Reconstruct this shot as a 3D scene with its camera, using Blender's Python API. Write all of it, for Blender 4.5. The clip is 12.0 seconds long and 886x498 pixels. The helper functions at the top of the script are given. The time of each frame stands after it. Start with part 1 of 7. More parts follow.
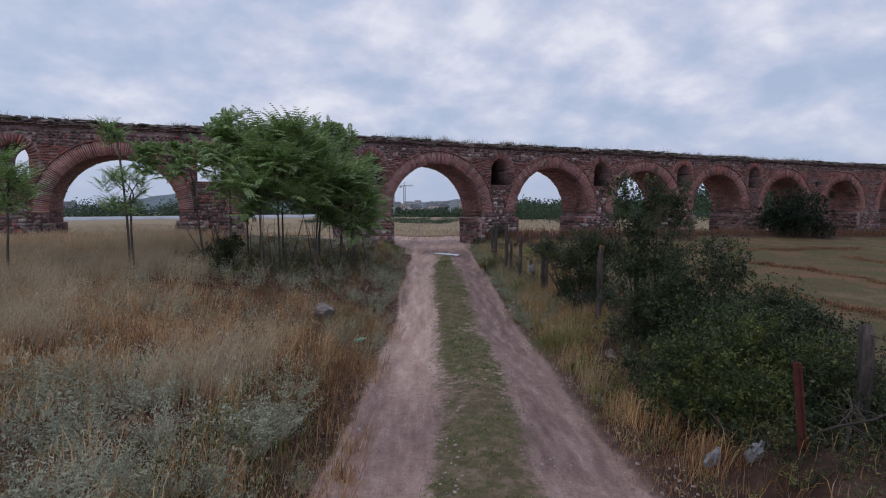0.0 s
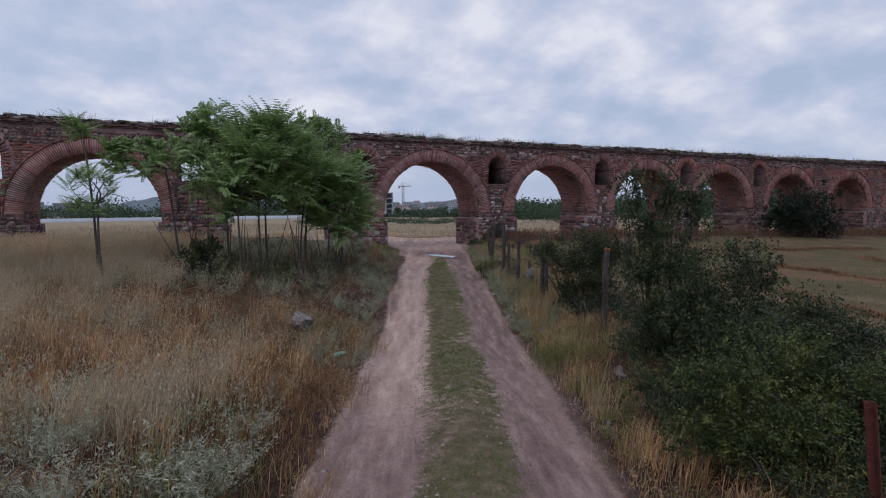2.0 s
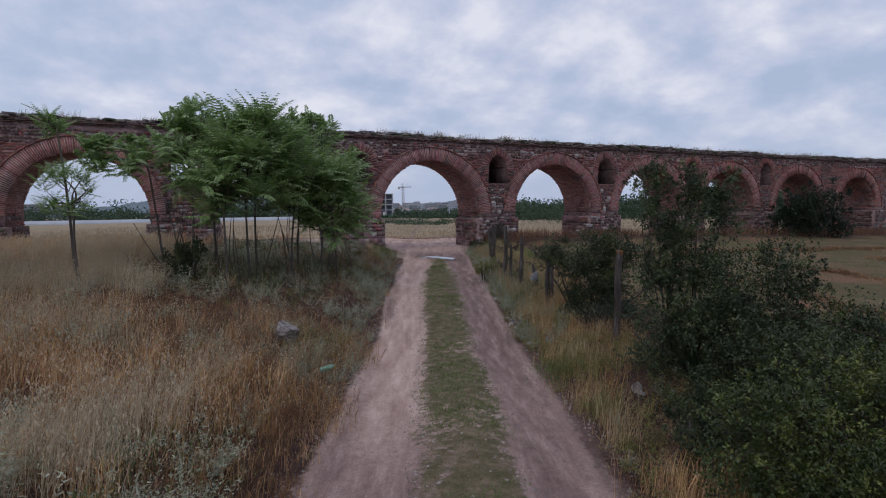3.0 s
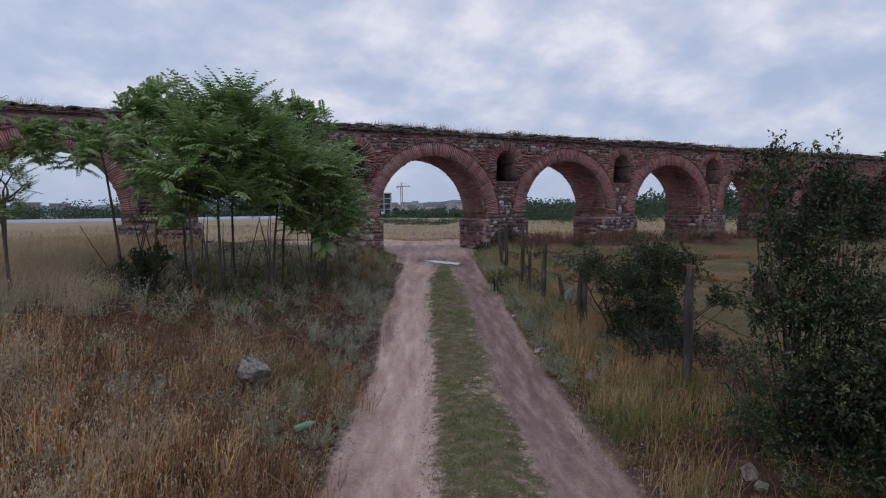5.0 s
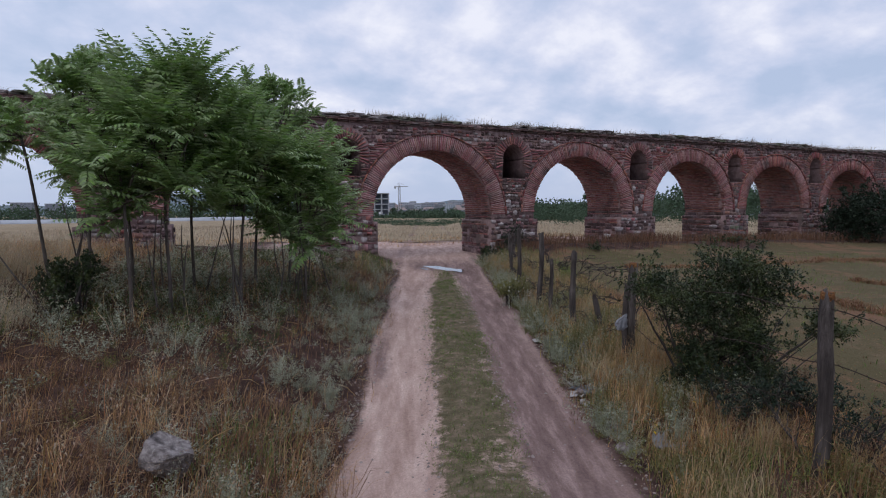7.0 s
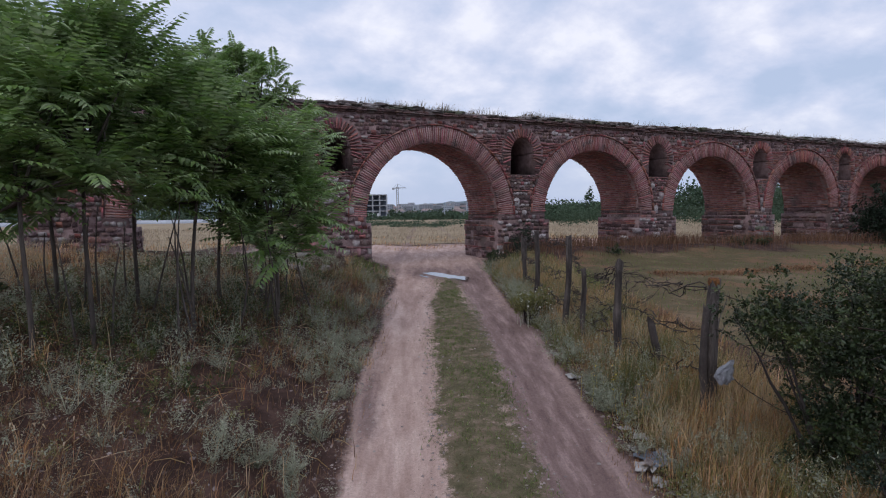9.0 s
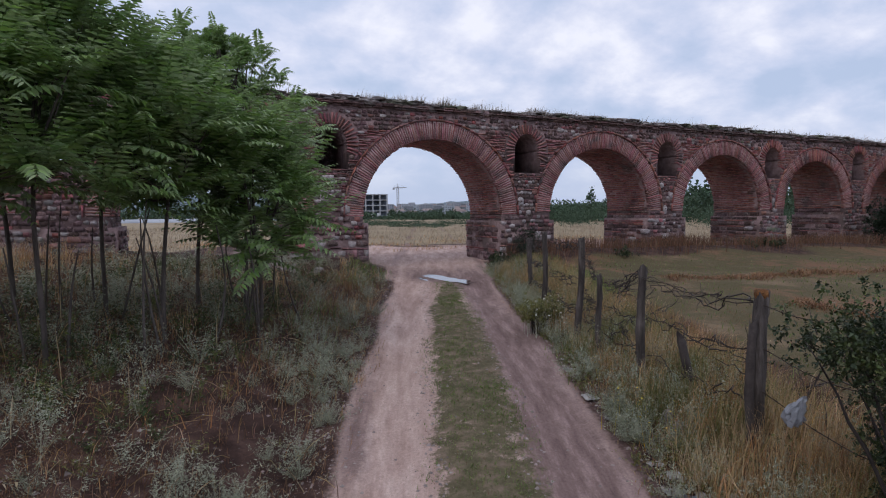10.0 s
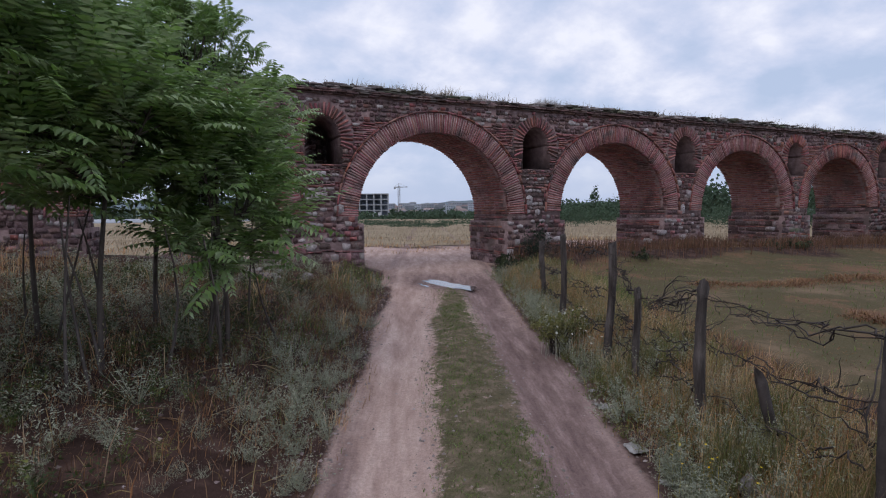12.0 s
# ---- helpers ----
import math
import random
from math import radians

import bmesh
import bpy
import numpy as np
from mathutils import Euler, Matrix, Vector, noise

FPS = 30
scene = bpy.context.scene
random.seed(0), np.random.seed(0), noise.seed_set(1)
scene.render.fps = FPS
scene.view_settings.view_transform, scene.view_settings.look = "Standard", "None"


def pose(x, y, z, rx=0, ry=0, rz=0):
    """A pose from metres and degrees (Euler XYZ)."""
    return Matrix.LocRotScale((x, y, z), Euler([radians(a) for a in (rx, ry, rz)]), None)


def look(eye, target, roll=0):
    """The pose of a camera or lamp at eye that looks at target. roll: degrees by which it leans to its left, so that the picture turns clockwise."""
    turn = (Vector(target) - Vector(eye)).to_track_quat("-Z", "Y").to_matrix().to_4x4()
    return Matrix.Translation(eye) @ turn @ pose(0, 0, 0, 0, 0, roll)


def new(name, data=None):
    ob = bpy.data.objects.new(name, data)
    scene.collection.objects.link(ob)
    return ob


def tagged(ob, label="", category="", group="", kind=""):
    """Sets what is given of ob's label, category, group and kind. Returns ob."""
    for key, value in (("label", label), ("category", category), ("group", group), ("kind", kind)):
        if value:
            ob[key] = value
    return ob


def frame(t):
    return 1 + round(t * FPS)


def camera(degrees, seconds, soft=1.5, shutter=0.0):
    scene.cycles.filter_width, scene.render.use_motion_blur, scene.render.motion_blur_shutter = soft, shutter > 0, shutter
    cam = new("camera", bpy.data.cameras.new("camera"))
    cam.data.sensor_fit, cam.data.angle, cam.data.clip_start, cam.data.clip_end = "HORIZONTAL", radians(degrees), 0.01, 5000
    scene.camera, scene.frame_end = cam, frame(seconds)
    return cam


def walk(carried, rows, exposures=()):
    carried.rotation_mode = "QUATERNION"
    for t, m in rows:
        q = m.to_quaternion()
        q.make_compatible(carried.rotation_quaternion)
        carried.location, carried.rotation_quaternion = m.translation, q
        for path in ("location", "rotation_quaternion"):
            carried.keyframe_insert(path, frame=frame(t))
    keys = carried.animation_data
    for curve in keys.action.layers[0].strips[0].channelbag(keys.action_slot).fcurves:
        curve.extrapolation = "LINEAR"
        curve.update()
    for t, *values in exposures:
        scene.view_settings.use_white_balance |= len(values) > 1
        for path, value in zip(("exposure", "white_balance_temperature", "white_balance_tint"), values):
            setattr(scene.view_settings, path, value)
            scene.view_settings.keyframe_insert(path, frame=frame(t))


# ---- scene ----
cam = camera(76.4, 12.0, soft=1.1)
PATH = [
    (0, (0.058, -0.134, 2.374), (0.853, 1.696, 2.235), -0.4),
    (0.5, (0.14, -0.03, 2.378), (0.936, 1.8, 2.239), -0.5),
    (1, (0.243, 0.167, 2.365), (1.039, 1.997, 2.227), -0.5),
    (1.5, (0.411, 0.397, 2.365), (1.207, 2.227, 2.227), -0.6),
    (2, (0.596, 0.695, 2.355), (1.394, 2.524, 2.217), -0.6),
    (2.5, (0.768, 1.0, 2.351), (1.565, 2.83, 2.214), -0.7),
    (3, (0.941, 1.389, 2.332), (1.738, 3.218, 2.197), -0.8),
    (5, (1.568, 3.364, 2.364), (2.371, 5.191, 2.227), -0.6),
    (5.5, (1.748, 3.834, 2.371), (2.552, 5.66, 2.234), -0.7),
    (6, (1.924, 4.342, 2.365), (2.729, 6.167, 2.228), -0.6),
    (6.5, (2.121, 4.862, 2.349), (2.928, 6.687, 2.213), -0.7),
    (7, (2.361, 5.44, 2.354), (3.171, 7.264, 2.218), -0.6),
    (9, (3.116, 7.398, 2.308), (3.931, 9.22, 2.177), -0.8),
    (9.5, (3.296, 7.786, 2.293), (4.109, 9.609, 2.164), -0.7),
    (10, (3.449, 8.15, 2.298), (4.263, 9.972, 2.167), -0.6),
    (10.5, (3.587, 8.476, 2.293), (4.399, 10.299, 2.162), -0.6),
    (11, (3.716, 8.826, 2.285), (4.53, 10.648, 2.156), -0.7),
    (11.5, (3.846, 9.144, 2.269), (4.659, 10.967, 2.141), -0.6),
    (12, (3.983, 9.416, 2.3), (4.793, 11.24, 2.167), -0.6),
]
walk(cam, [(t, look(eye, target, roll)) for t, eye, target, roll in PATH], exposures=((0.0, -0.24), (3.0, -0.26), (5.0, -0.25), (5.5, -0.16), (6.5, -0.08), (9.0, 0.0), (12.0, 0.0)))


# ---- light ----
def nodes_of(tree):
    tree.nodes.clear()
    return tree.nodes, tree.links


def make_world():
    w = bpy.data.worlds.new("overcast_sky")
    w.use_nodes = True
    scene.world = w
    n, l = nodes_of(w.node_tree)
    out, bg = n.new("ShaderNodeOutputWorld"), n.new("ShaderNodeBackground")
    sky = n.new("ShaderNodeTexSky")
    sky.sky_type, sky.sun_disc = "NISHITA", False
    sky.sun_elevation, sky.sun_rotation = radians(52), radians(SUN_BEARING)
    sky.air_density, sky.dust_density = 1.0, 2.0
    blue = n.new("ShaderNodeVectorMath")
    blue.operation = "SCALE"
    blue.inputs["Scale"].default_value = 0.10
    l.new(sky.outputs[0], blue.inputs[0])
    tc, sep = n.new("ShaderNodeTexCoord"), n.new("ShaderNodeSeparateXYZ")
    l.new(tc.outputs["Generated"], sep.inputs[0])

    def math_node(op, a, b=None, clamp=False):
        m = n.new("ShaderNodeMath")
        m.operation, m.use_clamp = op, clamp
        for i, v in enumerate((a, b)):
            if v is None:
                continue
            if isinstance(v, (int, float)):
                m.inputs[i].default_value = v
            else:
                l.new(v, m.inputs[i])
        return m.outputs[0]

    up = math_node("ADD", math_node("MAXIMUM", sep.outputs[2], 0.0), 0.42)
    flat = n.new("ShaderNodeCombineXYZ")
    l.new(math_node("DIVIDE", sep.outputs[0], up), flat.inputs[0])
    l.new(math_node("DIVIDE", sep.outputs[1], up), flat.inputs[1])
    flat.inputs[2].default_value = 3.7
    big, small = n.new("ShaderNodeTexNoise"), n.new("ShaderNodeTexNoise")
    big.inputs["Scale"].default_value, big.inputs["Detail"].default_value = 3.3, 12.0
    big.inputs["Roughness"].default_value, big.inputs["Distortion"].default_value = 0.57, 0.12
    small.inputs["Scale"].default_value, small.inputs["Detail"].default_value = 6.5, 8.0
    l.new(flat.outputs[0], big.inputs["Vector"])
    l.new(flat.outputs[0], small.inputs["Vector"])
    mixed = math_node("ADD", math_node("MULTIPLY", big.outputs["Fac"], 0.72), math_node("MULTIPLY", small.outputs["Fac"], 0.28))
    ramp = n.new("ShaderNodeValToRGB")
    stops = ((0.385, (0.46, 0.55, 0.75)), (0.46, (0.545, 0.615, 0.81)), (0.505, (0.62, 0.67, 0.85)), (0.55, (0.71, 0.742, 0.90)), (0.62, (0.87, 0.88, 0.985)))
    ramp.color_ramp.elements[0].position, ramp.color_ramp.elements[0].color = stops[0][0], (*stops[0][1], 1)
    ramp.color_ramp.elements[1].position, ramp.color_ramp.elements[1].color = stops[-1][0], (*stops[-1][1], 1)
    for p, c in stops[1:-1]:
        e = ramp.color_ramp.elements.new(p)
        e.color = (*c, 1)
    l.new(mixed, ramp.inputs[0])
    # towards the horizon the cloud layer closes into a pale even band
    low = math_node("MULTIPLY", math_node("SUBTRACT", 0.15, sep.outputs[2]), 7.0, True)
    band = n.new("ShaderNodeMix")
    band.data_type = "RGBA"
    band.inputs["B"].default_value = (0.47, 0.555, 0.765, 1)
    l.new(low, band.inputs["Factor"])
    l.new(ramp.outputs[0], band.inputs["A"])
    veil = n.new("ShaderNodeMix")
    veil.data_type = "RGBA"
    veil.inputs["Factor"].default_value = 0.88
    l.new(blue.outputs[0], veil.inputs["A"])
    l.new(band.outputs["Result"], veil.inputs["B"])
    l.new(veil.outputs["Result"], bg.inputs[0])
    bg.inputs[1].default_value = SKY_STRENGTH
    l.new(bg.outputs[0], out.inputs[0])


SUN_BEARING, SKY_STRENGTH = 300.0, 1.11
make_world()
sun_data = bpy.data.lights.new("sun", "SUN")
sun_data.energy, sun_data.angle, sun_data.color = 0.7, radians(25), (1.0, 0.95, 0.9)
sun = new("sun", sun_data)
sun.matrix_basis = look((0, 0, 60), (18, 14, 30))


# ---- materials ----
def mat(name, cols, scale=6.0, detail=6.0, rough=0.9, bump=0.3, bump_scale=None, rnd="", amount=0.3, hue=0.02,
        metal=0.0, leaf=0.0, stain=None, stain_scale=1.0, stain_from=0.55, spec=0.3, stretch=None):
    m = bpy.data.materials.new(name)
    m.use_nodes = True
    n, l = nodes_of(m.node_tree)
    out, b = n.new("ShaderNodeOutputMaterial"), n.new("ShaderNodeBsdfPrincipled")
    b.inputs["Roughness"].default_value, b.inputs["Metallic"].default_value = rough, metal
    b.inputs["Specular IOR Level"].default_value = spec
    tc = n.new("ShaderNodeNewGeometry") if rnd == "island" else n.new("ShaderNodeTexCoord")
    vec = tc.outputs["Position"] if rnd == "island" else tc.outputs["Object"]
    if rnd != "island":
        geo = n.new("ShaderNodeNewGeometry")
        vec = geo.outputs["Position"]
    if stretch:
        mp = n.new("ShaderNodeMapping")
        mp.inputs["Scale"].default_value = stretch
        l.new(vec, mp.inputs[0])
        vec = mp.outputs[0]
    nz = n.new("ShaderNodeTexNoise")
    nz.inputs["Scale"].default_value, nz.inputs["Detail"].default_value = scale, detail
    nz.inputs["Roughness"].default_value = 0.65
    l.new(vec, nz.inputs["Vector"])
    ramp = n.new("ShaderNodeValToRGB")
    ramp.color_ramp.elements[0].position, ramp.color_ramp.elements[1].position = 0.3, 0.7
    ramp.color_ramp.elements[0].color, ramp.color_ramp.elements[1].color = (*cols[0], 1), (*cols[-1], 1)
    for i, c in enumerate(cols[1:-1]):
        ramp.color_ramp.elements.new(0.3 + 0.4 * (i + 1) / (len(cols) - 1)).color = (*c, 1)
    l.new(nz.outputs["Fac"], ramp.inputs[0])
    col = ramp.outputs[0]
    if stain:
        sn = n.new("ShaderNodeTexNoise")
        sn.inputs["Scale"].default_value, sn.inputs["Detail"].default_value = stain_scale, 5.0
        l.new(vec, sn.inputs["Vector"])
        mr = n.new("ShaderNodeMapRange")
        mr.inputs["From Min"].default_value, mr.inputs["From Max"].default_value = stain_from, stain_from + 0.14
        l.new(sn.outputs["Fac"], mr.inputs["Value"])
        mx = n.new("ShaderNodeMix")
        mx.data_type = "RGBA"
        mx.inputs["B"].default_value = (*stain, 1)
        l.new(mr.outputs[0], mx.inputs["Factor"])
        l.new(col, mx.inputs["A"])
        col = mx.outputs["Result"]
    if rnd:
        src = tc.outputs["Random Per Island"] if rnd == "island" else n.new("ShaderNodeObjectInfo").outputs["Random"]
        hs = n.new("ShaderNodeHueSaturation")
        for key, lo, hi in (("Value", 1 - amount, 1 + amount), ("Hue", 0.5 - hue, 0.5 + hue), ("Saturation", 1.1, 0.8)):
            wn = n.new("ShaderNodeTexWhiteNoise")
            wn.noise_dimensions = "1D"
            ad = n.new("ShaderNodeMath")
            ad.operation = "ADD"
            ad.inputs[1].default_value = len(key) * 1.37
            l.new(src, ad.inputs[0])
            l.new(ad.outputs[0], wn.inputs["W"])
            mr = n.new("ShaderNodeMapRange")
            mr.inputs["To Min"].default_value, mr.inputs["To Max"].default_value = lo, hi
            l.new(wn.outputs["Value"], mr.inputs["Value"])
            l.new(mr.outputs[0], hs.inputs[key])
        l.new(col, hs.inputs["Color"])
        col = hs.outputs[0]
    l.new(col, b.inputs["Base Color"])
    if bump:
        bn = n.new("ShaderNodeTexNoise")
        bn.inputs["Scale"].default_value, bn.inputs["Detail"].default_value = bump_scale or scale * 4, 8.0
        l.new(vec, bn.inputs["Vector"])
        bp = n.new("ShaderNodeBump")
        bp.inputs["Strength"].default_value, bp.inputs["Distance"].default_value = bump, 0.02
        l.new(bn.outputs["Fac"], bp.inputs["Height"])
        l.new(bp.outputs[0], b.inputs["Normal"])
    if leaf:
        tr, mx = n.new("ShaderNodeBsdfTranslucent"), n.new("ShaderNodeMixShader")
        l.new(col, tr.inputs[0])
        mx.inputs[0].default_value = leaf
        l.new(b.outputs[0], mx.inputs[1])
        l.new(tr.outputs[0], mx.inputs[2])
        l.new(mx.outputs[0], out.inputs[0])
    else:
        l.new(b.outputs[0], out.inputs[0])
    return m


M = {}
M["brick"] = mat("old_red_brick", ((0.1785, 0.07, 0.07), (0.2776, 0.1117, 0.1077), (0.3768, 0.1685, 0.1665)), 9, rnd="object", amount=0.32, bump=0.5, stain=(0.10, 0.075, 0.075), stain_scale=2.2)
M["brick_i"] = mat("old_red_brick_courses", ((0.16, 0.062, 0.055), (0.265, 0.102, 0.088), (0.35, 0.148, 0.132)), 9, rnd="island", amount=0.32, bump=0.5, stain=(0.10, 0.075, 0.075), stain_scale=1.4)
M["mortar"] = mat("weathered_lime_mortar", ((0.14, 0.09, 0.088), (0.23, 0.155, 0.152), (0.33, 0.235, 0.232)), 5, bump=0.9, bump_scale=22, stain=(0.10, 0.07, 0.066), stain_scale=0.9, stain_from=0.52)
M["vault_mortar"] = mat("vault_lime_mortar", ((0.17, 0.105, 0.1), (0.27, 0.18, 0.172), (0.38, 0.27, 0.265)), 5, bump=0.9, bump_scale=22, stain=(0.10, 0.07, 0.066), stain_scale=0.9, stain_from=0.54)
M["ring_mortar"] = mat("pale_ring_mortar", ((0.3042, 0.1944, 0.1814), (0.4296, 0.2979, 0.2822), (0.5365, 0.4059, 0.3974)), 5, bump=0.7, bump_scale=22, stain=(0.17, 0.12, 0.11), stain_scale=1.2, stain_from=0.56)
M["stone"] = mat("rubble_stone", ((0.078, 0.046, 0.045), (0.145, 0.088, 0.086), (0.245, 0.162, 0.16)), 16, rnd="object", amount=0.5, hue=0.03, bump=1.0, stain=(0.25, 0.205, 0.2), stain_scale=5.5, stain_from=0.58)
M["stone_i"] = mat("rubble_stone_rest", ((0.078, 0.046, 0.045), (0.145, 0.088, 0.086), (0.245, 0.162, 0.16)), 16, rnd="island", amount=0.5, hue=0.03, bump=1.0, stain=(0.25, 0.205, 0.2), stain_scale=5.5, stain_from=0.58)
# cornice brick in darker tones than the rings
M["cornice"] = mat("dark_cornice_brick", ((0.075, 0.046, 0.043), (0.14, 0.085, 0.08), (0.22, 0.15, 0.142)), 9, rnd="island", amount=0.4, bump=0.8, stain=(0.16, 0.14, 0.13), stain_scale=2.0)
M["field"] = mat("open_field_straw", ((0.2, 0.142, 0.09), (0.33, 0.26, 0.178), (0.47, 0.39, 0.285)), 0.3, rnd="island", amount=0.35, leaf=0.2, bump=0, rough=0.8)
M["pale"] = mat("pale_limestone", ((0.2, 0.16, 0.155), (0.33, 0.285, 0.28), (0.5, 0.45, 0.45)), 11, rnd="object", amount=0.25, bump=0.6)
M["cap"] = mat("lichen_coping_stone", ((0.12, 0.096, 0.0927), (0.216, 0.186, 0.183), (0.36, 0.33, 0.3233)), 6, rnd="island", amount=0.4, bump=0.9, stain=(0.12, 0.125, 0.085), stain_scale=1.6, stain_from=0.5)
M["bark"] = mat("grey_bark", ((0.062, 0.05, 0.044), (0.145, 0.122, 0.108)), 14, bump=0.8, stretch=(1, 1, 0.25))
M["twig"] = mat("dead_twigs", ((0.0413, 0.0338, 0.0315), (0.0825, 0.0675, 0.0638)), 12, bump=0.4)
M["ailanthus"] = mat("ailanthus_leaflets", ((0.115, 0.21, 0.05), (0.215, 0.33, 0.1), (0.42, 0.5, 0.31)), 2.6, rnd="island", amount=0.25, hue=0.012, leaf=0.38, bump=0, rough=0.4, spec=0.65)
# darkest leaf tones lowered to paint shadow depth inside the shrubs
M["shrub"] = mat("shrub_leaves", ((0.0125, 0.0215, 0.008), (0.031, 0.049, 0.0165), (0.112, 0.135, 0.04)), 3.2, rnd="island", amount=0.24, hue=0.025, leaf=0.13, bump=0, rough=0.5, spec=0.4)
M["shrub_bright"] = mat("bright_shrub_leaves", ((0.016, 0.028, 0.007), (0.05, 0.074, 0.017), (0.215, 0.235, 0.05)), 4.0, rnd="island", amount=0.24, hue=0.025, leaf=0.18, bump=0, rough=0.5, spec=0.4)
M["shrub_tall"] = mat("tall_shrub_leaves", ((0.017, 0.031, 0.013), (0.047, 0.072, 0.03), (0.135, 0.168, 0.06)), 3.6, rnd="island", amount=0.26, hue=0.02, leaf=0.18, bump=0, rough=0.5, spec=0.4)
M["evergreen"] = mat("dark_evergreen_leaves", ((0.0144, 0.0272, 0.016), (0.0272, 0.044, 0.024)), 1.6, rnd="island", amount=0.4, leaf=0.1, bump=0, rough=0.6)
M["sage"] = mat("grey_green_wormwood", ((0.205, 0.222, 0.152), (0.45, 0.465, 0.345)), 2.0, rnd="island", amount=0.35, hue=0.02, leaf=0.2, bump=0, rough=0.8)
M["dry"] = mat("dry_golden_grass", ((0.21, 0.098, 0.04), (0.48, 0.275, 0.122), (0.74, 0.52, 0.29)), 2.4, rnd="island", amount=0.5, hue=0.02, leaf=0.2, bump=0, rough=0.8)
M["thatch"] = mat("bent_brown_grass", ((0.13, 0.062, 0.032), (0.3, 0.17, 0.08), (0.52, 0.355, 0.2)), 2.6, rnd="island", amount=0.45, hue=0.015, leaf=0.2, bump=0, rough=0.85)
M["straw"] = mat("bleached_straw", ((0.294, 0.19, 0.088), (0.42, 0.3, 0.154), (0.546, 0.42, 0.242)), 1.1, rnd="island", amount=0.35, leaf=0.3, bump=0, rough=0.8)
M["lichen"] = mat("orange_lichen_wood", ((0.0504, 0.0335, 0.0251), (0.168, 0.0743, 0.0286), (0.2856, 0.1262, 0.0429)), 26, bump=0.8)
M["crown_tuft"] = mat("grey_dry_tufts", ((0.15, 0.118, 0.088), (0.25, 0.205, 0.158), (0.39, 0.33, 0.255)), 1.4, rnd="island", amount=0.35, leaf=0.2, bump=0, rough=0.9)
M["oat"] = mat("pale_seed_heads", ((0.36, 0.285, 0.18), (0.6, 0.49, 0.345)), 0.8, rnd="island", amount=0.25, leaf=0.3, bump=0, rough=0.8)
M["rust_weed"] = mat("reddish_brown_weeds", ((0.1145, 0.0589, 0.0359), (0.209, 0.116, 0.0686)), 1.2, rnd="island", amount=0.4, leaf=0.2, bump=0, rough=0.9)
M["hay"] = mat("raked_brown_hay", ((0.13, 0.062, 0.032), (0.235, 0.125, 0.065), (0.34, 0.2, 0.11)), 1.2, rnd="island", amount=0.4, leaf=0.15, bump=0, rough=0.9)
M["white_petal"] = mat("white_petals", ((0.5, 0.5, 0.4), (0.72, 0.72, 0.62)), 20, bump=0, rnd="island", amount=0.15, leaf=0.2)
M["yellow_petal"] = mat("yellow_petals", ((0.6, 0.4, 0.03), (0.75, 0.55, 0.06)), 20, bump=0, rnd="island", amount=0.2, leaf=0.2)
M["weed"] = mat("leafy_green_weeds", ((0.1326, 0.1391, 0.0449), (0.2574, 0.2416, 0.0871)), 1.3, rnd="island", amount=0.4, hue=0.03, leaf=0.3, bump=0, rough=0.8)
M["green"] = mat("short_green_grass", ((0.1, 0.145, 0.04), (0.21, 0.262, 0.078)), 1.3, rnd="island", amount=0.4, hue=0.025, leaf=0.3, bump=0, rough=0.8)
M["post"] = mat("weathered_grey_post_wood", ((0.022, 0.018, 0.017), (0.07, 0.058, 0.054), (0.16, 0.138, 0.13)), 14, bump=1.0, stretch=(1, 1, 0.15), stain=(0.22, 0.11, 0.045), stain_scale=2.5, stain_from=0.6)
M["rust"] = mat("rust_red_painted_steel", ((0.085, 0.027, 0.023), (0.155, 0.05, 0.04)), 18, rough=0.7, bump=0.4, metal=0.2)
M["wire"] = mat("rusty_barbed_wire", ((0.035, 0.024, 0.02), (0.07, 0.05, 0.042)), 30, rough=0.85, metal=0.2, bump=0)
M["rock"] = mat("grey_field_stone", ((0.10, 0.08, 0.076), (0.235, 0.2, 0.192), (0.4, 0.36, 0.345)), 22, bump=1.0, bump_scale=60, rnd="object", amount=0.2, stain=(0.07, 0.058, 0.058), stain_scale=7, stain_from=0.56)
M["pebble"] = mat("road_pebbles", ((0.17, 0.13, 0.12), (0.33, 0.275, 0.26)), 12, rnd="island", amount=0.4, bump=0.2)
M["crumb"] = mat("earth_crumbs", ((0.09, 0.06, 0.052), (0.20, 0.15, 0.14), (0.40, 0.35, 0.34)), 3, rnd="island", amount=0.5, bump=0.3)
M["plastic"] = mat("crumpled_white_plastic", ((0.21, 0.22, 0.245), (0.33, 0.336, 0.36)), 10, rough=0.4, bump=0.3, leaf=0.25, spec=0.5)
M["paper"] = mat("dirty_paper_scrap", ((0.24, 0.22, 0.21), (0.46, 0.44, 0.43)), 10, rough=0.8, bump=0.3)
M["bottle"] = mat("pale_green_plastic", ((0.16, 0.38, 0.27), (0.28, 0.5, 0.38)), 8, rough=0.35, bump=0.1, leaf=0.3, spec=0.5)
M["concrete"] = mat("raw_concrete", ((0.30, 0.32, 0.35), (0.42, 0.44, 0.47)), 0.5, bump=0)
# pale plaster with distance haze painted in as a bluish cast
M["plaster"] = mat("haze_blue_plaster", ((0.25, 0.275, 0.32), (0.36, 0.385, 0.43)), 0.2, bump=0, rnd="object", amount=0.4)
M["white_block"] = mat("white_blockwork", ((0.58, 0.60, 0.64), (0.70, 0.72, 0.75)), 0.2, bump=0)
M["dark_opening"] = mat("dark_unlit_opening", ((0.13, 0.15, 0.18), (0.18, 0.20, 0.24)), 0.5, bump=0)
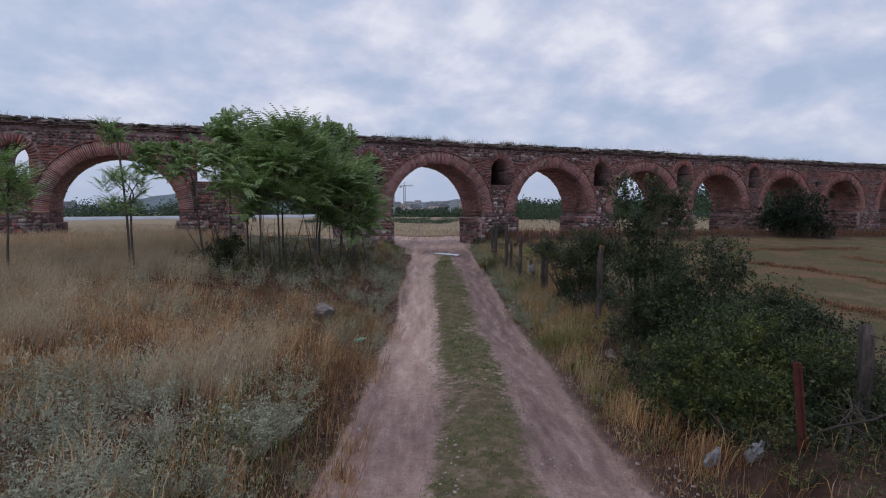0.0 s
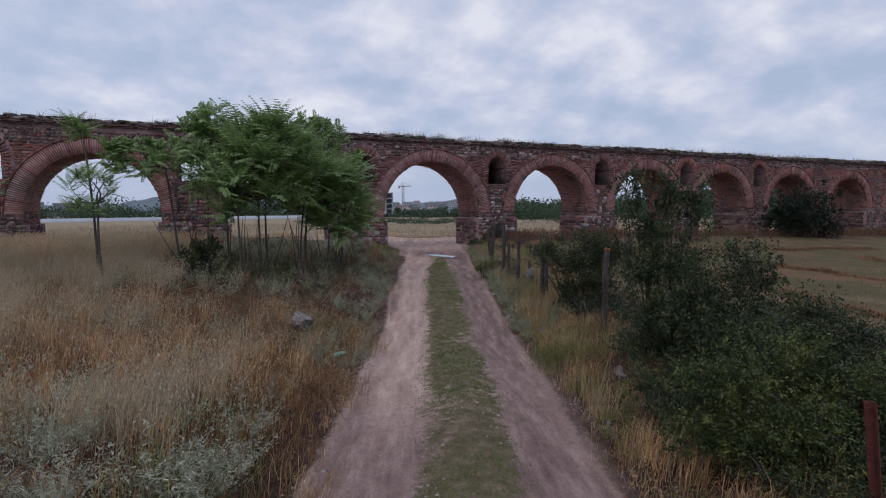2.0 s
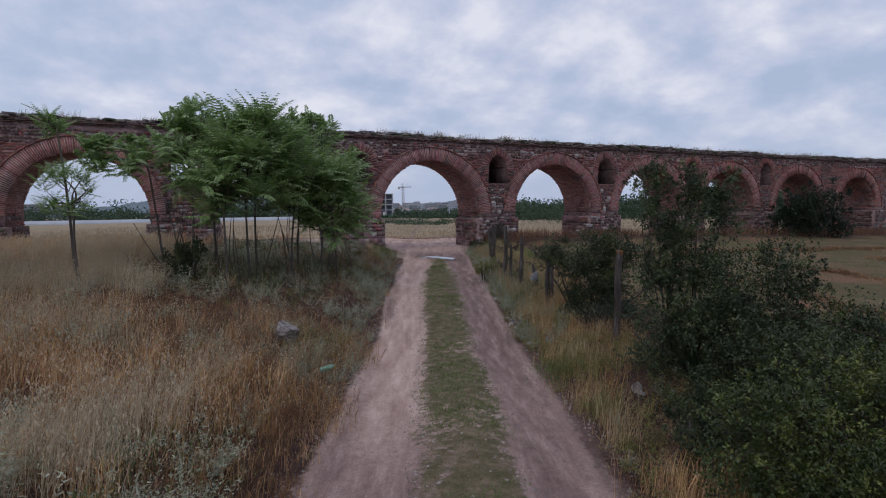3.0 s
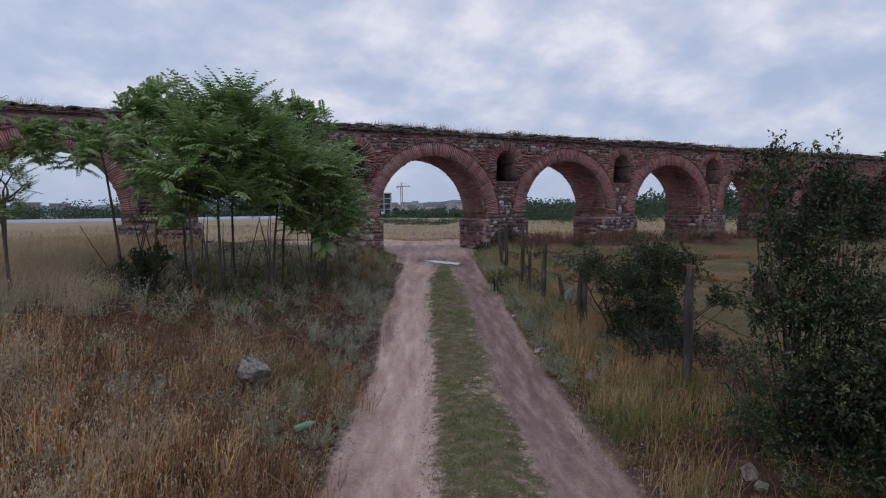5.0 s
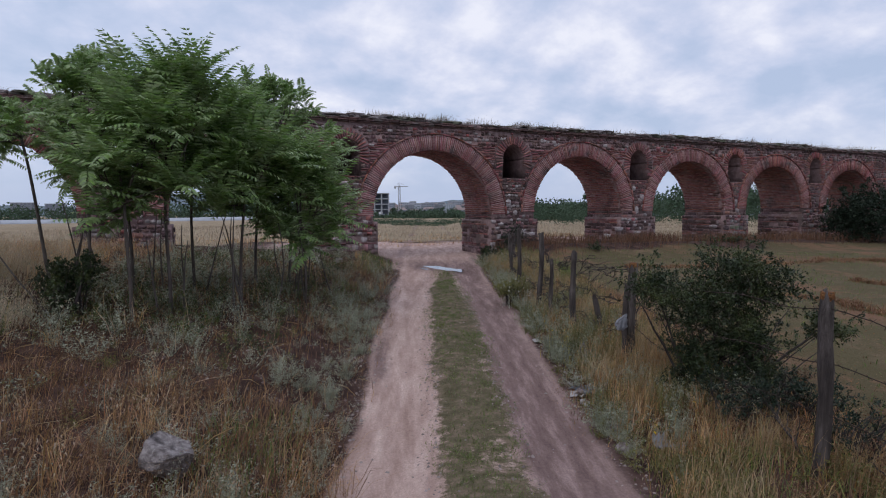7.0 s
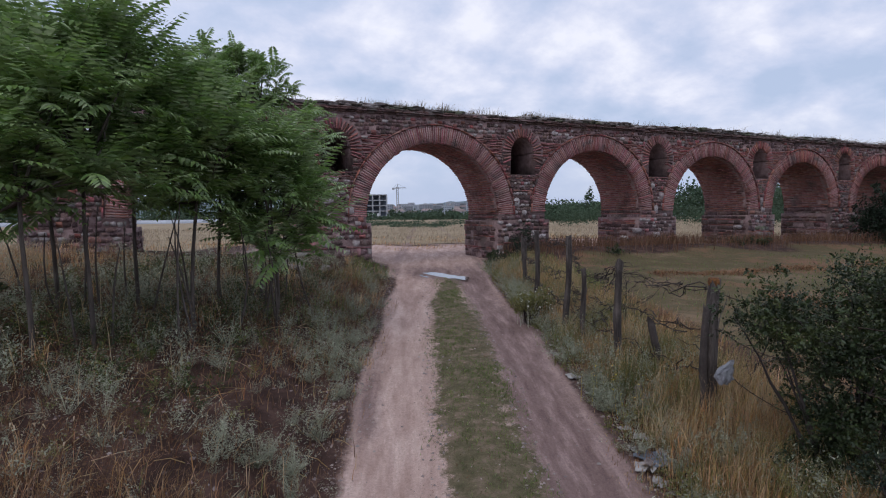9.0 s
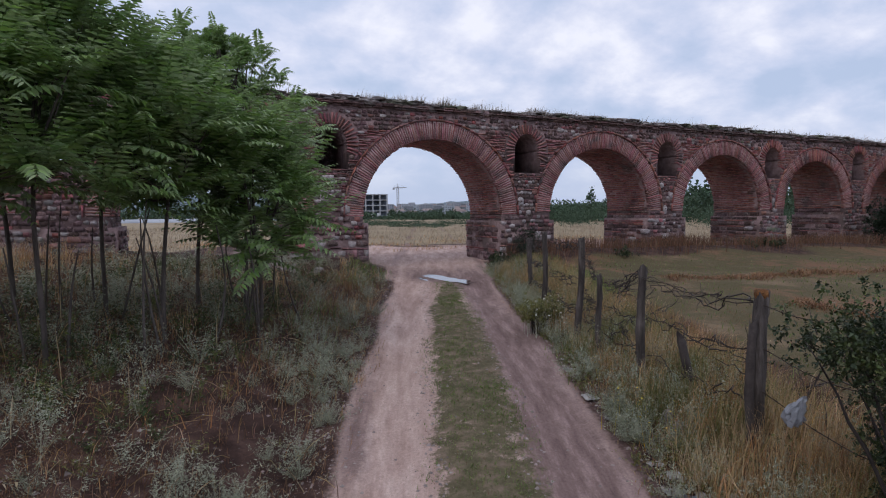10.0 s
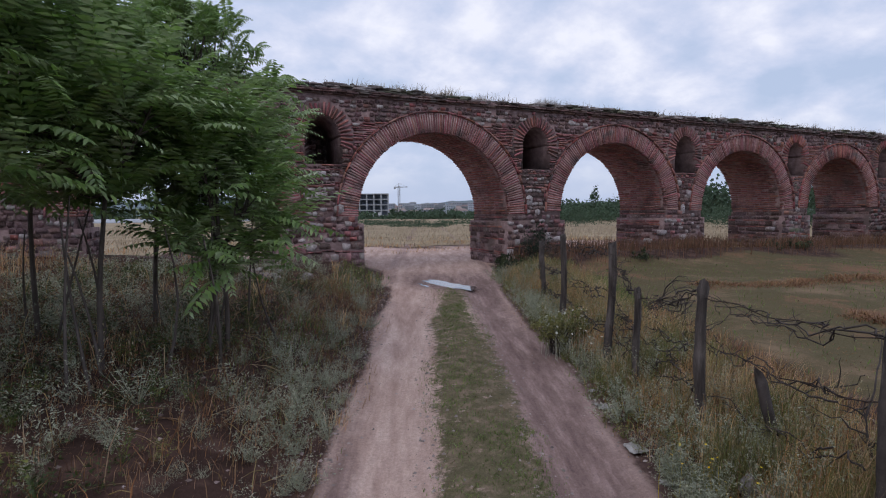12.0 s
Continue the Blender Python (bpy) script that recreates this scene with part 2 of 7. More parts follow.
# clay red greyed in the colour to imitate distance haze
M["roof"] = mat("haze_muted_clay_roof", ((0.22, 0.17, 0.16), (0.30, 0.23, 0.22)), 0.4, bump=0, rnd="object", amount=0.25)
M["steel"] = mat("crane_steel", ((0.30, 0.31, 0.33), (0.40, 0.40, 0.42)), 0.5, bump=0, rough=0.6)
M["far_leaf"] = mat("distant_foliage", ((0.04, 0.074, 0.042), (0.076, 0.115, 0.07)), 0.12, rnd="island", amount=0.16, hue=0.02, bump=0, leaf=0.1)
# grey-blue stops carry the distance haze of the wooded hills
M["hill"] = mat("haze_tinted_wooded_hill", ((0.09, 0.125, 0.15), (0.125, 0.165, 0.19), (0.18, 0.215, 0.235)), 0.03, bump=0, detail=10)
M["sheet"] = mat("pale_greenhouse_film", ((0.30, 0.32, 0.36), (0.42, 0.44, 0.48)), 0.2, bump=0)


def ground_material():
    m = bpy.data.materials.new("field_soil_and_track")
    m.use_nodes = True
    n, l = nodes_of(m.node_tree)
    out, b = n.new("ShaderNodeOutputMaterial"), n.new("ShaderNodeBsdfPrincipled")
    b.inputs["Roughness"].default_value, b.inputs["Specular IOR Level"].default_value = 0.95, 0.2
    geo = n.new("ShaderNodeNewGeometry")

    def noise_node(scale, detail=6.0, rough=0.62):
        z = n.new("ShaderNodeTexNoise")
        z.inputs["Scale"].default_value, z.inputs["Detail"].default_value = scale, detail
        z.inputs["Roughness"].default_value = rough
        l.new(geo.outputs["Position"], z.inputs["Vector"])
        return z.outputs["Fac"]

    def streak_node(scale, detail, rough):
        # wear drawn out along the wheel ruts
        mp = n.new("ShaderNodeMapping")
        mp.inputs["Rotation"].default_value = (0, 0, radians(22))
        mp2 = n.new("ShaderNodeMapping")
        mp2.inputs["Scale"].default_value = (4.2, 0.7, 1.0)
        l.new(geo.outputs["Position"], mp.inputs[0])
        l.new(mp.outputs[0], mp2.inputs[0])
        z = n.new("ShaderNodeTexNoise")
        z.inputs["Scale"].default_value, z.inputs["Detail"].default_value, z.inputs["Roughness"].default_value = scale, detail, rough
        l.new(mp2.outputs[0], z.inputs["Vector"])
        return z.outputs["Fac"]

    def ramp_node(fac, stops):
        r = n.new("ShaderNodeValToRGB")
        r.color_ramp.elements[0].position, r.color_ramp.elements[0].color = stops[0][0], (*stops[0][1], 1)
        r.color_ramp.elements[1].position, r.color_ramp.elements[1].color = stops[-1][0], (*stops[-1][1], 1)
        for p, c in stops[1:-1]:
            r.color_ramp.elements.new(p).color = (*c, 1)
        l.new(fac, r.inputs[0])
        return r.outputs[0]

    def blend(fac, a, c):
        x = n.new("ShaderNodeMix")
        x.data_type = "RGBA"
        l.new(fac, x.inputs["Factor"])
        l.new(a, x.inputs["A"])
        l.new(c, x.inputs["B"])
        return x.outputs["Result"]

    def mask(name, soft, wob):
        a = n.new("ShaderNodeAttribute")
        a.attribute_name = name
        ad = n.new("ShaderNodeMath")
        ad.operation = "MULTIPLY_ADD"
        ad.inputs[1].default_value, ad.inputs[2].default_value = wob, -wob / 2
        l.new(noise_node(6.5, 10.0, 0.78), ad.inputs[0])
        sm = n.new("ShaderNodeMath")
        l.new(ad.outputs[0], sm.inputs[0])
        l.new(a.outputs["Fac"], sm.inputs[1])
        mr = n.new("ShaderNodeMapRange")
        mr.interpolation_type = "SMOOTHSTEP"
        mr.inputs["From Min"].default_value, mr.inputs["From Max"].default_value = 0.5 - soft, 0.5 + soft
        l.new(sm.outputs[0], mr.inputs["Value"])
        return mr.outputs[0]

    soil = ramp_node(noise_node(3.0, 8), ((0.3, (0.026, 0.0145, 0.012)), (0.5, (0.056, 0.031, 0.025)), (0.7, (0.125, 0.074, 0.06))))
    track = ramp_node(streak_node(1.0, 10, 0.72), ((0.3, (0.30, 0.198, 0.165)), (0.45, (0.42, 0.292, 0.25)), (0.55, (0.5, 0.362, 0.315)), (0.68, (0.62, 0.472, 0.42))))
    damp = ramp_node(streak_node(1.5, 10, 0.72), ((0.3, (0.13, 0.083, 0.076)), (0.5, (0.226, 0.153, 0.141)), (0.66, (0.37, 0.265, 0.245))))
    meadow = ramp_node(noise_node(0.32, 10, 0.76), ((0.36, (0.185, 0.095, 0.058)), (0.43, (0.15, 0.095, 0.053)), (0.48, (0.094, 0.076, 0.037)), (0.53, (0.097, 0.08, 0.039)), (0.58, (0.128, 0.094, 0.053)), (0.66, (0.2, 0.14, 0.085))))
    straw = ramp_node(noise_node(0.35, 10, 0.75), ((0.3, (0.2, 0.14, 0.085)), (0.5, (0.29, 0.225, 0.145)), (0.7, (0.38, 0.31, 0.21))))
    turf = ramp_node(noise_node(6.0, 8), ((0.3, (0.075, 0.07, 0.036)), (0.5, (0.13, 0.108, 0.064)), (0.68, (0.23, 0.165, 0.125))))
    col = blend(mask("meadow", 0.25, 0.5), soil, meadow)
    col = blend(mask("straw", 0.2, 0.5), col, straw)
    col = blend(mask("track", 0.24, 1.0), col, track)
    col = blend(mask("damp", 0.3, 0.8), col, damp)
    col = blend(mask("turf", 0.16, 2.1), col, turf)
    grit = ramp_node(noise_node(34.0, 6, 0.85), ((0.36, (0.45, 0.44, 0.43)), (0.5, (1.0, 1.0, 1.0)), (0.66, (1.55, 1.53, 1.5))))
    gm = n.new("ShaderNodeMix")
    gm.data_type, gm.blend_type = "RGBA", "MULTIPLY"
    gm.inputs["Factor"].default_value = 0.38
    l.new(col, gm.inputs["A"])
    l.new(grit, gm.inputs["B"])
    col = gm.outputs["Result"]
    l.new(col, b.inputs["Base Color"])
    bp = n.new("ShaderNodeBump")
    bp.inputs["Strength"].default_value, bp.inputs["Distance"].default_value = 0.7, 0.03
    l.new(noise_node(14.0, 10, 0.7), bp.inputs["Height"])
    l.new(bp.outputs[0], b.inputs["Normal"])
    l.new(b.outputs[0], out.inputs[0])
    return m


M["ground"] = ground_material()


def water_material():
    m = bpy.data.materials.new("puddle_water")
    m.use_nodes = True
    b = m.node_tree.nodes["Principled BSDF"]
    b.inputs["Base Color"].default_value = (0.10, 0.085, 0.08, 1)
    b.inputs["Roughness"].default_value, b.inputs["Specular IOR Level"].default_value = 0.03, 1.0
    return m


M["water"] = water_material()


# ---- mesh helpers ----
def np_mesh(name, verts, tris, material, smooth=False):
    """A mesh from an array of corners and one of triangles."""
    me = bpy.data.meshes.new(name)
    verts, tris = np.asarray(verts, np.float32).reshape(-1, 3), np.asarray(tris, np.int32).reshape(-1, 3)
    me.vertices.add(len(verts))
    me.vertices.foreach_set("co", verts.ravel())
    me.loops.add(tris.size)
    me.loops.foreach_set("vertex_index", tris.ravel())
    me.polygons.add(len(tris))
    me.polygons.foreach_set("loop_start", np.arange(0, tris.size, 3, dtype=np.int32))
    me.polygons.foreach_set("loop_total", np.full(len(tris), 3, np.int32))
    me.update(calc_edges=True)
    if smooth:
        me.polygons.foreach_set("use_smooth", np.ones(len(tris), bool))
    me.materials.append(material)
    return me


def part(name, data, material, parent, label=""):
    """Link a bmesh or a mesh as one object under a thing."""
    if isinstance(data, bmesh.types.BMesh):
        me = bpy.data.meshes.new(name)
        data.to_mesh(me)
        data.free()
        me.materials.append(material)
        data = me
    ob = new(name, data)
    ob.parent = parent
    if label:
        ob["label"] = label
    return ob


def thing(name, label, category, at=(0, 0, 0), group="", kind=""):
    ob = new(name)
    ob.matrix_basis = Matrix.Translation(at)
    return tagged(ob, label, category, group, kind)


class Soup:
    """Gathers corners and triangles of many small shapes for one mesh."""

    def __init__(self):
        self.v, self.t, self.n = [], [], 0

    def add(self, v, t):
        v = np.asarray(v, np.float32).reshape(-1, 3)
        self.v.append(v)
        self.t.append(np.asarray(t, np.int32).reshape(-1, 3) + self.n)
        self.n += len(v)

    def welded(self, name, material):
        """The same with coinciding corners made one."""
        v, t = np.concatenate(self.v), np.concatenate(self.t)
        _, first, back = np.unique(np.round(v, 4), axis=0, return_index=True, return_inverse=True)
        return np_mesh(name, v[first], back.ravel()[t], material)

    def mesh(self, name, material, smooth=False):
        return np_mesh(name, np.concatenate(self.v), np.concatenate(self.t), material, smooth)


BOX_T = np.array([(0, 2, 1), (1, 2, 3), (4, 5, 6), (5, 7, 6), (0, 1, 4), (1, 5, 4), (2, 6, 3), (3, 6, 7), (0, 4, 2), (2, 4, 6), (1, 3, 5), (3, 7, 5)])


def box_corners(x0, x1, y0, y1, z0, z1):
    return np.array([(x, y, z) for z in (z0, z1) for y in (y0, y1) for x in (x0, x1)], float)


def tube(soup, pts, radii, sides=6):
    """A tapered tube along points."""
    pts = np.asarray(pts, float)
    d = np.gradient(pts, axis=0)
    d /= np.linalg.norm(d, axis=1)[:, None] + 1e-9
    ref = np.where(np.abs(d[:, 2:3]) > 0.9, np.array([[1.0, 0, 0]]), np.array([[0, 0, 1.0]]))
    a = np.cross(d, ref)
    a /= np.linalg.norm(a, axis=1)[:, None] + 1e-9
    b = np.cross(d, a)
    ang = np.arange(sides) * 2 * np.pi / sides
    ring = pts[:, None] + np.asarray(radii, float)[:, None, None] * (np.cos(ang)[None, :, None] * a[:, None] + np.sin(ang)[None, :, None] * b[:, None])
    v = ring.reshape(-1, 3)
    i, j = np.meshgrid(np.arange(len(pts) - 1), np.arange(sides), indexing="ij")
    p, q = i * sides + j, i * sides + (j + 1) % sides
    t = np.concatenate([np.stack([p, q, p + sides], -1).reshape(-1, 3), np.stack([q, q + sides, p + sides], -1).reshape(-1, 3)])
    k = (len(pts) - 1) * sides
    t = np.concatenate([t, [(k, k + m, k + m + 1) for m in range(1, sides - 1)]])
    soup.add(v, t)


def stone_mesh(name, seed, material, sides=9, inset=0.14, round_=0.75, front=0.10):
    """A rubble stone of unit size, its outline an uneven rounded polygon and its front edge worn; the front looks to -y."""
    r = np.random.RandomState(seed)
    a = np.arange(sides) * 2 * np.pi / sides + r.uniform(-0.22, 0.22, sides) + r.uniform(0, 1)
    ca, sa = np.cos(a), np.sin(a)
    k = 0.5 / (np.abs(ca) ** (2 + 4 * (1 - round_)) + np.abs(sa) ** (2 + 4 * (1 - round_))) ** (1 / (2 + 4 * (1 - round_))) * r.uniform(0.86, 1.12, sides)
    x, z = k * ca, k * sa
    back = np.stack([x, np.full(sides, 1.0), z], -1)
    mid = np.stack([x, front + r.uniform(0, 0.12, sides), z], -1)
    face = np.stack([x * (1 - inset * 1.6), r.uniform(-0.06, 0.06, sides), z * (1 - inset * 1.6)], -1)
    v = np.concatenate([back, mid, face])
    t = [(2 * sides, 2 * sides + i, 2 * sides + i + 1) for i in range(1, sides - 1)]
    for o in (0, sides):
        for i in range(sides):
            j = (i + 1) % sides
            t += [(o + i, o + j, o + sides + j), (o + i, o + sides + j, o + sides + i)]
    return np_mesh(name, v, t, material)


def brick_mesh(name, seed, material):
    """A thin old brick of unit size with slightly chipped corners; the front looks to -y."""
    r = np.random.RandomState(seed)
    back = np.array([(-.5, 1, -.5), (.5, 1, -.5), (.5, 1, .5), (-.5, 1, .5)])
    mid = np.array([(-.5, .06, -.5), (.5, .06, -.5), (.5, .06, .5), (-.5, .06, .5)]) + r.uniform(-.03, .03, (4, 3)) * (1, 1, 3)
    face = np.array([(-.48, 0, -.42), (.48, 0, -.42), (.48, 0, .42), (-.48, 0, .42)]) + r.uniform(-.03, .03, (4, 3)) * (1, 1, 3)
    v = np.concatenate([back, mid, face])
    t = [(8, 9, 10), (8, 10, 11)]
    for o in (0, 4):
        for i in range(4):
            j = (i + 1) % 4
            t += [(o + i, o + j, o + 4 + j), (o + i, o + 4 + j, o + 4 + i)]
    return np_mesh(name, v, t, material)


# ---- ground ----
R0, RD, RN = np.array((4.6, 9.6)), np.array((0.375, 0.927)), np.array((0.927, -0.375))
ZR_S = (-40, -10, -5, 0, 1.5, 4.5, 8, 12, 15.5, 19, 45)
ZR_Z = (0.3, 0.2, 0.10, -0.05, -0.04, 0.22, 0.32, 0.42, 0.62, 0.72, 0.7)


def road_uv(x, y):
    dx, dy = x - R0[0], y - R0[1]
    return dx * RN[0] + dy * RN[1], dx * RD[0] + dy * RD[1]


def road_xy(u, s):
    return R0[0] + u * RN[0] + s * RD[0], R0[1] + u * RN[1] + s * RD[1]


def wob(x, y, k, seed=0.0):
    return (np.sin(x * k + seed * 1.7 + 1.3 * np.sin(y * k * 0.7 + seed)) + np.sin(y * k * 1.13 + seed * 2.3 + 1.1 * np.sin(x * k * 0.6 - seed))) / 2


def step(x, a, b):
    t = np.clip((x - a) / (b - a), 0, 1)
    return t * t * (3 - 2 * t)


def ground_z(x, y):
    x, y = np.asarray(x, float), np.asarray(y, float)
    u, s = road_uv(x, y)
    zr = np.interp(s, ZR_S, ZR_Z)
    left = 0.36 * step(-u, 1.45, 2.7) + 0.09 * np.clip(-u - 2.2, 0, 7) * step(s, -12, 2)
    right = 0.30 * step(u, 1.5, 2.6) - 0.028 * np.clip(u - 3.0, 0, 26)
    yard = step(y, 24.5, 27.5)
    side = np.where(u < 0, left, right) * (1 - 0.75 * yard)
    bumps = 0.05 * wob(x, y, 0.9, 1) * step(np.abs(u), 1.6, 3.0) + 0.02 * wob(x, y, 2.9, 2) * step(np.abs(u), 1.3, 2.2)
    ruts = -0.05 * (np.exp(-((u + 0.85) / 0.3) ** 2) + np.exp(-((u - 0.85) / 0.3) ** 2)) + 0.03 * np.exp(-(u / 0.3) ** 2)
    ruts = ruts * (1 - step(s, 13.5, 15.5)) + 0.012 * wob(x, y, 5.0, 3)
    pud = -0.07 * np.exp(-(((u - 0.02 + 0.36 * (s - 13.5)) / 0.34) ** 2 + ((s - 13.5) / 1.1) ** 2))
    level = np.exp(-((((u + 0.36 * (s - 13.5)) / 0.9) ** 2 + ((s - 13.5) / 1.7) ** 2) ** 2))
    zr = zr * (1 - level) + 0.505 * level
    bank = 0.22 * np.exp(-((y - 22.3) / 1.0) ** 2) * step(x, 12.5, 15)
    far = bank - 2.6 * step(np.hypot(x - 10, y - 24), 60, 320)
    return zr + side + bumps + ruts + pud + far


def spread(core, stops):
    """Grid lines: a fine core, and lines that widen outwards to the horizon."""
    lo, hi, d = core
    a = list(np.arange(lo, hi + d / 2, d))
    w, x = d, a[-1]
    while x < stops[1]:
        w *= 1.22
        x += w
        a.append(x)
    w, x = d, a[0]
    while x > stops[0]:
        w *= 1.22
        x -= w
        a.insert(0, x)
    return np.array(a)


def build_ground():
    us, ss = spread((-5.0, 5.0, 0.09), (-2600, 2600)), spread((-13.0, 24.0, 0.2), (-400, 2600))
    U, S = np.meshgrid(us, ss)
    X, Y = road_xy(U, S)
    Z = ground_z(X, Y)
    nu = len(us)
    i, j = np.meshgrid(np.arange(len(ss) - 1), np.arange(nu - 1), indexing="ij")
    p = (i * nu + j).ravel()
    t = np.concatenate([np.stack([p, p + 1, p + nu], -1), np.stack([p + 1, p + nu + 1, p + nu], -1)])
    me = np_mesh("ground", np.stack([X, Y, Z], -1), t, M["ground"], True)
    w1, w2 = 0.10 * wob(X, Y, 1.1, 4), 0.07 * wob(X, Y, 2.3, 5)
    yard = step(Y + 4 * w1, 23.6, 25.5) * (1 - step(Y + 8 * w1 + 10 * w2, 31.0, 34.5)) * (1 - step(np.abs(U - 1.0), 7, 10))
    C = U + 0.13 * (1 - step(S, -6.5, 1.0))
    lane = np.clip(step(C + 0.7 * w1, -1.5, -1.15) - step(C + 0.7 * w1, 1.08, 1.42), 0, 1)
    lane = np.where(S > 12.5, np.maximum(lane, step(S, 12.5, 14.0) * step(U, -1.7, -1.5) * (1 - step(U, 1.3, 1.6))), lane)
    track = np.maximum(lane * (1 - step(Y, 26, 28)), yard * (0.8 + 0.2 * wob(X, Y, 0.7, 8)))
    turf = (0.8 + 0.25 * wob(X, Y, 1.9, 7)) * (1 - step(np.abs(C - 0.05 + 0.6 * w1 + 0.6 * w2) + 0.14 * step(S, 7.5, 11), 0.26, 0.66)) * (1 - step(S, 11.9, 12.9))
    damp = np.clip(step(U, 0.1, 0.6) - step(U + w1, 0.9, 1.75), 0, 1) * (0.55 + 0.45 * step(S, -2.5, 2.0)) * (1 - step(S + 9 * w1 + 6 * w2, 13.2, 17.6)) * 1.35
    damp = np.maximum(damp, 1.0 * (1 - step(S, -6.0, 2.0)) * (0.8 + 0.2 * wob(X, Y, 1.3, 9)) * lane)
    shoulder = step(np.abs(C) + w1 + 1.4 * w2, 0.9, 1.35) * lane * (0.8 + 0.3 * wob(X, Y, 1.7, 3))
    damp = np.maximum(damp, 0.85 * shoulder)
    damp = np.maximum(damp, 1.05 * step(-C + 0.8 * w1 + 1.2 * w2, 0.82, 1.12) * lane * (0.85 + 0.25 * wob(X, Y, 2.1, 13)) * (1 - step(S, -1.0, 2.0)))
    damp = np.maximum(damp * (0.75 + 0.25 * wob(X, Y, 0.8, 6)), 1.2 * np.exp(-(((U + 0.3 * (S - 13.5) + 3 * w1) / 0.95) ** 2 + ((S - 13.5) / 2.0) ** 2)))
    meadow = step(U, 3.0, 4.2) * (1 - step(Y + 6 * w1, 20.9, 21.7))
    straw = step(Y + 14 * w1 + 10 * w2, 32, 35) * (1 - step(Y, 400, 700)) + step(Y, 22, 25) * step(np.abs(U), 8, 11) + 0.8 * np.maximum(step(-S + 10 * w1, 10, 12), step(-U + 12 * w1, 12, 15)) * step(np.abs(U), 1.7, 2.6)
    for key, val in (("track", track), ("turf", turf), ("damp", damp), ("meadow", meadow), ("straw", np.clip(straw, 0, 1))):
        at = me.attributes.new(key, "FLOAT", "POINT")
        at.data.foreach_set("value", val.ravel().astype(np.float32))
    tagged(new("ground", me), "dry grassy field with a two-rut dirt track and mown meadow", "ground", kind="structure")
    # the puddle in the rut before the arch
    bm = bmesh.new()
    ring = []
    for k in range(72):
        a = k * math.tau / 72
        r = 1 + 0.2 * math.sin(3 * a + 0.6) + 0.13 * math.sin(7 * a) + 0.1 * math.sin(13 * a + 1) + 0.08 * math.sin(23 * a + 2)
        ss_, uu = 13.5 + 1.05 * r * math.cos(a), 0.5 * r * math.sin(a) + 0.05 * math.sin(4 * math.cos(a))
        x, y = road_xy(0.02 - 0.36 * (ss_ - 13.5) + uu, ss_)
        ring.append(bm.verts.new((x, y, 0)))
    bm.faces.new(ring)
    x, y = road_xy(0.02, 13.5)
    ob = part("water", bm, M["water"], None)
    ob.location.z = float(ground_z(x, y)) + 0.014
    tagged(ob, "shallow muddy puddle reflecting the sky in the track", "puddle", kind="structure")


build_ground()


# ---- the aqueduct: its front stands at y = 24 and it runs along x ----
WY, WT = 24.0, 2.3
# middle of the span, half span, crown of the opening
ARCHES = [(-15.2, 2.15, 4.5), (-8.95, 2.15, 4.5), (-2.7, 2.13, 4.49), (3.84, 2.2, 4.46), (10.33, 2.33, 4.52), (16.68, 2.21, 4.48), (22.7, 2.2, 4.44),
          (28.35, 2.06, 4.34), (34.2, 2.0, 4.27), (39.95, 1.95, 4.15), (45.9, 1.95, 4.15), (51.8, 1.95, 4.1), (57.7, 1.95, 4.1)]
NICHES = [-12.1, -5.8, 0.57, 7.12, 13.58, 19.7, 25.5, 31.3]
RING, N_HALF, N_SILL, N_SPRING, N_RISE, N_RING = 0.53, 0.47, 3.55, 4.28, 0.54, 0.31
X_END = (-18.2, 60.5)
# below the imposts the piers are wider on all sides
BASE_Z, BASE_IN, BASE_OUT = 2.0, 0.15, 0.035
NEAR = (5.5, 25.3)


def cornice_z(x):
    return 5.30 - 0.0085 * (x - 10)


def arch_z(a, x):
    c, h, top = a
    return top - h + math.sqrt(max(h * h - (x - c) ** 2, 0))


def niche_z(dx):
    return N_SPRING + N_RISE * max(0.0, 1 - abs(dx / N_HALF) ** 2.0) ** 0.55


def blocked(x, z, gap=0.0):
    for c, h, top in ARCHES:
        spring = top - h
        if z >= spring:
            if (x - c) ** 2 + (z - spring) ** 2 < (h + RING + gap) ** 2:
                return True
        elif abs(x - c) < h + gap - (BASE_IN if z < BASE_Z else 0.0):
            return True
    for c in NICHES:
        if abs(x - c) < N_HALF + gap and N_SILL - gap < z < N_SPRING + 0.1:
            return True
        if z >= N_SPRING - 0.3 and math.hypot((x - c) / (N_HALF + N_RING + gap), (z - N_SPRING) / (N_RISE + N_RING + gap)) < 1:
            return True
    return False


STONES = [stone_mesh("stone", 10 + k, M["stone"], sides=7 + k % 4, round_=0.04 * k, inset=0.05) for k in range(10)]
PALES = [stone_mesh("stone", 40 + k, M["pale"], sides=6 + k % 3, round_=0.1, inset=0.04) for k in range(5)]
BRICKS = [brick_mesh("brick", 70 + k, M["brick"]) for k in range(6)]


def piece(name, me, m, parent):
    ob = new(name, me)
    ob.parent = parent
    ob.matrix_basis = m
    return ob


def mesh_arrays(me):
    v = np.empty(len(me.vertices) * 3, np.float32)
    me.vertices.foreach_get("co", v)
    t = np.empty(len(me.polygons) * 3, np.int32)
    me.polygons.foreach_get("vertices", t)
    return v.reshape(-1, 3), t.reshape(-1, 3)


ARR = {me: mesh_arrays(me) for me in STONES + PALES + BRICKS}
FACES = {me: ARR[me][1][ARR[me][1].min(1) > 3] for me in BRICKS}


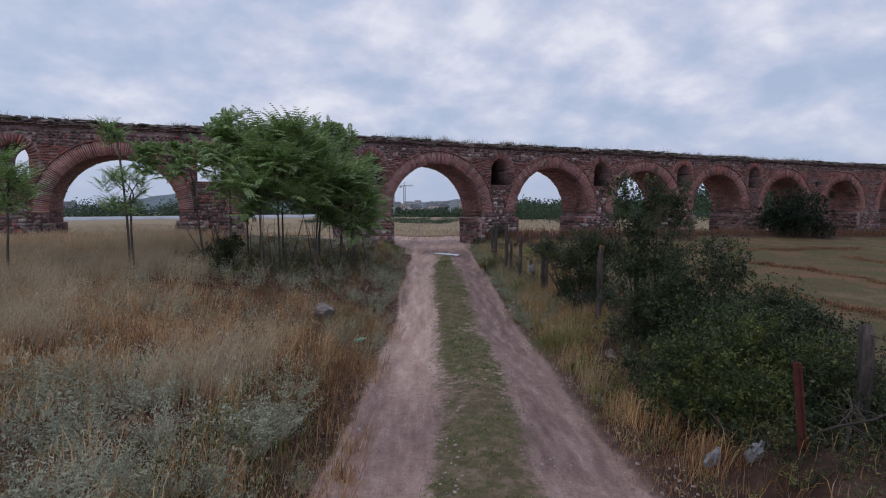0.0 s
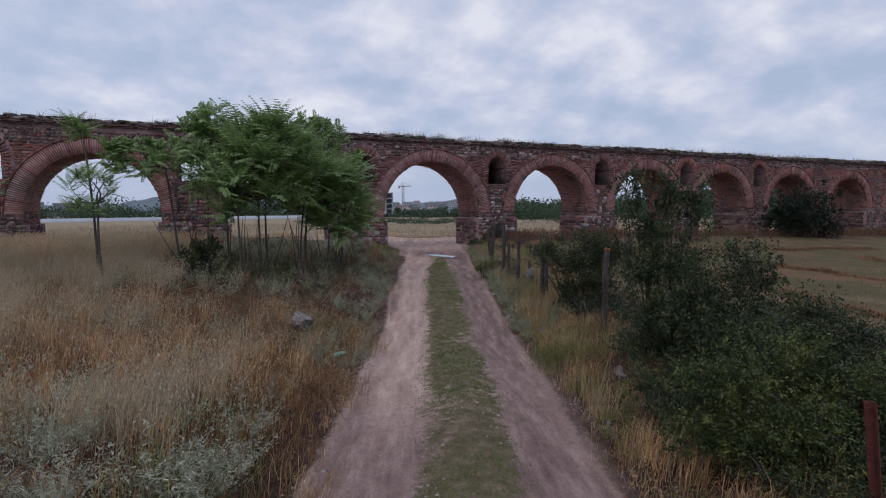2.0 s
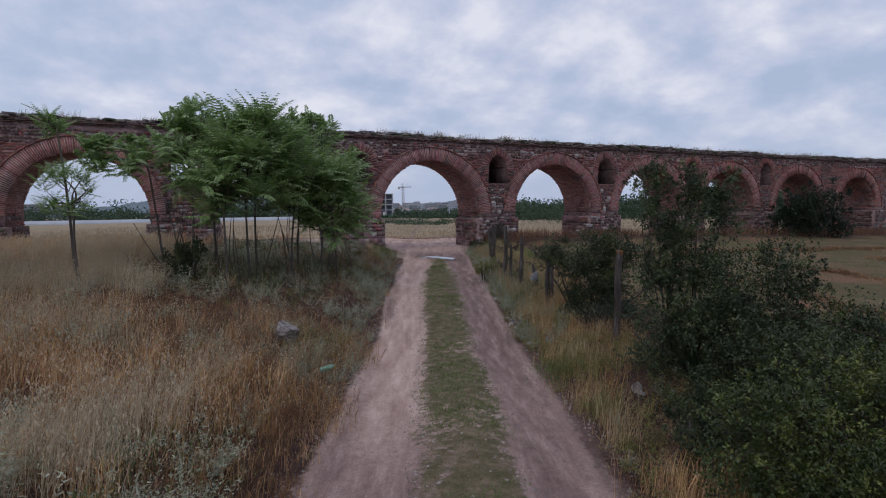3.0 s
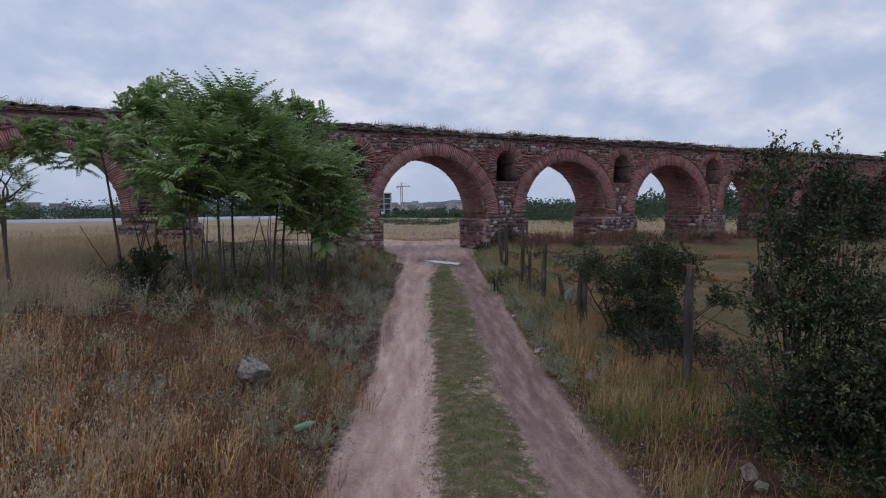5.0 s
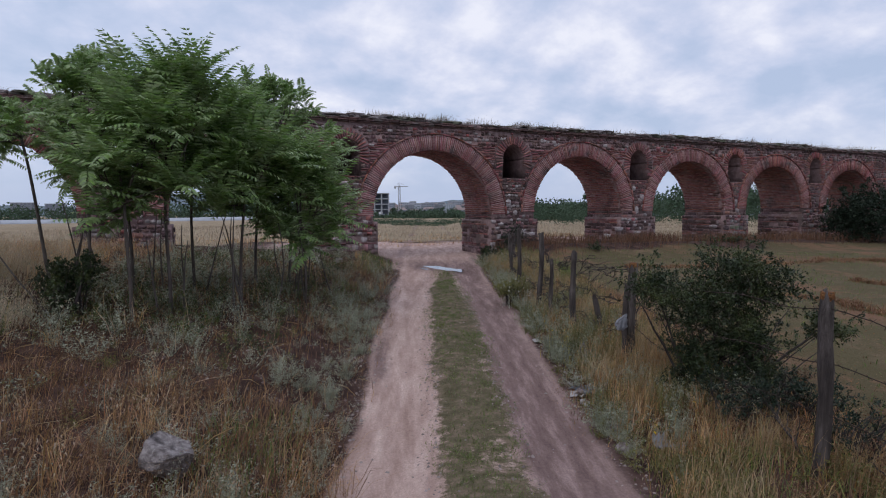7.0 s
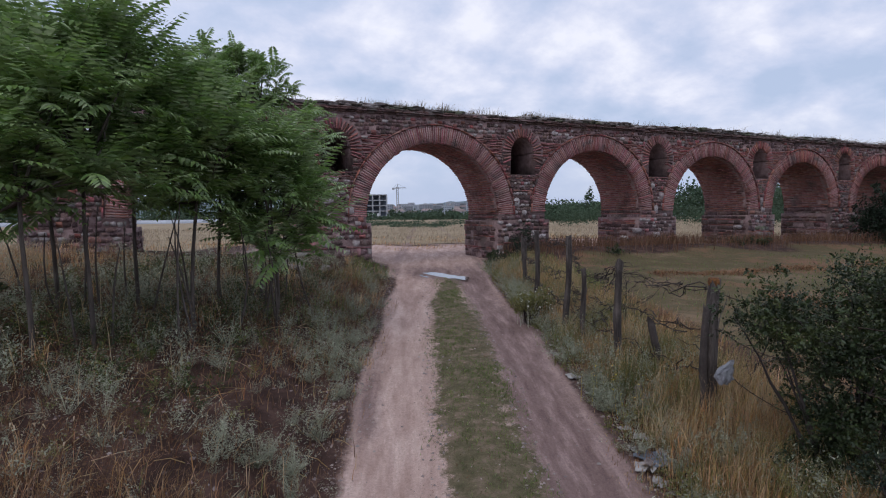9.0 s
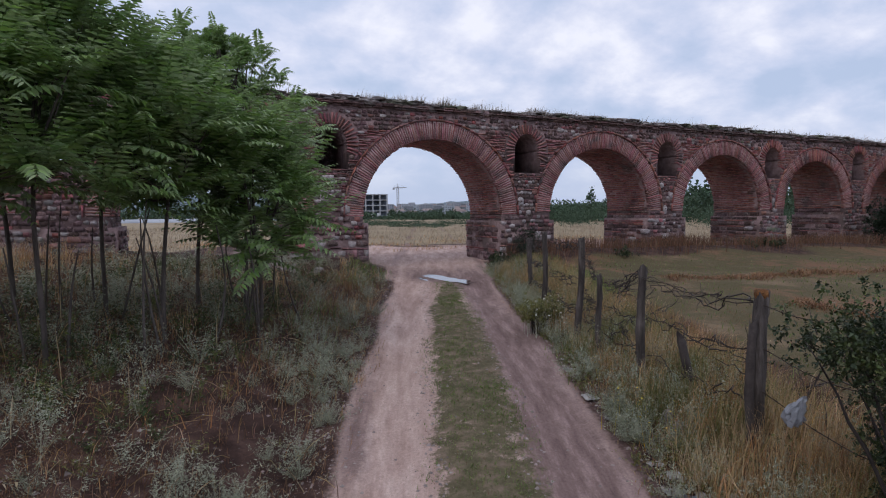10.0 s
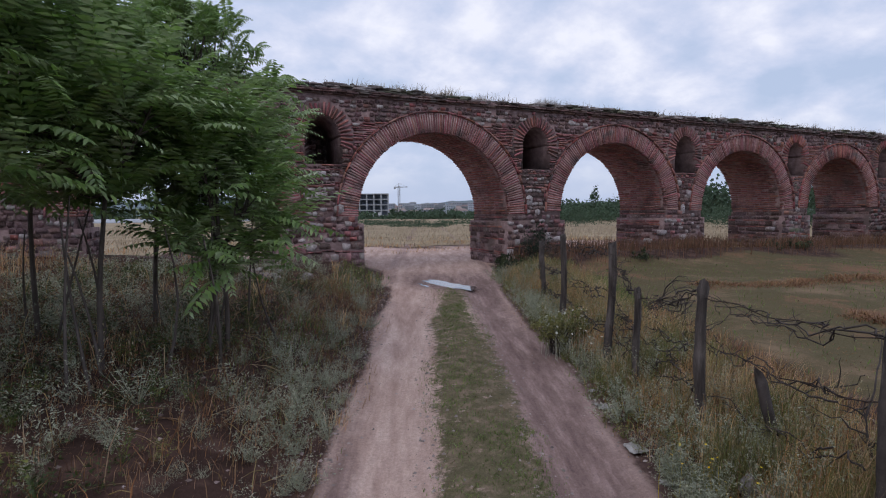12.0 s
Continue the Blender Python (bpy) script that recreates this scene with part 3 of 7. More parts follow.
def build_core(parent):
    """The mortared core, arch by arch and pier by pier, as prisms that share their edges."""
    y0, y1 = WY + 0.008, WY + WT

    def prism(s, xa, xb, ba, bb, ta, tb):
        s.add([(xa, y0, ba), (xb, y0, bb), (xa, y1, ba), (xb, y1, bb), (xa, y0, ta), (xb, y0, tb), (xa, y1, ta), (xb, y1, tb)], BOX_T)

    edges = [X_END[0]]
    for c, h, top in ARCHES:
        edges += [c - h, c + h]
    edges.append(X_END[1])
    for a in ARCHES:
        c, h, top = a
        s = Soup()
        xs = [c - h * math.cos(k * math.pi / 40) for k in range(41)]
        for p, q in zip(xs, xs[1:]):
            prism(s, p, q, arch_z(a, p), arch_z(a, q), cornice_z(p), cornice_z(q))
        part("arch_span", s.welded("arch_span", M["vault_mortar"]), None, parent)
    for p, q in zip(edges[0::2], edges[1::2]):
        hole = [c for c in NICHES if p < c < q]
        s = Soup()
        if not hole:
            prism(s, p, q, -1.0, -1.0, cornice_z(p), cornice_z(q))
        else:
            c = hole[0]
            prism(s, p, q, -1.0, -1.0, N_SILL, N_SILL)
            prism(s, p, c - N_HALF, N_SILL, N_SILL, cornice_z(p), cornice_z(c))
            prism(s, c + N_HALF, q, N_SILL, N_SILL, cornice_z(c), cornice_z(q))
            xs = [c - N_HALF * math.cos(k * math.pi / 16) for k in range(17)]
            for m, n_ in zip(xs, xs[1:]):
                prism(s, m, n_, niche_z(m - c), niche_z(n_ - c), cornice_z(m), cornice_z(n_))
        s.add(box_corners(p - BASE_IN, q + BASE_IN, y0 - BASE_OUT, y1 + BASE_OUT, -1.2, BASE_Z), BOX_T)
        part("pier", s.welded("pier", M["mortar"]), None, parent)
        if hole and hole[0] > 5:
            # rubble that blocks most of the passage at the back
            c, b = hole[0], Soup()
            r = np.random.RandomState(int(c * 10))
            z = N_SILL
            while z < N_SPRING + N_RISE:
                x = c - 0.06 + r.uniform(0, 0.05)
                while x < c + N_HALF:
                    v, t = ARR[STONES[r.randint(10)]]
                    mm = np.array(Matrix.Translation((x + 0.1, WY + 1.75 + r.uniform(-0.03, 0.03), z + 0.07)) @ Matrix.Diagonal((0.22, 0.9, 0.16, 1)))
                    b.add(v @ mm[:3, :3].T + mm[:3, 3], t)
                    x += 0.2
                z += 0.14
            tagged(part("niche_infill", b.mesh("niche_infill", M["stone_i"]), None, parent), kind="stuff")


def put(name, me, m, parent, soup, single):
    """One masonry piece: an object of its own near the track, else joined with the rest."""
    if single:
        piece(name, me, m, parent)
    else:
        v, t = ARR[me]
        mm = np.array(m)
        soup.add(v @ mm[:3, :3].T + mm[:3, 3], t)


def voussoirs(parent, rest):
    """Radial bricks of the arch rings and the niche hoods."""
    r = np.random.RandomState(3)
    for c, h, top in ARCHES:
        spring = top - h
        near = NEAR[0] < c < NEAR[1]
        ring = None
        if near:
            ring = new("arch_ring")
            ring.parent = parent
        n = int(math.pi * (h + RING / 2) / 0.070)
        for k in range(n):
            a = math.pi * (k + 0.5) / n
            inner = h - 0.012 + r.uniform(-0.012, 0.012)
            length = RING + r.uniform(-0.05, 0.03)
            mid = inner + length / 2
            w = 0.041 + r.uniform(-0.008, 0.008)
            m = Matrix.Translation((c + mid * math.cos(a), WY - 0.018 + r.uniform(-0.008, 0.008), spring + mid * math.sin(a))) @ \
                Matrix.Rotation(-(a + r.uniform(-0.006, 0.006)), 4, "Y") @ Matrix.Diagonal((length, 0.16, w, 1))
            put("brick", BRICKS[r.randint(6)], m, ring, rest["brick"], near)
        # thin hood course outside the ring
        nh = int(math.pi * (h + RING + 0.03) / 0.3)
        for k in range(nh):
            a = math.pi * (k + 0.5) / nh
            rad = h + RING + 0.025
            m = Matrix.Translation((c + rad * math.cos(a), WY - 0.055, spring + rad * math.sin(a))) @ Matrix.Rotation(-a, 4, "Y") @ \
                Matrix.Diagonal((0.04, 0.2, 0.28, 1))
            put("brick", BRICKS[r.randint(6)], m, ring, rest["brick"], False)
    for c in NICHES:
        near = NEAR[0] < c < NEAR[1]
        hood = None
        if near:
            hood = new("niche_hood")
            hood.parent = parent
        n = 26
        for k in range(n):
            a = math.radians(-28) + (math.pi + math.radians(56)) * (k + 0.5) / n
            px, pz = N_HALF * math.cos(a), max(math.sin(a), -0.6) * N_RISE
            if a < 0 or a > math.pi:
                px = math.copysign(N_HALF, math.cos(a))
                pz = math.sin(a) * 0.55
            else:
                pz = niche_z(px) - N_SPRING
            length = N_RING + r.uniform(-0.04, 0.03)
            dx, dz = px + length / 2 * math.cos(a), pz + length / 2 * math.sin(a)
            m = Matrix.Translation((c + dx, WY - 0.025 + r.uniform(-0.01, 0.01), N_SPRING + dz)) @ Matrix.Rotation(-a, 4, "Y") @ \
                Matrix.Diagonal((length, 0.14, 0.058, 1))
            put("brick", BRICKS[r.randint(6)], m, hood, rest["brick"], near)


def ring_beds(parent):
    """The pale mortar bed in which the ring bricks are set, a band round each opening."""
    for c, h, top in ARCHES:
        s = Soup()
        spring = top - h
        n = 48
        for k in range(n):
            a, b = math.pi * k / n, math.pi * (k + 1) / n
            v = [(c + rr * math.cos(q), yy, spring + rr * math.sin(q)) for yy in (WY - 0.004, WY + 0.05) for q in (a, b) for rr in (h - 0.006, h + RING - 0.02)]
            s.add(v, [(0, 2, 1), (1, 2, 3), (0, 4, 2), (2, 4, 6), (1, 3, 5), (3, 7, 5)])
        part("ring_bed", s.welded("ring_bed", M["ring_mortar"]), None, parent)


def facing(parent, rest):
    """Coursed rubble and brick of the front, pier and spandrel."""
    r = np.random.RandomState(5)
    bays = {}
    z = 0.05
    while z < 5.2:
        low = z < 2.1
        band = r.rand() < (0.16 if low else 0.27 if z < 3.5 else 0.58)
        hgt = r.uniform(0.048, 0.064) if band else (r.uniform(0.1, 0.23) if low else r.uniform(0.07, 0.15))
        x = X_END[0] + r.uniform(0, 0.3)
        while x < 47:
            w = r.uniform(0.18, 0.36) if band else r.uniform(0.9, 1.9) * hgt
            wz = z + 0.045 * math.sin(x * 0.8 + z) + 0.02 * math.sin(x * 2.7 + 2 * z) + r.uniform(-0.02, 0.02)
            zt = wz + hgt / 2
            ok = False
            for shrink in (1.0, 0.62, 0.36):
                ww = w * shrink
                pts = ((x, wz), (x + ww, wz), (x, wz + hgt), (x + ww, wz + hgt))
                if all(not blocked(px, pz, 0.0) for px, pz in pts):
                    ok = True
                    break
            if not ok:
                x += 0.06
                continue
            if wz + hgt < cornice_z(x) + 0.01 and r.rand() > 0.06:
                near = 11.6 < x < 20.3 or (5.9 < x < 9.2)
                bay = None
                if near:
                    b = int((x + 2.6) // 3.2)
                    if b not in bays:
                        bays[b] = new("facing")
                        bays[b].parent = parent
                    bay = bays[b]
                gap = 0.012
                grow = 1.0 if band else r.uniform(0.94, 1.16)
                proud = r.uniform(-0.006, 0.016)
                m = Matrix.Translation((x + ww / 2, WY - 0.008 - proud - (BASE_OUT if zt < BASE_Z else 0.0), zt)) @ Matrix.Rotation(r.uniform(-0.09, 0.09) * (0.3 if band else 1), 4, "Y") @ \
                    Matrix.Diagonal(((ww - gap) * grow, 0.14, (hgt - gap) * grow, 1))
                pale = (not band) and r.rand() < (0.24 if z < 3.4 else 0.12) and hgt > 0.08
                me = BRICKS[r.randint(6)] if band or r.rand() < 0.12 else (PALES[r.randint(5)] if pale else STONES[r.randint(10)])
                nm = "brick" if me in BRICKS else "stone"
                put(nm, me, m, bay, rest["brick" if me in BRICKS else ("pale" if me in PALES else "stone")], near)
            x += ww + 0.004
        z += hgt
    # a few large white blocks let into the piers
    for x, z, w, h in ((13.3, 2.62, 0.34, 0.36), (13.62, 2.25, 0.22, 0.24), (13.1, 5.02, 0.3, 0.16), (14.9, 5.0, 0.3, 0.2), (15.4, 4.95, 0.24, 0.17), (19.6, 2.3, 0.24, 0.42),
                       (19.4, 3.2, 0.3, 0.26), (19.9, 2.85, 0.3, 0.3), (25.6, 2.6, 0.22, 0.34), (25.7, 2.25, 0.28, 0.24), (7.5, 2.4, 0.3, 0.3), (18.7, 1.5, 0.3, 0.22), (18.1, 1.25, 0.26, 0.2),
                       (7.0, 3.3, 0.4, 0.2), (6.9, 2.7, 0.3, 0.3), (8.0, 4.6, 0.24, 0.12), (24.2, 1.5, 0.36, 0.2)):
        put("stone", PALES[r.randint(5)], Matrix.Translation((x, WY - 0.025 - (BASE_OUT if z < BASE_Z else 0.0), z)) @ Matrix.Diagonal((w * 0.85, 0.2, h * 0.85, 1)), parent, rest["pale"], True)


def reveals(parent):
    """Brick courses of the vaults and blocks of the pier flanks under them."""
    r = np.random.RandomState(8)
    for idx, (c, h, top) in enumerate(ARCHES[1:11]):
        spring = top - h
        bricks, blocks = Soup(), Soup()
        n = int(math.pi * h / 0.082)
        for k in range(n):
            a = math.pi * (k + 0.5) / n
            y = WY + 0.15 + r.uniform(0, 0.2)
            while y < WY + WT:
                ln = min(r.uniform(0.22, 0.36), WY + WT - y + 0.02)
                rad = h - 0.018 + r.uniform(-0.010, 0.010)
                kind = BRICKS[r.randint(6)]
                v, t = ARR[kind][0], FACES[kind]
                if ln > 0.08 and r.rand() > 0.03:
                    # front of the piece looks towards the middle of the span
                    m = Matrix.Translation((c + rad * math.cos(a), y + ln / 2, spring + rad * math.sin(a))) @ Matrix.Rotation(-a, 4, "Y") @ \
                        Matrix.Rotation(radians(-90), 4, "Z") @ Matrix.Diagonal((ln - 0.014, 0.08, 0.047, 1))
                    mm = np.array(m)
                    bricks.add(v @ mm[:3, :3].T + mm[:3, 3], t)
                y += ln
        for side in (1, -1):
            z = -0.3
            while z < spring - 0.03:
                band = r.rand() < 0.3
                hg = min(r.uniform(0.05, 0.07) if band else r.uniform(0.1, 0.22), spring - z)
                y = WY + 0.1 + r.uniform(-0.08, 0.1)
                while y < WY + WT:
                    ln = min(r.uniform(0.25, 0.55), WY + WT - y + 0.02)
                    if ln > 0.1 and hg > 0.04:
                        kind = BRICKS[r.randint(6)]
                        v, t = (ARR[kind][0], FACES[kind]) if r.rand() < 0.75 else ARR[STONES[r.randint(10)]]
                        inward = BASE_IN + r.uniform(-0.03, 0.02) if z + hg / 2 < BASE_Z else 0.0
                        m = Matrix.Translation((c + side * (h - 0.03 - inward + r.uniform(-0.012, 0.012)), y + ln / 2, z + hg / 2)) @ \
                            Matrix.Rotation(radians(-90 * side), 4, "Z") @ Matrix.Diagonal((ln - 0.02, 0.1, hg - 0.018, 1))
                        mm = np.array(m)
                        (bricks if band else blocks).add(v @ mm[:3, :3].T + mm[:3, 3], t)
                    y += ln
                z += hg
        tagged(part("vault_brickwork", bricks.mesh("vault_bricks", M["brick_i"]), None, parent), kind="stuff")
        tagged(part("flank_masonry", blocks.mesh("flank_stones", M["stone_i"]), None, parent), kind="stuff")


def crown_courses(parent):
    """Corbelled brick cornice, ragged coping stones on top."""
    r = np.random.RandomState(12)
    cor, cap = Soup(), Soup()
    for row, (dz, proud, hg) in enumerate(((0.0, 0.05, 0.05), (0.055, 0.11, 0.05), (0.11, 0.07, 0.05))):
        x = X_END[0]
        while x < X_END[1]:
            w = r.uniform(0.22, 0.4)
            v, t = ARR[BRICKS[r.randint(6)]]
            if r.rand() > 0.05:
                mm = np.array(Matrix.Translation((x + w / 2, WY - proud + r.uniform(-0.02, 0.02), cornice_z(x) + dz + hg / 2 + r.uniform(-0.008, 0.008))) @
                              Matrix.Rotation(r.uniform(-0.03, 0.03), 4, "Y") @ Matrix.Diagonal((w - 0.015, 0.5, hg - 0.008, 1)))
                cor.add(v @ mm[:3, :3].T + mm[:3, 3], t)
            x += w
    tagged(part("cornice", cor.mesh("cornice", M["cornice"]), None, parent, "corbelled dark brick cornice"), kind="stuff")
    s = Soup()
    xs = np.arange(X_END[0], X_END[1] + 0.3, 0.5)
    for p, q in zip(xs, xs[1:]):
        s.add([(p, WY, cornice_z(p)), (q, WY, cornice_z(q)), (p, WY + WT, cornice_z(p)), (q, WY + WT, cornice_z(q)),
               (p, WY, cornice_z(p) + 0.17), (q, WY, cornice_z(q) + 0.17), (p, WY + WT, cornice_z(p) + 0.2), (q, WY + WT, cornice_z(q) + 0.2)], BOX_T)
    part("channel_bed", s.welded("channel_bed", M["mortar"]), None, parent)
    # broken flat slabs in ragged layers
    for row in range(4):
        for layer in range(5):
            x = X_END[0]
            while x < X_END[1]:
                w = r.uniform(0.12, 0.5)
                lift = 0.55 + 0.3 * math.sin(x * 0.9 + row) + 0.25 * math.sin(x * 0.31 + 1)
                if layer <= 0.6 + lift * 2.8:
                    hg = r.uniform(0.03, 0.085)
                    v, t = ARR[BRICKS[r.randint(6)] if r.rand() < 0.3 else STONES[r.randint(10)]]
                    mm = np.array(Matrix.Translation((x + w / 2, WY - 0.05 + row * 0.34 + r.uniform(-0.07, 0.07), cornice_z(x) + 0.185 + layer * 0.046 + r.uniform(-0.012, 0.012) + row * 0.012)) @
                                  Matrix.Rotation(r.uniform(-0.06, 0.06), 4, "Y") @ Matrix.Rotation(r.uniform(-0.4, 0.4), 4, "Z") @ Matrix.Diagonal((w, 0.4, hg, 1)))
                    cap.add(v @ mm[:3, :3].T + mm[:3, 3], t)
                x += w * r.uniform(0.85, 1.2)
    tagged(part("coping", cap.mesh("coping_stones", M["cap"]), None, parent, "ragged lichen-grey coping stones"), kind="stuff")


def build_aqueduct():
    aq = thing("aqueduct", "ruined red brick and rubble stone aqueduct with round arches", "aqueduct", (0, 0, 0))
    build_core(aq)
    rest = {k: Soup() for k in ("brick", "stone", "pale")}
    voussoirs(aq, rest)
    ring_beds(aq)
    facing(aq, rest)
    for key, label in (("brick", "red brick rings and bands"), ("stone", "brownish rubble stones"), ("pale", "pale limestone blocks")):
        me = rest[key].mesh(key, M[{"brick": "brick_i", "stone": "stone_i", "pale": "cap"}[key]])
        tagged(part({"brick": "brickwork", "stone": "rubble", "pale": "pale_masonry"}[key], me, None, aq, label), kind="stuff")
    reveals(aq)
    crown_courses(aq)
    return aq


build_aqueduct()


# ---- plants ----
def blades(r, x, y, h, w, lean=0.35, wind=(0.12, -0.02)):
    """Bent grass blades: five corners, three triangles each."""
    n = len(x)
    z = ground_z(x, y) - 0.02
    a = r.uniform(0, 2 * np.pi, n)
    side = np.stack([np.cos(a), np.sin(a), np.zeros(n)], -1) * (w / 2)[:, None]
    b = r.uniform(0, 2 * np.pi, n)
    k = np.abs(r.normal(0, lean, n)) * h
    off = np.stack([np.cos(b) * k + wind[0] * h, np.sin(b) * k + wind[1] * h, np.zeros(n)], -1)
    p0 = np.stack([x, y, z], -1)
    p1 = p0 + off * 0.35 + np.stack([0 * h, 0 * h, h * 0.6], -1)
    p2 = p0 + off + np.stack([0 * h, 0 * h, h * (1 - 0.3 * np.minimum(k / h, 1))], -1)
    v = np.stack([p0 - side, p0 + side, p1 - side * 0.7, p1 + side * 0.7, p2], 1).reshape(-1, 3)
    o = np.arange(n)[:, None, None] * 5
    t = (o + np.array([(0, 1, 3), (0, 3, 2), (2, 3, 4)])[None]).reshape(-1, 3)
    return v, t, p2, off


def patchy(x, y, k, seed):
    return 0.5 + 0.5 * wob(x, y, k, seed)


def scatter(r, n, us, ss):
    u, s = r.uniform(us[0], us[1], n), r.uniform(ss[0], ss[1], n)
    x, y = road_xy(u, s)
    return x, y, u, s


def stuff(name, v, t, material, label, category):
    return tagged(new(name, np_mesh(name, v, t, material)), label, category, kind="stuff")


def heads(r, tip, off, size):
    """Nodding seed heads: small leaflets round the tips of stalks."""
    n = len(tip)
    V, T = [], []
    for k in range(4):
        c = tip + np.stack([r.normal(0, 0.03, n), r.normal(0, 0.03, n), -r.uniform(0, 0.16, n)], -1) * (size / 0.02)[:, None] * 0.9
        a = r.uniform(0, 2 * np.pi, n)
        d = np.stack([np.cos(a) * size * 0.25, np.sin(a) * size * 0.25, np.zeros(n)], -1)
        e = np.stack([r.normal(0, .3, n) * size, r.normal(0, .3, n) * size, -size], -1)
        V.append(np.stack([c - d, c + d, c + e], 1).reshape(-1, 3))
        T.append((np.arange(n)[:, None] * 3 + np.array([0, 1, 2])[None]) + k * n * 3)
    return np.concatenate(V), np.concatenate(T)


def bare(x, y):
    """Less where the soil lies bare beside the track."""
    u, s = road_uv(x, y)
    return 1 - 0.92 * np.exp(-(((u + 2.1) / 0.8) ** 2 + ((s - 3.2) / 1.5) ** 2))


def left_is_dry(x, y, u, s):
    """Where the tall dry grass stands: thick before the trees, thin where the wormwood grows."""
    near = 1 - 0.985 * step(s - 0.5 * np.clip(-u - 4, 0, 5), -3.0, 0.5) * step(u, -11, -7)
    near = near * (1 - 0.8 * (1 - step(s, -6.2, -4.6)) * step(-u, 2.2, 3.1))
    edge = step(-u + 0.15 * wob(x, y, 2.1, 4), 1.08, 1.5)
    near = near * (1 - 0.75 * np.exp(-(((x + 0.3) / 1.2) ** 2 + ((y - 4.5) / 0.8) ** 2)))
    return edge * near * bare(x, y) * np.clip(1.9 * patchy(x, y, 1.5, 9) ** 1.3, 0.18, 1) * (1 - 0.35 * np.exp(-((s + 1.5) / 2.2) ** 2))


def build_grass():
    r = np.random.RandomState(21)
    # tall dry grass of the field beside the track, in tufts
    cx, cy, cu, cs = scatter(r, 7800, (-14, -1.1), (-10.5, 14.0))
    keep = (r.rand(len(cx)) < left_is_dry(cx, cy, cu, cs)) & (cy < 23.6)
    cx, cy = cx[keep], cy[keep]
    n = 34
    wide = np.repeat(r.uniform(0.03, 0.13, len(cx)), n)
    tall = np.repeat(r.uniform(0.55, 1.25, len(cx)), n)
    x = np.repeat(cx, n) + r.normal(0, 1, n * len(cx)) * wide
    y = np.repeat(cy, n) + r.normal(0, 1, n * len(cx)) * wide
    u, s = road_uv(x, y)
    h = r.uniform(0.18, 0.55, len(x)) * tall * (0.75 + 0.5 * patchy(x, y, 0.6, 3)) * (0.5 + 0.5 * step(-u, 1.2, 2.2))
    v, t, tip, off = blades(r, x, y, h, r.uniform(0.0045, 0.0095, len(x)), 0.42, (0.12, 0.0))
    stuff("dry_grass", v, t, M["dry"], "tall golden dry grass covering the field beside the track", "grass")
    pick = (r.rand(len(x)) < 0.5) & (h > 0.3)
    hv, ht = heads(r, tip[pick], off[pick], r.uniform(0.02, 0.038, pick.sum()))
    stuff("seed_heads", hv, ht, M["oat"], "pale nodding wild oat seed heads over dry grass", "seed heads")
    # fine bent thatch that closes the ground between the tufts
    x, y, u, s = scatter(r, 205000, (-11, -1.1), (-10, 12.0))
    keep = (r.rand(len(x)) < step(-u + 0.25 * wob(x, y, 2.1, 4), 1.1, 1.6) * np.where(s < 1.5, 0.75, 0.30) * (0.45 + 0.55 * patchy(x, y, 1.7, 17)) * bare(x, y) * np.maximum(0.25 + 0.75 * step(s + 0.8 * wob(x, y, 1.1, 2), -5.6, -4.4), 1 - step(-u, 2.2, 3.0))) & (y < 23.5)
    x, y, s = x[keep], y[keep], s[keep]
    v, t, tip, off = blades(r, x, y, r.uniform(0.08, 0.42, len(x)) * np.where(s < 1.5, 1.0, 0.6), r.uniform(0.003, 0.0075, len(x)), 0.9, (0.22, -0.03))
    stuff("dry_thatch", v, t, M["thatch"], "fine bent brown and golden grass between the tufts", "grass")
    # silvery patches of ripe oats in the golden grass
    cx, cy, cu, cs = scatter(r, 620, (-9, -2.6), (-5.4, -1.8))
    some = patchy(cx, cy, 1.25, 41) + r.normal(0, 0.08, len(cx)) > 0.64
    cx, cy = cx[some], cy[some]
    fx, fy, fu, fs = scatter(r, 700, (-13, -5), (-1.8, 7.0))
    far = (patchy(fx, fy, 0.9, 43) > 0.4) & (fu < -5.0 - 0.35 * np.clip(fs, 0, 6))
    cx, cy = np.concatenate([cx, fx[far]]), np.concatenate([cy, fy[far]])
    n = 46
    x, y = np.repeat(cx, n) + r.normal(0, 0.13, n * len(cx)), np.repeat(cy, n) + r.normal(0, 0.13, n * len(cx))
    v, t, tip, off = blades(r, x, y, r.uniform(0.3, 0.72, len(x)), r.uniform(0.003, 0.006, len(x)), 0.4, (0.25, -0.03))
    stuff("ripe_oats", v, t, M["oat"], "silvery tufts of ripe wild oats in the dry field", "grass")
    hv, ht = heads(r, tip[::2], off[::2], r.uniform(0.02, 0.034, len(tip[::2])))
    stuff("oat_heads", hv, ht, M["oat"], "drooping heads of ripe wild oats", "seed heads")
    # pale straw and oats of the field away from the track
    x, y, u, s = scatter(r, 66000, (-16, -5.5), (-1.0, 14.5))
    keep = (r.rand(len(x)) < step(-u + 0.6 * wob(x, y, 0.8, 6), 6.4 + 1.8 * step(s, 5, 8), 8.4 + 2.2 * step(s, 5, 8)) * (0.35 + 0.65 * patchy(x, y, 1.1, 19))) & (y < 23.5)
    x, y = x[keep], y[keep]
    v, t, tip, off = blades(r, x, y, r.uniform(0.15, 0.6, len(x)), r.uniform(0.006, 0.014, len(x)), 0.6, (0.2, -0.03))
    stuff("pale_field_grass", v, t, M["oat"], "pale bleached grass of the field beyond the wormwood", "grass")
    # farther field, left and behind
    x, y, u, s = scatter(r, 38000, (-34, 26), (6, 52))
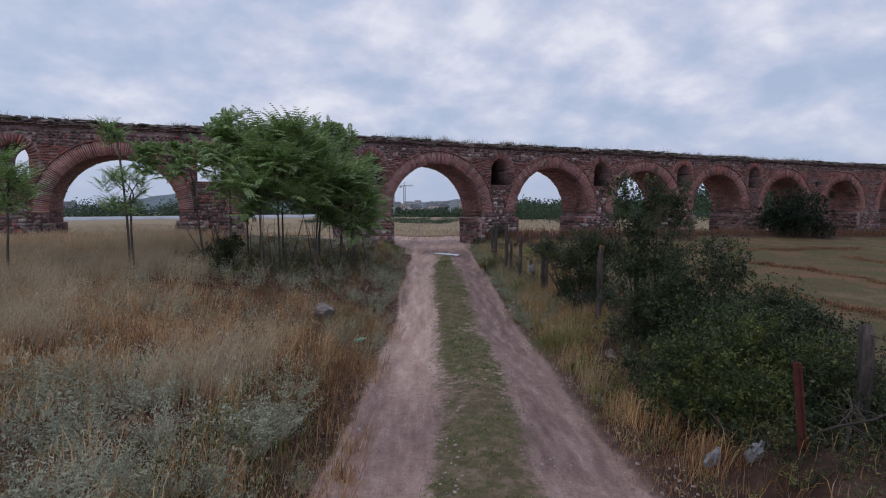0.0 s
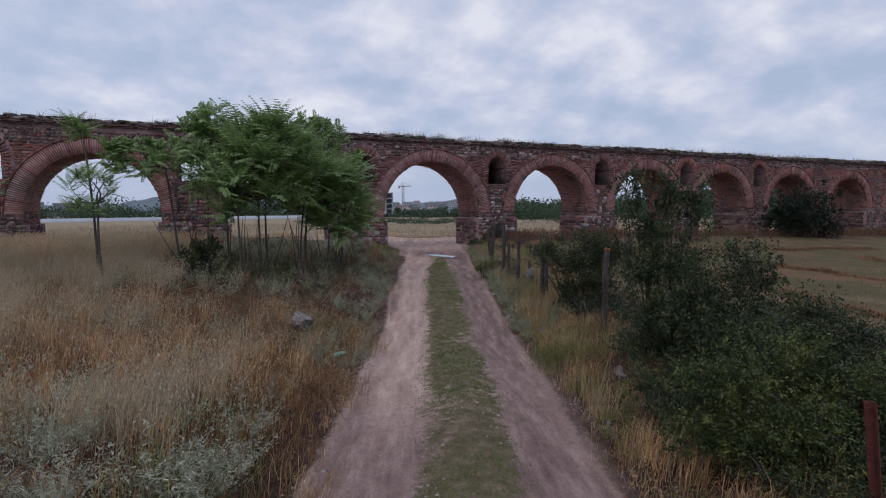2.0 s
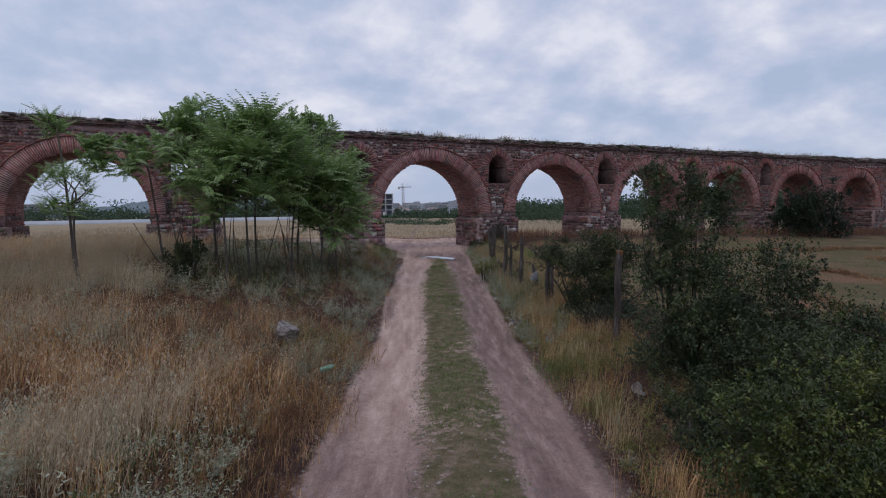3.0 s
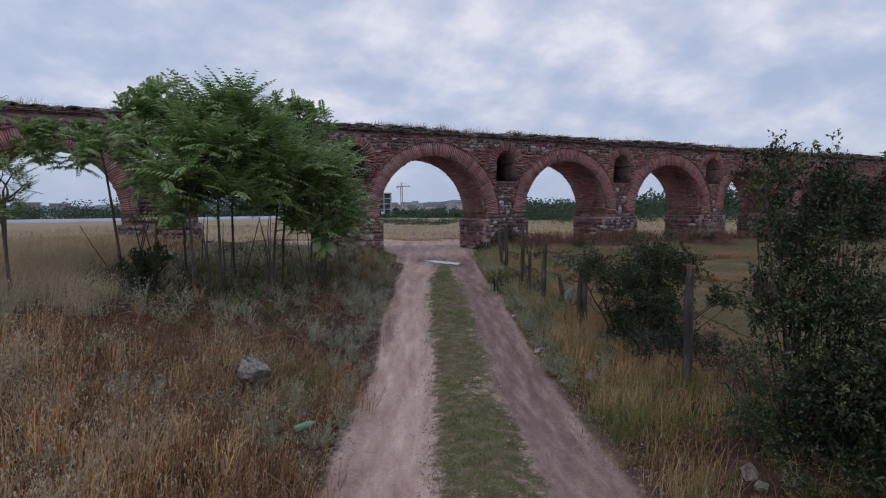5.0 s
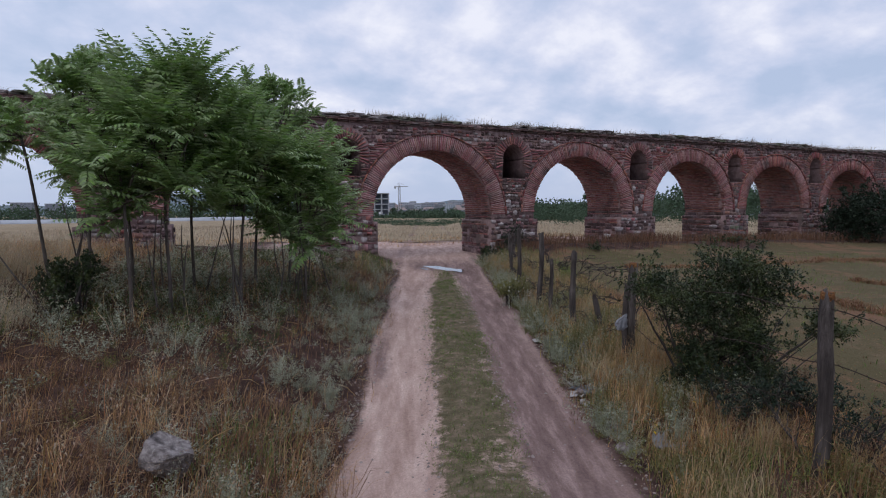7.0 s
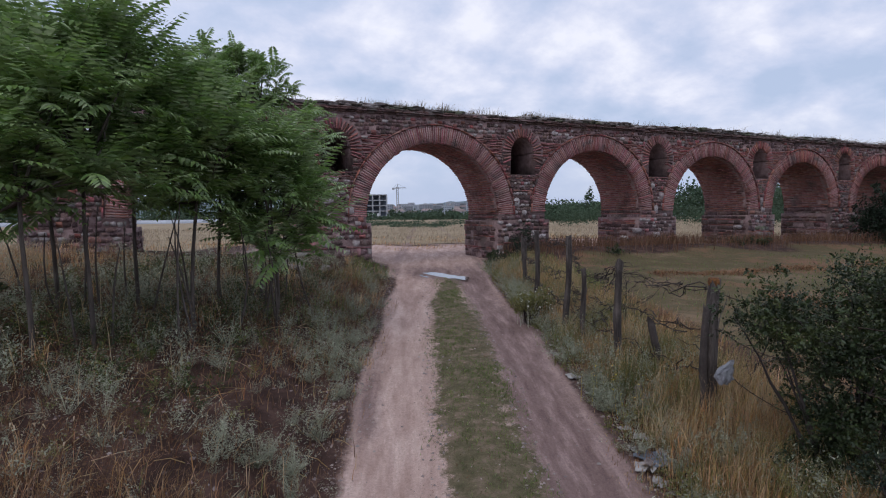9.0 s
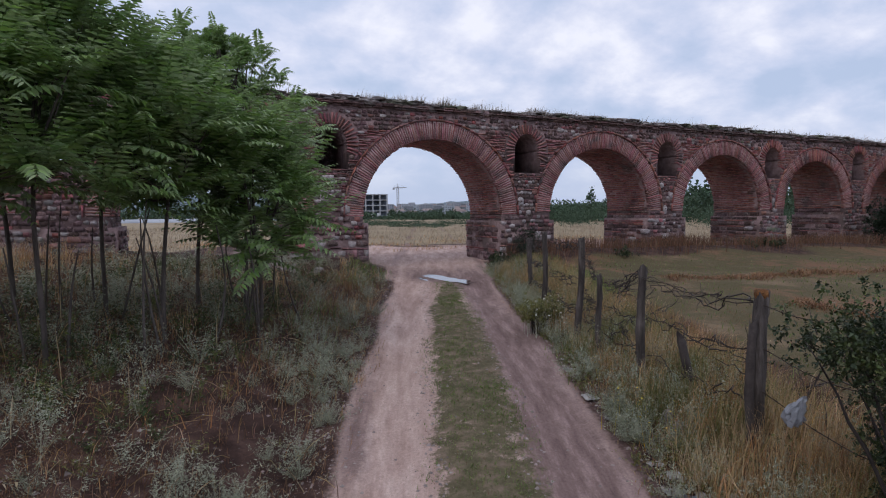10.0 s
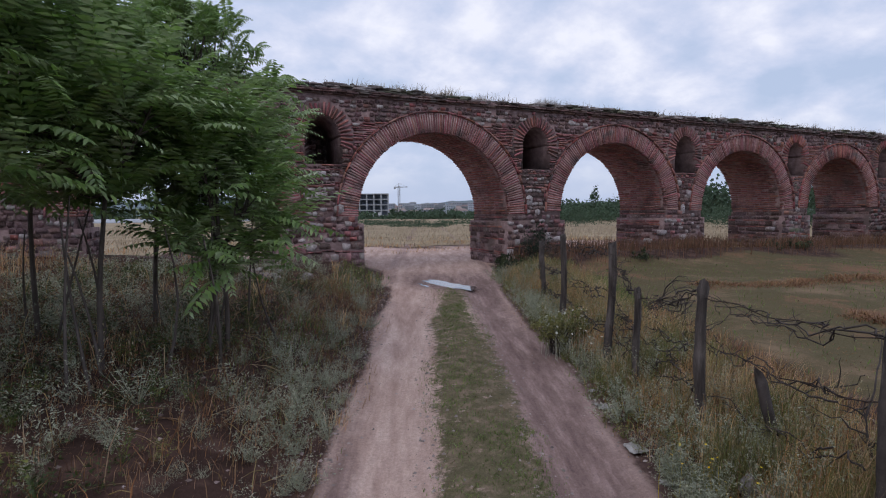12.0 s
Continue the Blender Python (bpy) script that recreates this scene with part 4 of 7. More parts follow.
    keep = (((u < -9) & (y < 23.6)) | (y > 33 + 2.0 * wob(x, y, 0.7, 3)) | ((y > 29) & (r.rand(len(x)) < 0.8 * ((y - 29) / 5) ** 2)) | ((y > 26.5) & (np.abs(u - 1) > 8.5)) | ((u < -13) & (y > 15)))
    keep &= r.rand(len(x)) < 0.5 + 0.5 * patchy(x, y, 0.35, 2)
    x, y = x[keep], y[keep]
    v, t, tip, off = blades(r, x, y, r.uniform(0.12, 0.48, len(x)), r.uniform(0.011, 0.022, len(x)), 0.9)
    stuff("straw_field", v, t, M["field"], "pale straw-coloured grass of the open field", "grass")
    # short turf between the ruts and along the verges
    cx, cy, cu, cs = scatter(r, 5100, (-0.62, 0.62), (-11, 12.6))
    wide = np.repeat(r.uniform(0.02, 0.07, len(cx)), 17)
    x, y = np.repeat(cx, 17) + r.normal(0, 1, len(wide)) * wide, np.repeat(cy, 17) + r.normal(0, 1, len(wide)) * wide
    u, s = road_uv(x, y)
    u = u + 0.13 * (1 - step(s, -6.5, 1.0))
    keep = r.rand(len(x)) < (1 - step(np.abs(u - 0.05 + 0.09 * wob(x, y, 1.3, 4) + 0.05 * wob(x, y, 4.1, 1)) + 0.14 * step(s, 7.5, 11), 0.26, 0.64)) * np.clip(2.1 * patchy(x, y, 2.6, 6) * (0.5 + 0.5 * patchy(x, y, 7.3, 2)) - 0.2, 0.03, 1.0)
    x, y = x[keep], y[keep]
    v, t, tip, off = blades(r, x, y, r.uniform(0.02, 0.065, len(x)), r.uniform(0.005, 0.009, len(x)), 0.8)
    stuff("turf_strip", v, t, M["green"], "short green turf between the wheel ruts", "grass")
    # withered brown patches in the turf
    x, y, u, s = scatter(r, 13000, (-0.6, 0.55), (-11, 12.4))
    keep = r.rand(len(x)) < (1 - step(np.abs(u + 0.06), 0.25, 0.6)) * np.clip(2.4 * (0.55 - patchy(x, y, 2.6, 6)), 0.04, 1)
    x, y = x[keep], y[keep]
    v, t, tip, off = blades(r, x, y, r.uniform(0.015, 0.06, len(x)), r.uniform(0.004, 0.008, len(x)), 1.0)
    stuff("withered_turf", v, t, M["rust_weed"], "withered brown patches of turf between the ruts", "grass")
    x, y, u, s = scatter(r, 170000, (-2.6, 3.4), (-10, 14.5))
    side = np.where(u < 0, -u, u + 0.2 * (1 - step(s, -6, 0)))
    keep = (side > 1.05) & (r.rand(len(x)) < np.where(u < 0, 0.45, 1.0) * bare(x, y) * step(side + 0.2 * wob(x, y, 1.9, 2), np.where(u < 0, 1.3, 1.1), np.where(u < 0, 2.0, 1.55)) * np.clip(1.5 * patchy(x, y, 1.7, 8), 0.15, 1))
    keep &= (u < 2.1) | (s > -2.5) | (r.rand(len(x)) < 0.3)
    keep &= (u < 1.45) | (s > -3.5) | (r.rand(len(x)) < 0.45)
    x, y, u, s = x[keep], y[keep], u[keep], s[keep]
    gold = patchy(x, y, 0.9, 33) + r.normal(0, 0.12, len(x)) + 0.45 * (u > 0) * (1 - 0.5 * step(s, -4.0, -1.5) - 0.5 * step(s, 0.5, 3.0)) > 0.5
    for name, material, pick, label in (("verge_grass", "green", ~gold, "green weedy grass on the banks of the track"), ("dry_verge_grass", "thatch", gold, "dry brown grass on the banks of the track")):
        p, q, w = x[pick], y[pick], u[pick]
        v, t, tip, off = blades(r, p, q, r.uniform(0.05, 0.3, len(p)) * np.clip(np.abs(w) - 0.85, 0.25, 1), r.uniform(0.005, 0.010, len(p)), 0.6)
        stuff(name, v, t, M[material], label, "grass")
    # dry tufts along the fence
    for name, material, count, colour in (("fence_grass", "straw", 200, "pale"), ("fence_tufts", "dry", 170, "golden"), ("fence_greens", "weed", 190, "green and")):
        cx, cy, cu, cs = scatter(r, count, (1.45, 3.3), (-6.2, 14))
        cu = np.where(cs > 1.0, 1.75 + (cu - 1.6) * 0.6, cu)
        cx, cy = road_xy(cu, cs)
        n = 140
        x = np.repeat(cx, n) + r.normal(0, 0.12, n * len(cx))
        y = np.repeat(cy, n) + r.normal(0, 0.12, n * len(cx))
        keep = np.repeat((r.rand(len(cx)) < (0.25 + 0.75 * patchy(cx, cy, 0.8, 5)) * (0.45 + 0.55 * step(cs, -2.0, 0.5)) * (1 - 0.5 * (material == "dry") * step(cs, 0.5, 2.5)) * (1 - 0.65 * (material == "weed") * (1 - step(cs, 0.5, 3.0)))) & ((cs > -1.9) | (cu < 1.75)), n)
        x, y = x[keep], y[keep]
        low = 0.8 + 0.15 * step(road_uv(x, y)[1], 0, 2)
        v, t, tip, off = blades(r, x, y, r.uniform(0.18, 0.6, len(x)) * low, r.uniform(0.003, 0.0065, len(x)), 0.5, (0.12, -0.05))
        stuff(name, v, t, M[material], colour + " dry tufts of grass along the wire fence", "grass")
    pick = r.rand(len(x)) < 0.08
    hv, ht = heads(r, tip[pick], off[pick], r.uniform(0.015, 0.028, pick.sum()))
    stuff("fence_seed_heads", hv, ht, M["oat"], "pale seed heads over the fence grass", "seed heads")
    # mown meadow: low stubble
    x, y, u, s = scatter(r, 30000, (3.0, 24), (-6, 16))
    keep = (y < 21.5) & (r.rand(len(x)) < 0.3 + 0.7 * patchy(x, y, 0.9, 7))
    x, y = x[keep], y[keep]
    v, t, tip, off = blades(r, x, y, r.uniform(0.03, 0.11, len(x)), r.uniform(0.008, 0.016, len(x)), 0.6)
    stuff("meadow_stubble", v, t, M["green"], "thin green regrowth of the mown meadow", "grass")
    # windrows of raked brown hay on the meadow, and what the rake left behind
    X, Y, H = [], [], []
    for (ax, ay), (bx, by), bow, n, wide in (((12.8, 5.5), (13.8, 15.2), -0.35, 6500, 0.24), ((17.0, 8.0), (18.4, 14.6), -0.2, 4200, 0.2), ((13.5, 17.75), (28.0, 16.0), 0.6, 8500, 0.3), ((22.0, 9.0), (24.5, 14.5), 0.3, 2500, 0.3)):
        f = r.rand(n)
        side = r.normal(0, 1, n)
        mid = np.sin(f * np.pi) * bow + 0.12 * np.sin(f * 23 + ax) + 0.07 * np.sin(f * 61)
        ln = math.hypot(bx - ax, by - ay)
        nx, ny = -(by - ay) / ln, (bx - ax) / ln
        px, py = ax + (bx - ax) * f + nx * (mid + side * wide), ay + (by - ay) * f + ny * (mid + side * wide)
        ok = patchy(px, py, 1.1, 30) > 0.3
        X.append(px[ok])
        Y.append(py[ok])
        H.append((0.04 + 0.13 * np.exp(-side ** 2) * (0.5 + patchy(px, py, 2.3, 31)))[ok])
    px, py = r.uniform(9.5, 13.0, 12000), r.uniform(6, 17, 12000)
    ok = patchy(px, py, 0.7, 33) > 0.42
    X.append(px[ok])
    Y.append(py[ok])
    H.append(r.uniform(0.02, 0.05, ok.sum()))
    x, y, h = np.concatenate(X), np.concatenate(Y), np.concatenate(H)
    keep = road_uv(x, y)[0] > 4.2
    x, y, h = x[keep], y[keep], h[keep]
    v, t, tip, off = blades(r, x, y, h * r.uniform(0.5, 1.2, len(x)), r.uniform(0.008, 0.018, len(x)), 1.8)
    stuff("hay_rows", v, t, M["hay"], "low raked rows of brown hay on the mown meadow", "hay")
    # brown weeds where the bare yard ends
    x, y = r.uniform(-2, 26, 9000), r.normal(34.0, 2.4, 9000)
    y += 1.5 * wob(x, y, 0.6, 3)
    keep = (y > 29.5) & (r.rand(len(x)) < patchy(x, y, 1.1, 12) ** 2)
    x, y = x[keep], y[keep]
    v, t, tip, off = blades(r, x, y, r.uniform(0.05, 0.26, len(x)), r.uniform(0.015, 0.03, len(x)), 1.2)
    stuff("yard_weeds", v, t, M["dry"], "brown weeds along the edge of the bare yard", "weeds")
    # brown weeds along the foot of the aqueduct
    x, y = r.uniform(12.5, 50, 26000), 24 - np.abs(r.normal(0, 1.1, 26000)) - 0.05
    keep = (y > 21.2) & (r.rand(len(x)) < 0.25 + 0.75 * patchy(x, y, 1.3, 1))
    x, y = x[keep], y[keep]
    v, t, tip, off = blades(r, x, y, r.uniform(0.2, 0.6, len(x)), r.uniform(0.01, 0.018, len(x)), 0.35)
    stuff("wall_foot_weeds", v, t, M["rust_weed"], "reddish brown weeds along the foot of the aqueduct", "weeds")
    x, y, u, s = scatter(r, 36000, (-8, -1.2), (-8, 13.0))
    keep = (r.rand(len(x)) < (0.2 + 0.7 * patchy(x, y, 1.9, 11)) * step(-u + 0.2 * wob(x, y, 2.3, 3), 1.3, 2.0) * bare(x, y)) & (y < 23.7)
    x, y = x[keep], y[keep]
    v, t, tip, off = blades(r, x, y, r.uniform(0.05, 0.26, len(x)), r.uniform(0.005, 0.010, len(x)), 0.8)
    stuff("low_weeds", v, t, M["rust_weed"], "low brown dried weeds between the wormwood plants", "weeds")
    # grass on the crown of the aqueduct
    cx = np.concatenate([r.uniform(-12, 50, 420), r.normal(9.3, 1.2, 60), r.normal(14.3, 0.3, 25)])
    n = 26
    x = np.repeat(cx, n) + r.normal(0, 0.09, n * len(cx))
    y = 24.1 + np.abs(r.normal(0, 0.35, len(x)))
    h = r.uniform(0.08, 0.34, len(x)) * np.repeat(0.5 + 0.9 * (r.rand(len(cx)) ** 2), n)
    v, t, tip, off = blades(r, x, y, h, r.uniform(0.007, 0.015, len(x)), 0.75)
    lift = (5.30 - 0.0085 * (x - 10) + 0.24) - ground_z(x, y)
    v = v.reshape(-1, 5, 3)
    v[:, :, 2] += lift[:, None]
    stuff("crown_grass", v.reshape(-1, 3), t, M["crown_tuft"], "dry tufts of grass growing on the coping of the aqueduct", "grass")
    # pebbles of the track
    n = 11000
    u = np.where(r.rand(n) < 0.9, r.choice([-1.5, -1.35, -0.45, 0.45, 1.4, 1.55], n) + r.normal(0, 0.10, n), r.uniform(-1.6, 1.6, n))
    s = r.uniform(-10, 14, n)
    x, y = road_xy(u, s)
    c = np.stack([x, y, ground_z(x, y)], -1)
    z = (0.005 + 0.02 * r.rand(n) ** 4)
    octa = np.array([(1, 0, 0), (0, 1, 0), (-1, 0, 0), (0, -1, 0), (0, 0, 0.7), (0, 0, -0.7)], float)
    v = c[:, None] + octa[None] * z[:, None, None] * r.uniform(0.6, 1.4, (n, 6, 3))
    f = np.array([(0, 1, 4), (1, 2, 4), (2, 3, 4), (3, 0, 4)])
    t = (np.arange(n)[:, None, None] * 6 + f[None]).reshape(-1, 3)
    # crumbs of earth and small stones on the bare soil
    m = 2600
    cx, cy, cu, cs = scatter(r, m, (-5.0, -1.3), (-2.0, 9.0))
    cz = 0.006 + 0.022 * r.rand(m) ** 4
    w = np.stack([cx, cy, ground_z(cx, cy)], -1)[:, None] + octa[None] * cz[:, None, None] * r.uniform(0.6, 1.5, (m, 6, 3))
    k = (np.arange(m)[:, None, None] * 6 + f[None]).reshape(-1, 3)
    stuff("soil_crumbs", w.reshape(-1, 3), k, M["crumb"], "small stones and earth crumbs on the bare soil", "stones")
    stuff("pebbles", v.reshape(-1, 3), t, M["pebble"], "small pale pebbles strewn along the ruts", "pebbles")


def leaf_shape(p, d, up, ln, w, widest=0.45):
    """Diamond leaves, folded a little: four corners, two triangles each."""
    side = np.cross(d, up)
    side /= np.linalg.norm(side, axis=1)[:, None] + 1e-9
    mid = p + d * (ln * widest)[:, None]
    tip = p + d * ln[:, None]
    nrm = np.cross(side, d)
    a = mid + side * (w / 2)[:, None] + nrm * (w * 0.18)[:, None]
    b = mid - side * (w / 2)[:, None] + nrm * (w * 0.18)[:, None]
    v = np.stack([p, a, tip, b], 1).reshape(-1, 3)
    t = (np.arange(len(p))[:, None, None] * 4 + np.array([(0, 1, 2), (0, 2, 3)])[None]).reshape(-1, 3)
    return v, t


def unit(v):
    return v / (np.linalg.norm(v, axis=-1, keepdims=True) + 1e-9)


def wormwood_mesh(seed, material="sage", name="wormwood", dense=False, fine=False):
    """A grey-green plant: many upright stems with small leaves all along."""
    r = np.random.RandomState(seed)
    n, m = (17, 22) if material == "sage" else (11, 11)
    if dense:
        n, m = 32, 42
    if fine:
        n, m = 22, 34
    a = r.uniform(0, 2 * np.pi, n)
    lean = r.uniform(0.05, 1.35, n)
    h = r.uniform(0.45, 1.0, n)
    d = unit(np.stack([np.cos(a) * lean, np.sin(a) * lean, np.ones(n)], -1))
    f = r.uniform(0.15, 1.0, (n, m)) ** 0.8
    p = d[:, None] * (f * h[:, None])[:, :, None]
    p = (p + r.normal(0, 0.03, p.shape)).reshape(-1, 3)
    k = len(p)
    dd = unit(np.stack([r.normal(0, 1, k), r.normal(0, 1, k), r.uniform(-0.1, 1.2, k)], -1))
    sd = unit(np.cross(dd, unit(r.normal(0, 1, (k, 3))))) * (r.uniform(0.005, 0.010, k) if dense or fine else r.uniform(0.009, 0.018, k) if material != "weed" else r.uniform(0.010, 0.022, k))[:, None]
    v = np.stack([p - sd, p + sd, p + dd * (r.uniform(0.03, 0.075, k) if dense or fine else r.uniform(0.045, 0.095, k))[:, None]], 1).reshape(-1, 3)
    t = np.arange(3 * k).reshape(-1, 3)
    s = Soup()
    s.add(v, t)
    for i in range(n):
        w = 0.006
        s.add([(-w, 0, 0), (w, 0, 0), d[i] * h[i]], [(0, 1, 2)])
    return s.mesh(name, M[material])


def build_wormwood():
    r = np.random.RandomState(33)
    kinds = [wormwood_mesh(k) for k in range(7)]
    feathery = [wormwood_mesh(110 + k, fine=True) for k in range(7)]
    bushy = [wormwood_mesh(90 + k, dense=True) for k in range(4)]
    spots = []
    x, y, u, s = scatter(r, 2500, (-13, -1.6), (-9.0, 13.5))
    w = 0.9 * np.where(s < -4.3, 2.2 * step(-u, 1.7, 2.5), np.where(s > -1.8, (0.5 + 0.4 * step(s, -0.5, 1.8)) * (1 - 0.6 * step(-u, 6, 9)), 0.10)) * np.clip(1.6 * patchy(x, y, 1.2, 14), 0.1 + 0.55 * step(s, 1, 4), 1) * bare(x, y)
    keep = (r.rand(len(x)) < w * (1 - 0.55 * step(-u, 6.5, 9))) & (y < 23.4) & ((s > -7) | (u > -7))
    spots += [(a, b, 1.0) for a, b in zip(x[keep], y[keep])]
    # a low bank of wormwood in the near field
    x, y = np.concatenate([r.uniform(-1.7, 0.75, 34), r.normal(-1.0, 0.3, 7)]), np.concatenate([r.uniform(3.5, 5.3, 34), r.normal(6.0, 0.25, 7)])
    spots += [(a, b, 1.1) for a, b in zip(x, y)]
    # small plants along the edge of the track
    x, y, u, s = scatter(r, 95, (-2.4, -1.4), (-2.0, 9.5))
    spots += [(a, b, 0.7) for a, b in zip(x, y)]
    # small grey seedlings and dry stalks between the larger plants
    seedlings = Soup()
    x, y, u, s = scatter(r, 1300, (-8.5, -1.3), (-3, 13.0))
    keep = (r.rand(len(x)) < 0.15 + 0.7 * patchy(x, y, 2.2, 31)) & (y < 23.5)
    for a, b in zip(x[keep], y[keep]):
        v, t = mesh_arrays(kinds[r.randint(7)])
        pick = t[r.rand(len(t)) < 0.17]
        q = r.uniform(0.1, 0.24)
        mm = np.array(Matrix.Translation((a, b, float(ground_z(a, b)) - 0.01)) @ Matrix.Rotation(r.uniform(0, 6.28), 4, "Z") @ Matrix.Diagonal((q * 1.6, q * 1.6, q, 1)))
        seedlings.add((v @ mm[:3, :3].T + mm[:3, 3])[pick.ravel()], np.arange(pick.size).reshape(-1, 3))
    tagged(new("seedlings", seedlings.mesh("seedlings", M["sage"])), "small grey-green seedlings on the bare soil", "wild plants", kind="stuff")
    twigs = Soup()
    x, y, u, s = scatter(r, 900, (-8.5, -1.4), (-4, 13.0))
    for a, b in zip(x, y):
        if b > 23.5:
            continue
        z = float(ground_z(a, b))
        d = np.array((r.normal(0, 1), r.normal(0, 1), abs(r.normal(0, 0.35))))
        d = d / np.linalg.norm(d) * r.uniform(0.1, 0.45)
        tube(twigs, np.array([(a, b, z), (a + d[0] * 0.5, b + d[1] * 0.5, z + 0.02 + d[2] * 0.6), (a + d[0], b + d[1], z + 0.01 + d[2])]), (0.005, 0.004, 0.002), 3)
    tagged(new("dry_twigs", twigs.mesh("dry_twigs", M["straw"])), "dry fallen twigs and stalks on the bare soil", "twigs", kind="stuff")
    # leafy green weeds, thick on the fence side and thin in the field
    weeds, green = Soup(), [mesh_arrays(wormwood_mesh(40 + k, "weed", "weed")) for k in range(5)]
    x, y, u, s = scatter(r, 1400, (1.15, 2.9), (-8, 14.5))
    keep = r.rand(len(x)) < (0.25 + 0.75 * step(s, -6.2, -4.5)) * step(u, 1.2, 1.6) * (0.3 + 0.8 * patchy(x, y, 1.6, 19))
    wx, wy, wq = list(x[keep]), list(y[keep]), list(r.uniform(0.14, 0.38, keep.sum()))
    x, y, u, s = scatter(r, 800, (-9, -1.6), (-8, 13.5))
    keep = (r.rand(len(x)) < 0.7 * patchy(x, y, 1.3, 23)) & (y < 23.5)
    wx, wy, wq = wx + list(x[keep]), wy + list(y[keep]), wq + list(r.uniform(0.12, 0.34, keep.sum()))
    for a, b, q in zip(wx, wy, wq):
        v, t = green[r.randint(5)]
        mm = np.array(Matrix.Translation((a, b, float(ground_z(a, b)) - 0.02)) @ Matrix.Rotation(r.uniform(0, 6.28), 4, "Z") @ Matrix.Diagonal((q * 1.2, q * 1.2, q, 1)))
        weeds.add(v @ mm[:3, :3].T + mm[:3, 3], t)
    tagged(new("green_weeds", weeds.mesh("green_weeds", M["weed"])), "leafy green weeds on the banks of the track", "weeds", kind="stuff")
    # leafy weeds under the thicket, tree shade put into their dark colour
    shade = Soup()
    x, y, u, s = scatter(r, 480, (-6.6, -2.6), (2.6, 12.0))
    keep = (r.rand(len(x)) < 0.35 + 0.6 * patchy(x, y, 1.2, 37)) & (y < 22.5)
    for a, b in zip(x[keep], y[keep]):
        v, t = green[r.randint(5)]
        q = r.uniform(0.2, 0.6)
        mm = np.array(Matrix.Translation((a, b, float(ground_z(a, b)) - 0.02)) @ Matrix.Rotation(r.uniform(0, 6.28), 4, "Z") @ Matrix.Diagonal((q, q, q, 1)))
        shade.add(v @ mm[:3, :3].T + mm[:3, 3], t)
    tagged(new("shade_weeds", shade.mesh("shade_weeds", M["shrub_bright"])), "leafy weeds under the thicket, coloured dark for the tree shade", "weeds", kind="stuff")
    # tall thin dry stalks under the trees
    stalks = Soup()
    x, y, u, s = scatter(r, 120, (-7.0, -2.6), (2.2, 10.5))
    for a, b in zip(x, y):
        z = float(ground_z(a, b)) - 0.02
        h, dx, dy = r.uniform(0.2, 0.6), r.normal(0, 0.1), r.normal(0, 0.1)
        tube(stalks, np.array([(a, b, z), (a + dx * 0.4, b + dy * 0.4, z + h * 0.6), (a + dx, b + dy, z + h)]), (0.005, 0.004, 0.002), 3)
    tagged(new("dry_stalks", stalks.mesh("dry_stalks", M["straw"])), "tall thin dry stalks under the trees", "wild plants", kind="stuff")
    # weeds under the shrubs of the fence, darkened in colour for the shade there
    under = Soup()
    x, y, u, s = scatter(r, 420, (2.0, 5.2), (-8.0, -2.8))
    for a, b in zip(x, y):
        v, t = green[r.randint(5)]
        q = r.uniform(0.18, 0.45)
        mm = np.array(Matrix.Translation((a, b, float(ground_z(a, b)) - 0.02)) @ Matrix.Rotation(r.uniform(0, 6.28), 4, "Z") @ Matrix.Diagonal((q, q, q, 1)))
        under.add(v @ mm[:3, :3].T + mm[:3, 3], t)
    tagged(new("undergrowth", under.mesh("undergrowth", M["shrub"])), "leafy undergrowth below the fence shrubs, coloured dark for the shade", "weeds", kind="stuff")
    # dried reddish plants between the wormwood
    dried, brown = Soup(), [mesh_arrays(wormwood_mesh(60 + k, "rust_weed", "dried_plant")) for k in range(5)]
    x, y, u, s = scatter(r, 1150, (-8.5, -1.4), (-5.5, 12.0))
    keep = (r.rand(len(x)) < (0.25 + 0.75 * patchy(x, y, 1.1, 27)) * np.where(s < 3, 1.0, 0.6) * bare(x, y)) & (y < 23.4)
    bx, by, bu, bs = scatter(r, 420, (2.2, 4.2), (-4.2, 4.0))
    thick = r.rand(len(bx)) < 0.3 + 0.7 * patchy(bx, by, 1.4, 8)
    for a, b in zip(np.concatenate([x[keep], bx[thick]]), np.concatenate([y[keep], by[thick]])):
        v, t = brown[r.randint(5)]
        q = r.uniform(0.14, 0.42)
        mm = np.array(Matrix.Translation((a, b, float(ground_z(a, b)) - 0.02)) @ Matrix.Rotation(r.uniform(0, 6.28), 4, "Z") @ Matrix.Diagonal((q, q, q, 1)))
        dried.add(v @ mm[:3, :3].T + mm[:3, 3], t)
    tagged(new("dried_weeds", dried.mesh("dried_weeds", M["rust_weed"])), "dried reddish brown weeds between the wormwood", "weeds", kind="stuff")
    x, y, u, s = scatter(r, 430, (1.35, 2.7), (-4.5, 14))
    keep = r.rand(len(x)) < 0.12 + 0.75 * (s > 0.5)
    spots += [(a, b, 0.9) for a, b in zip(x[keep], y[keep])]
    joined = Soup()
    order = sorted(range(len(spots)), key=lambda i: abs(road_uv(spots[i][0], spots[i][1])[0]))
    spots = [spots[i] for i in order]
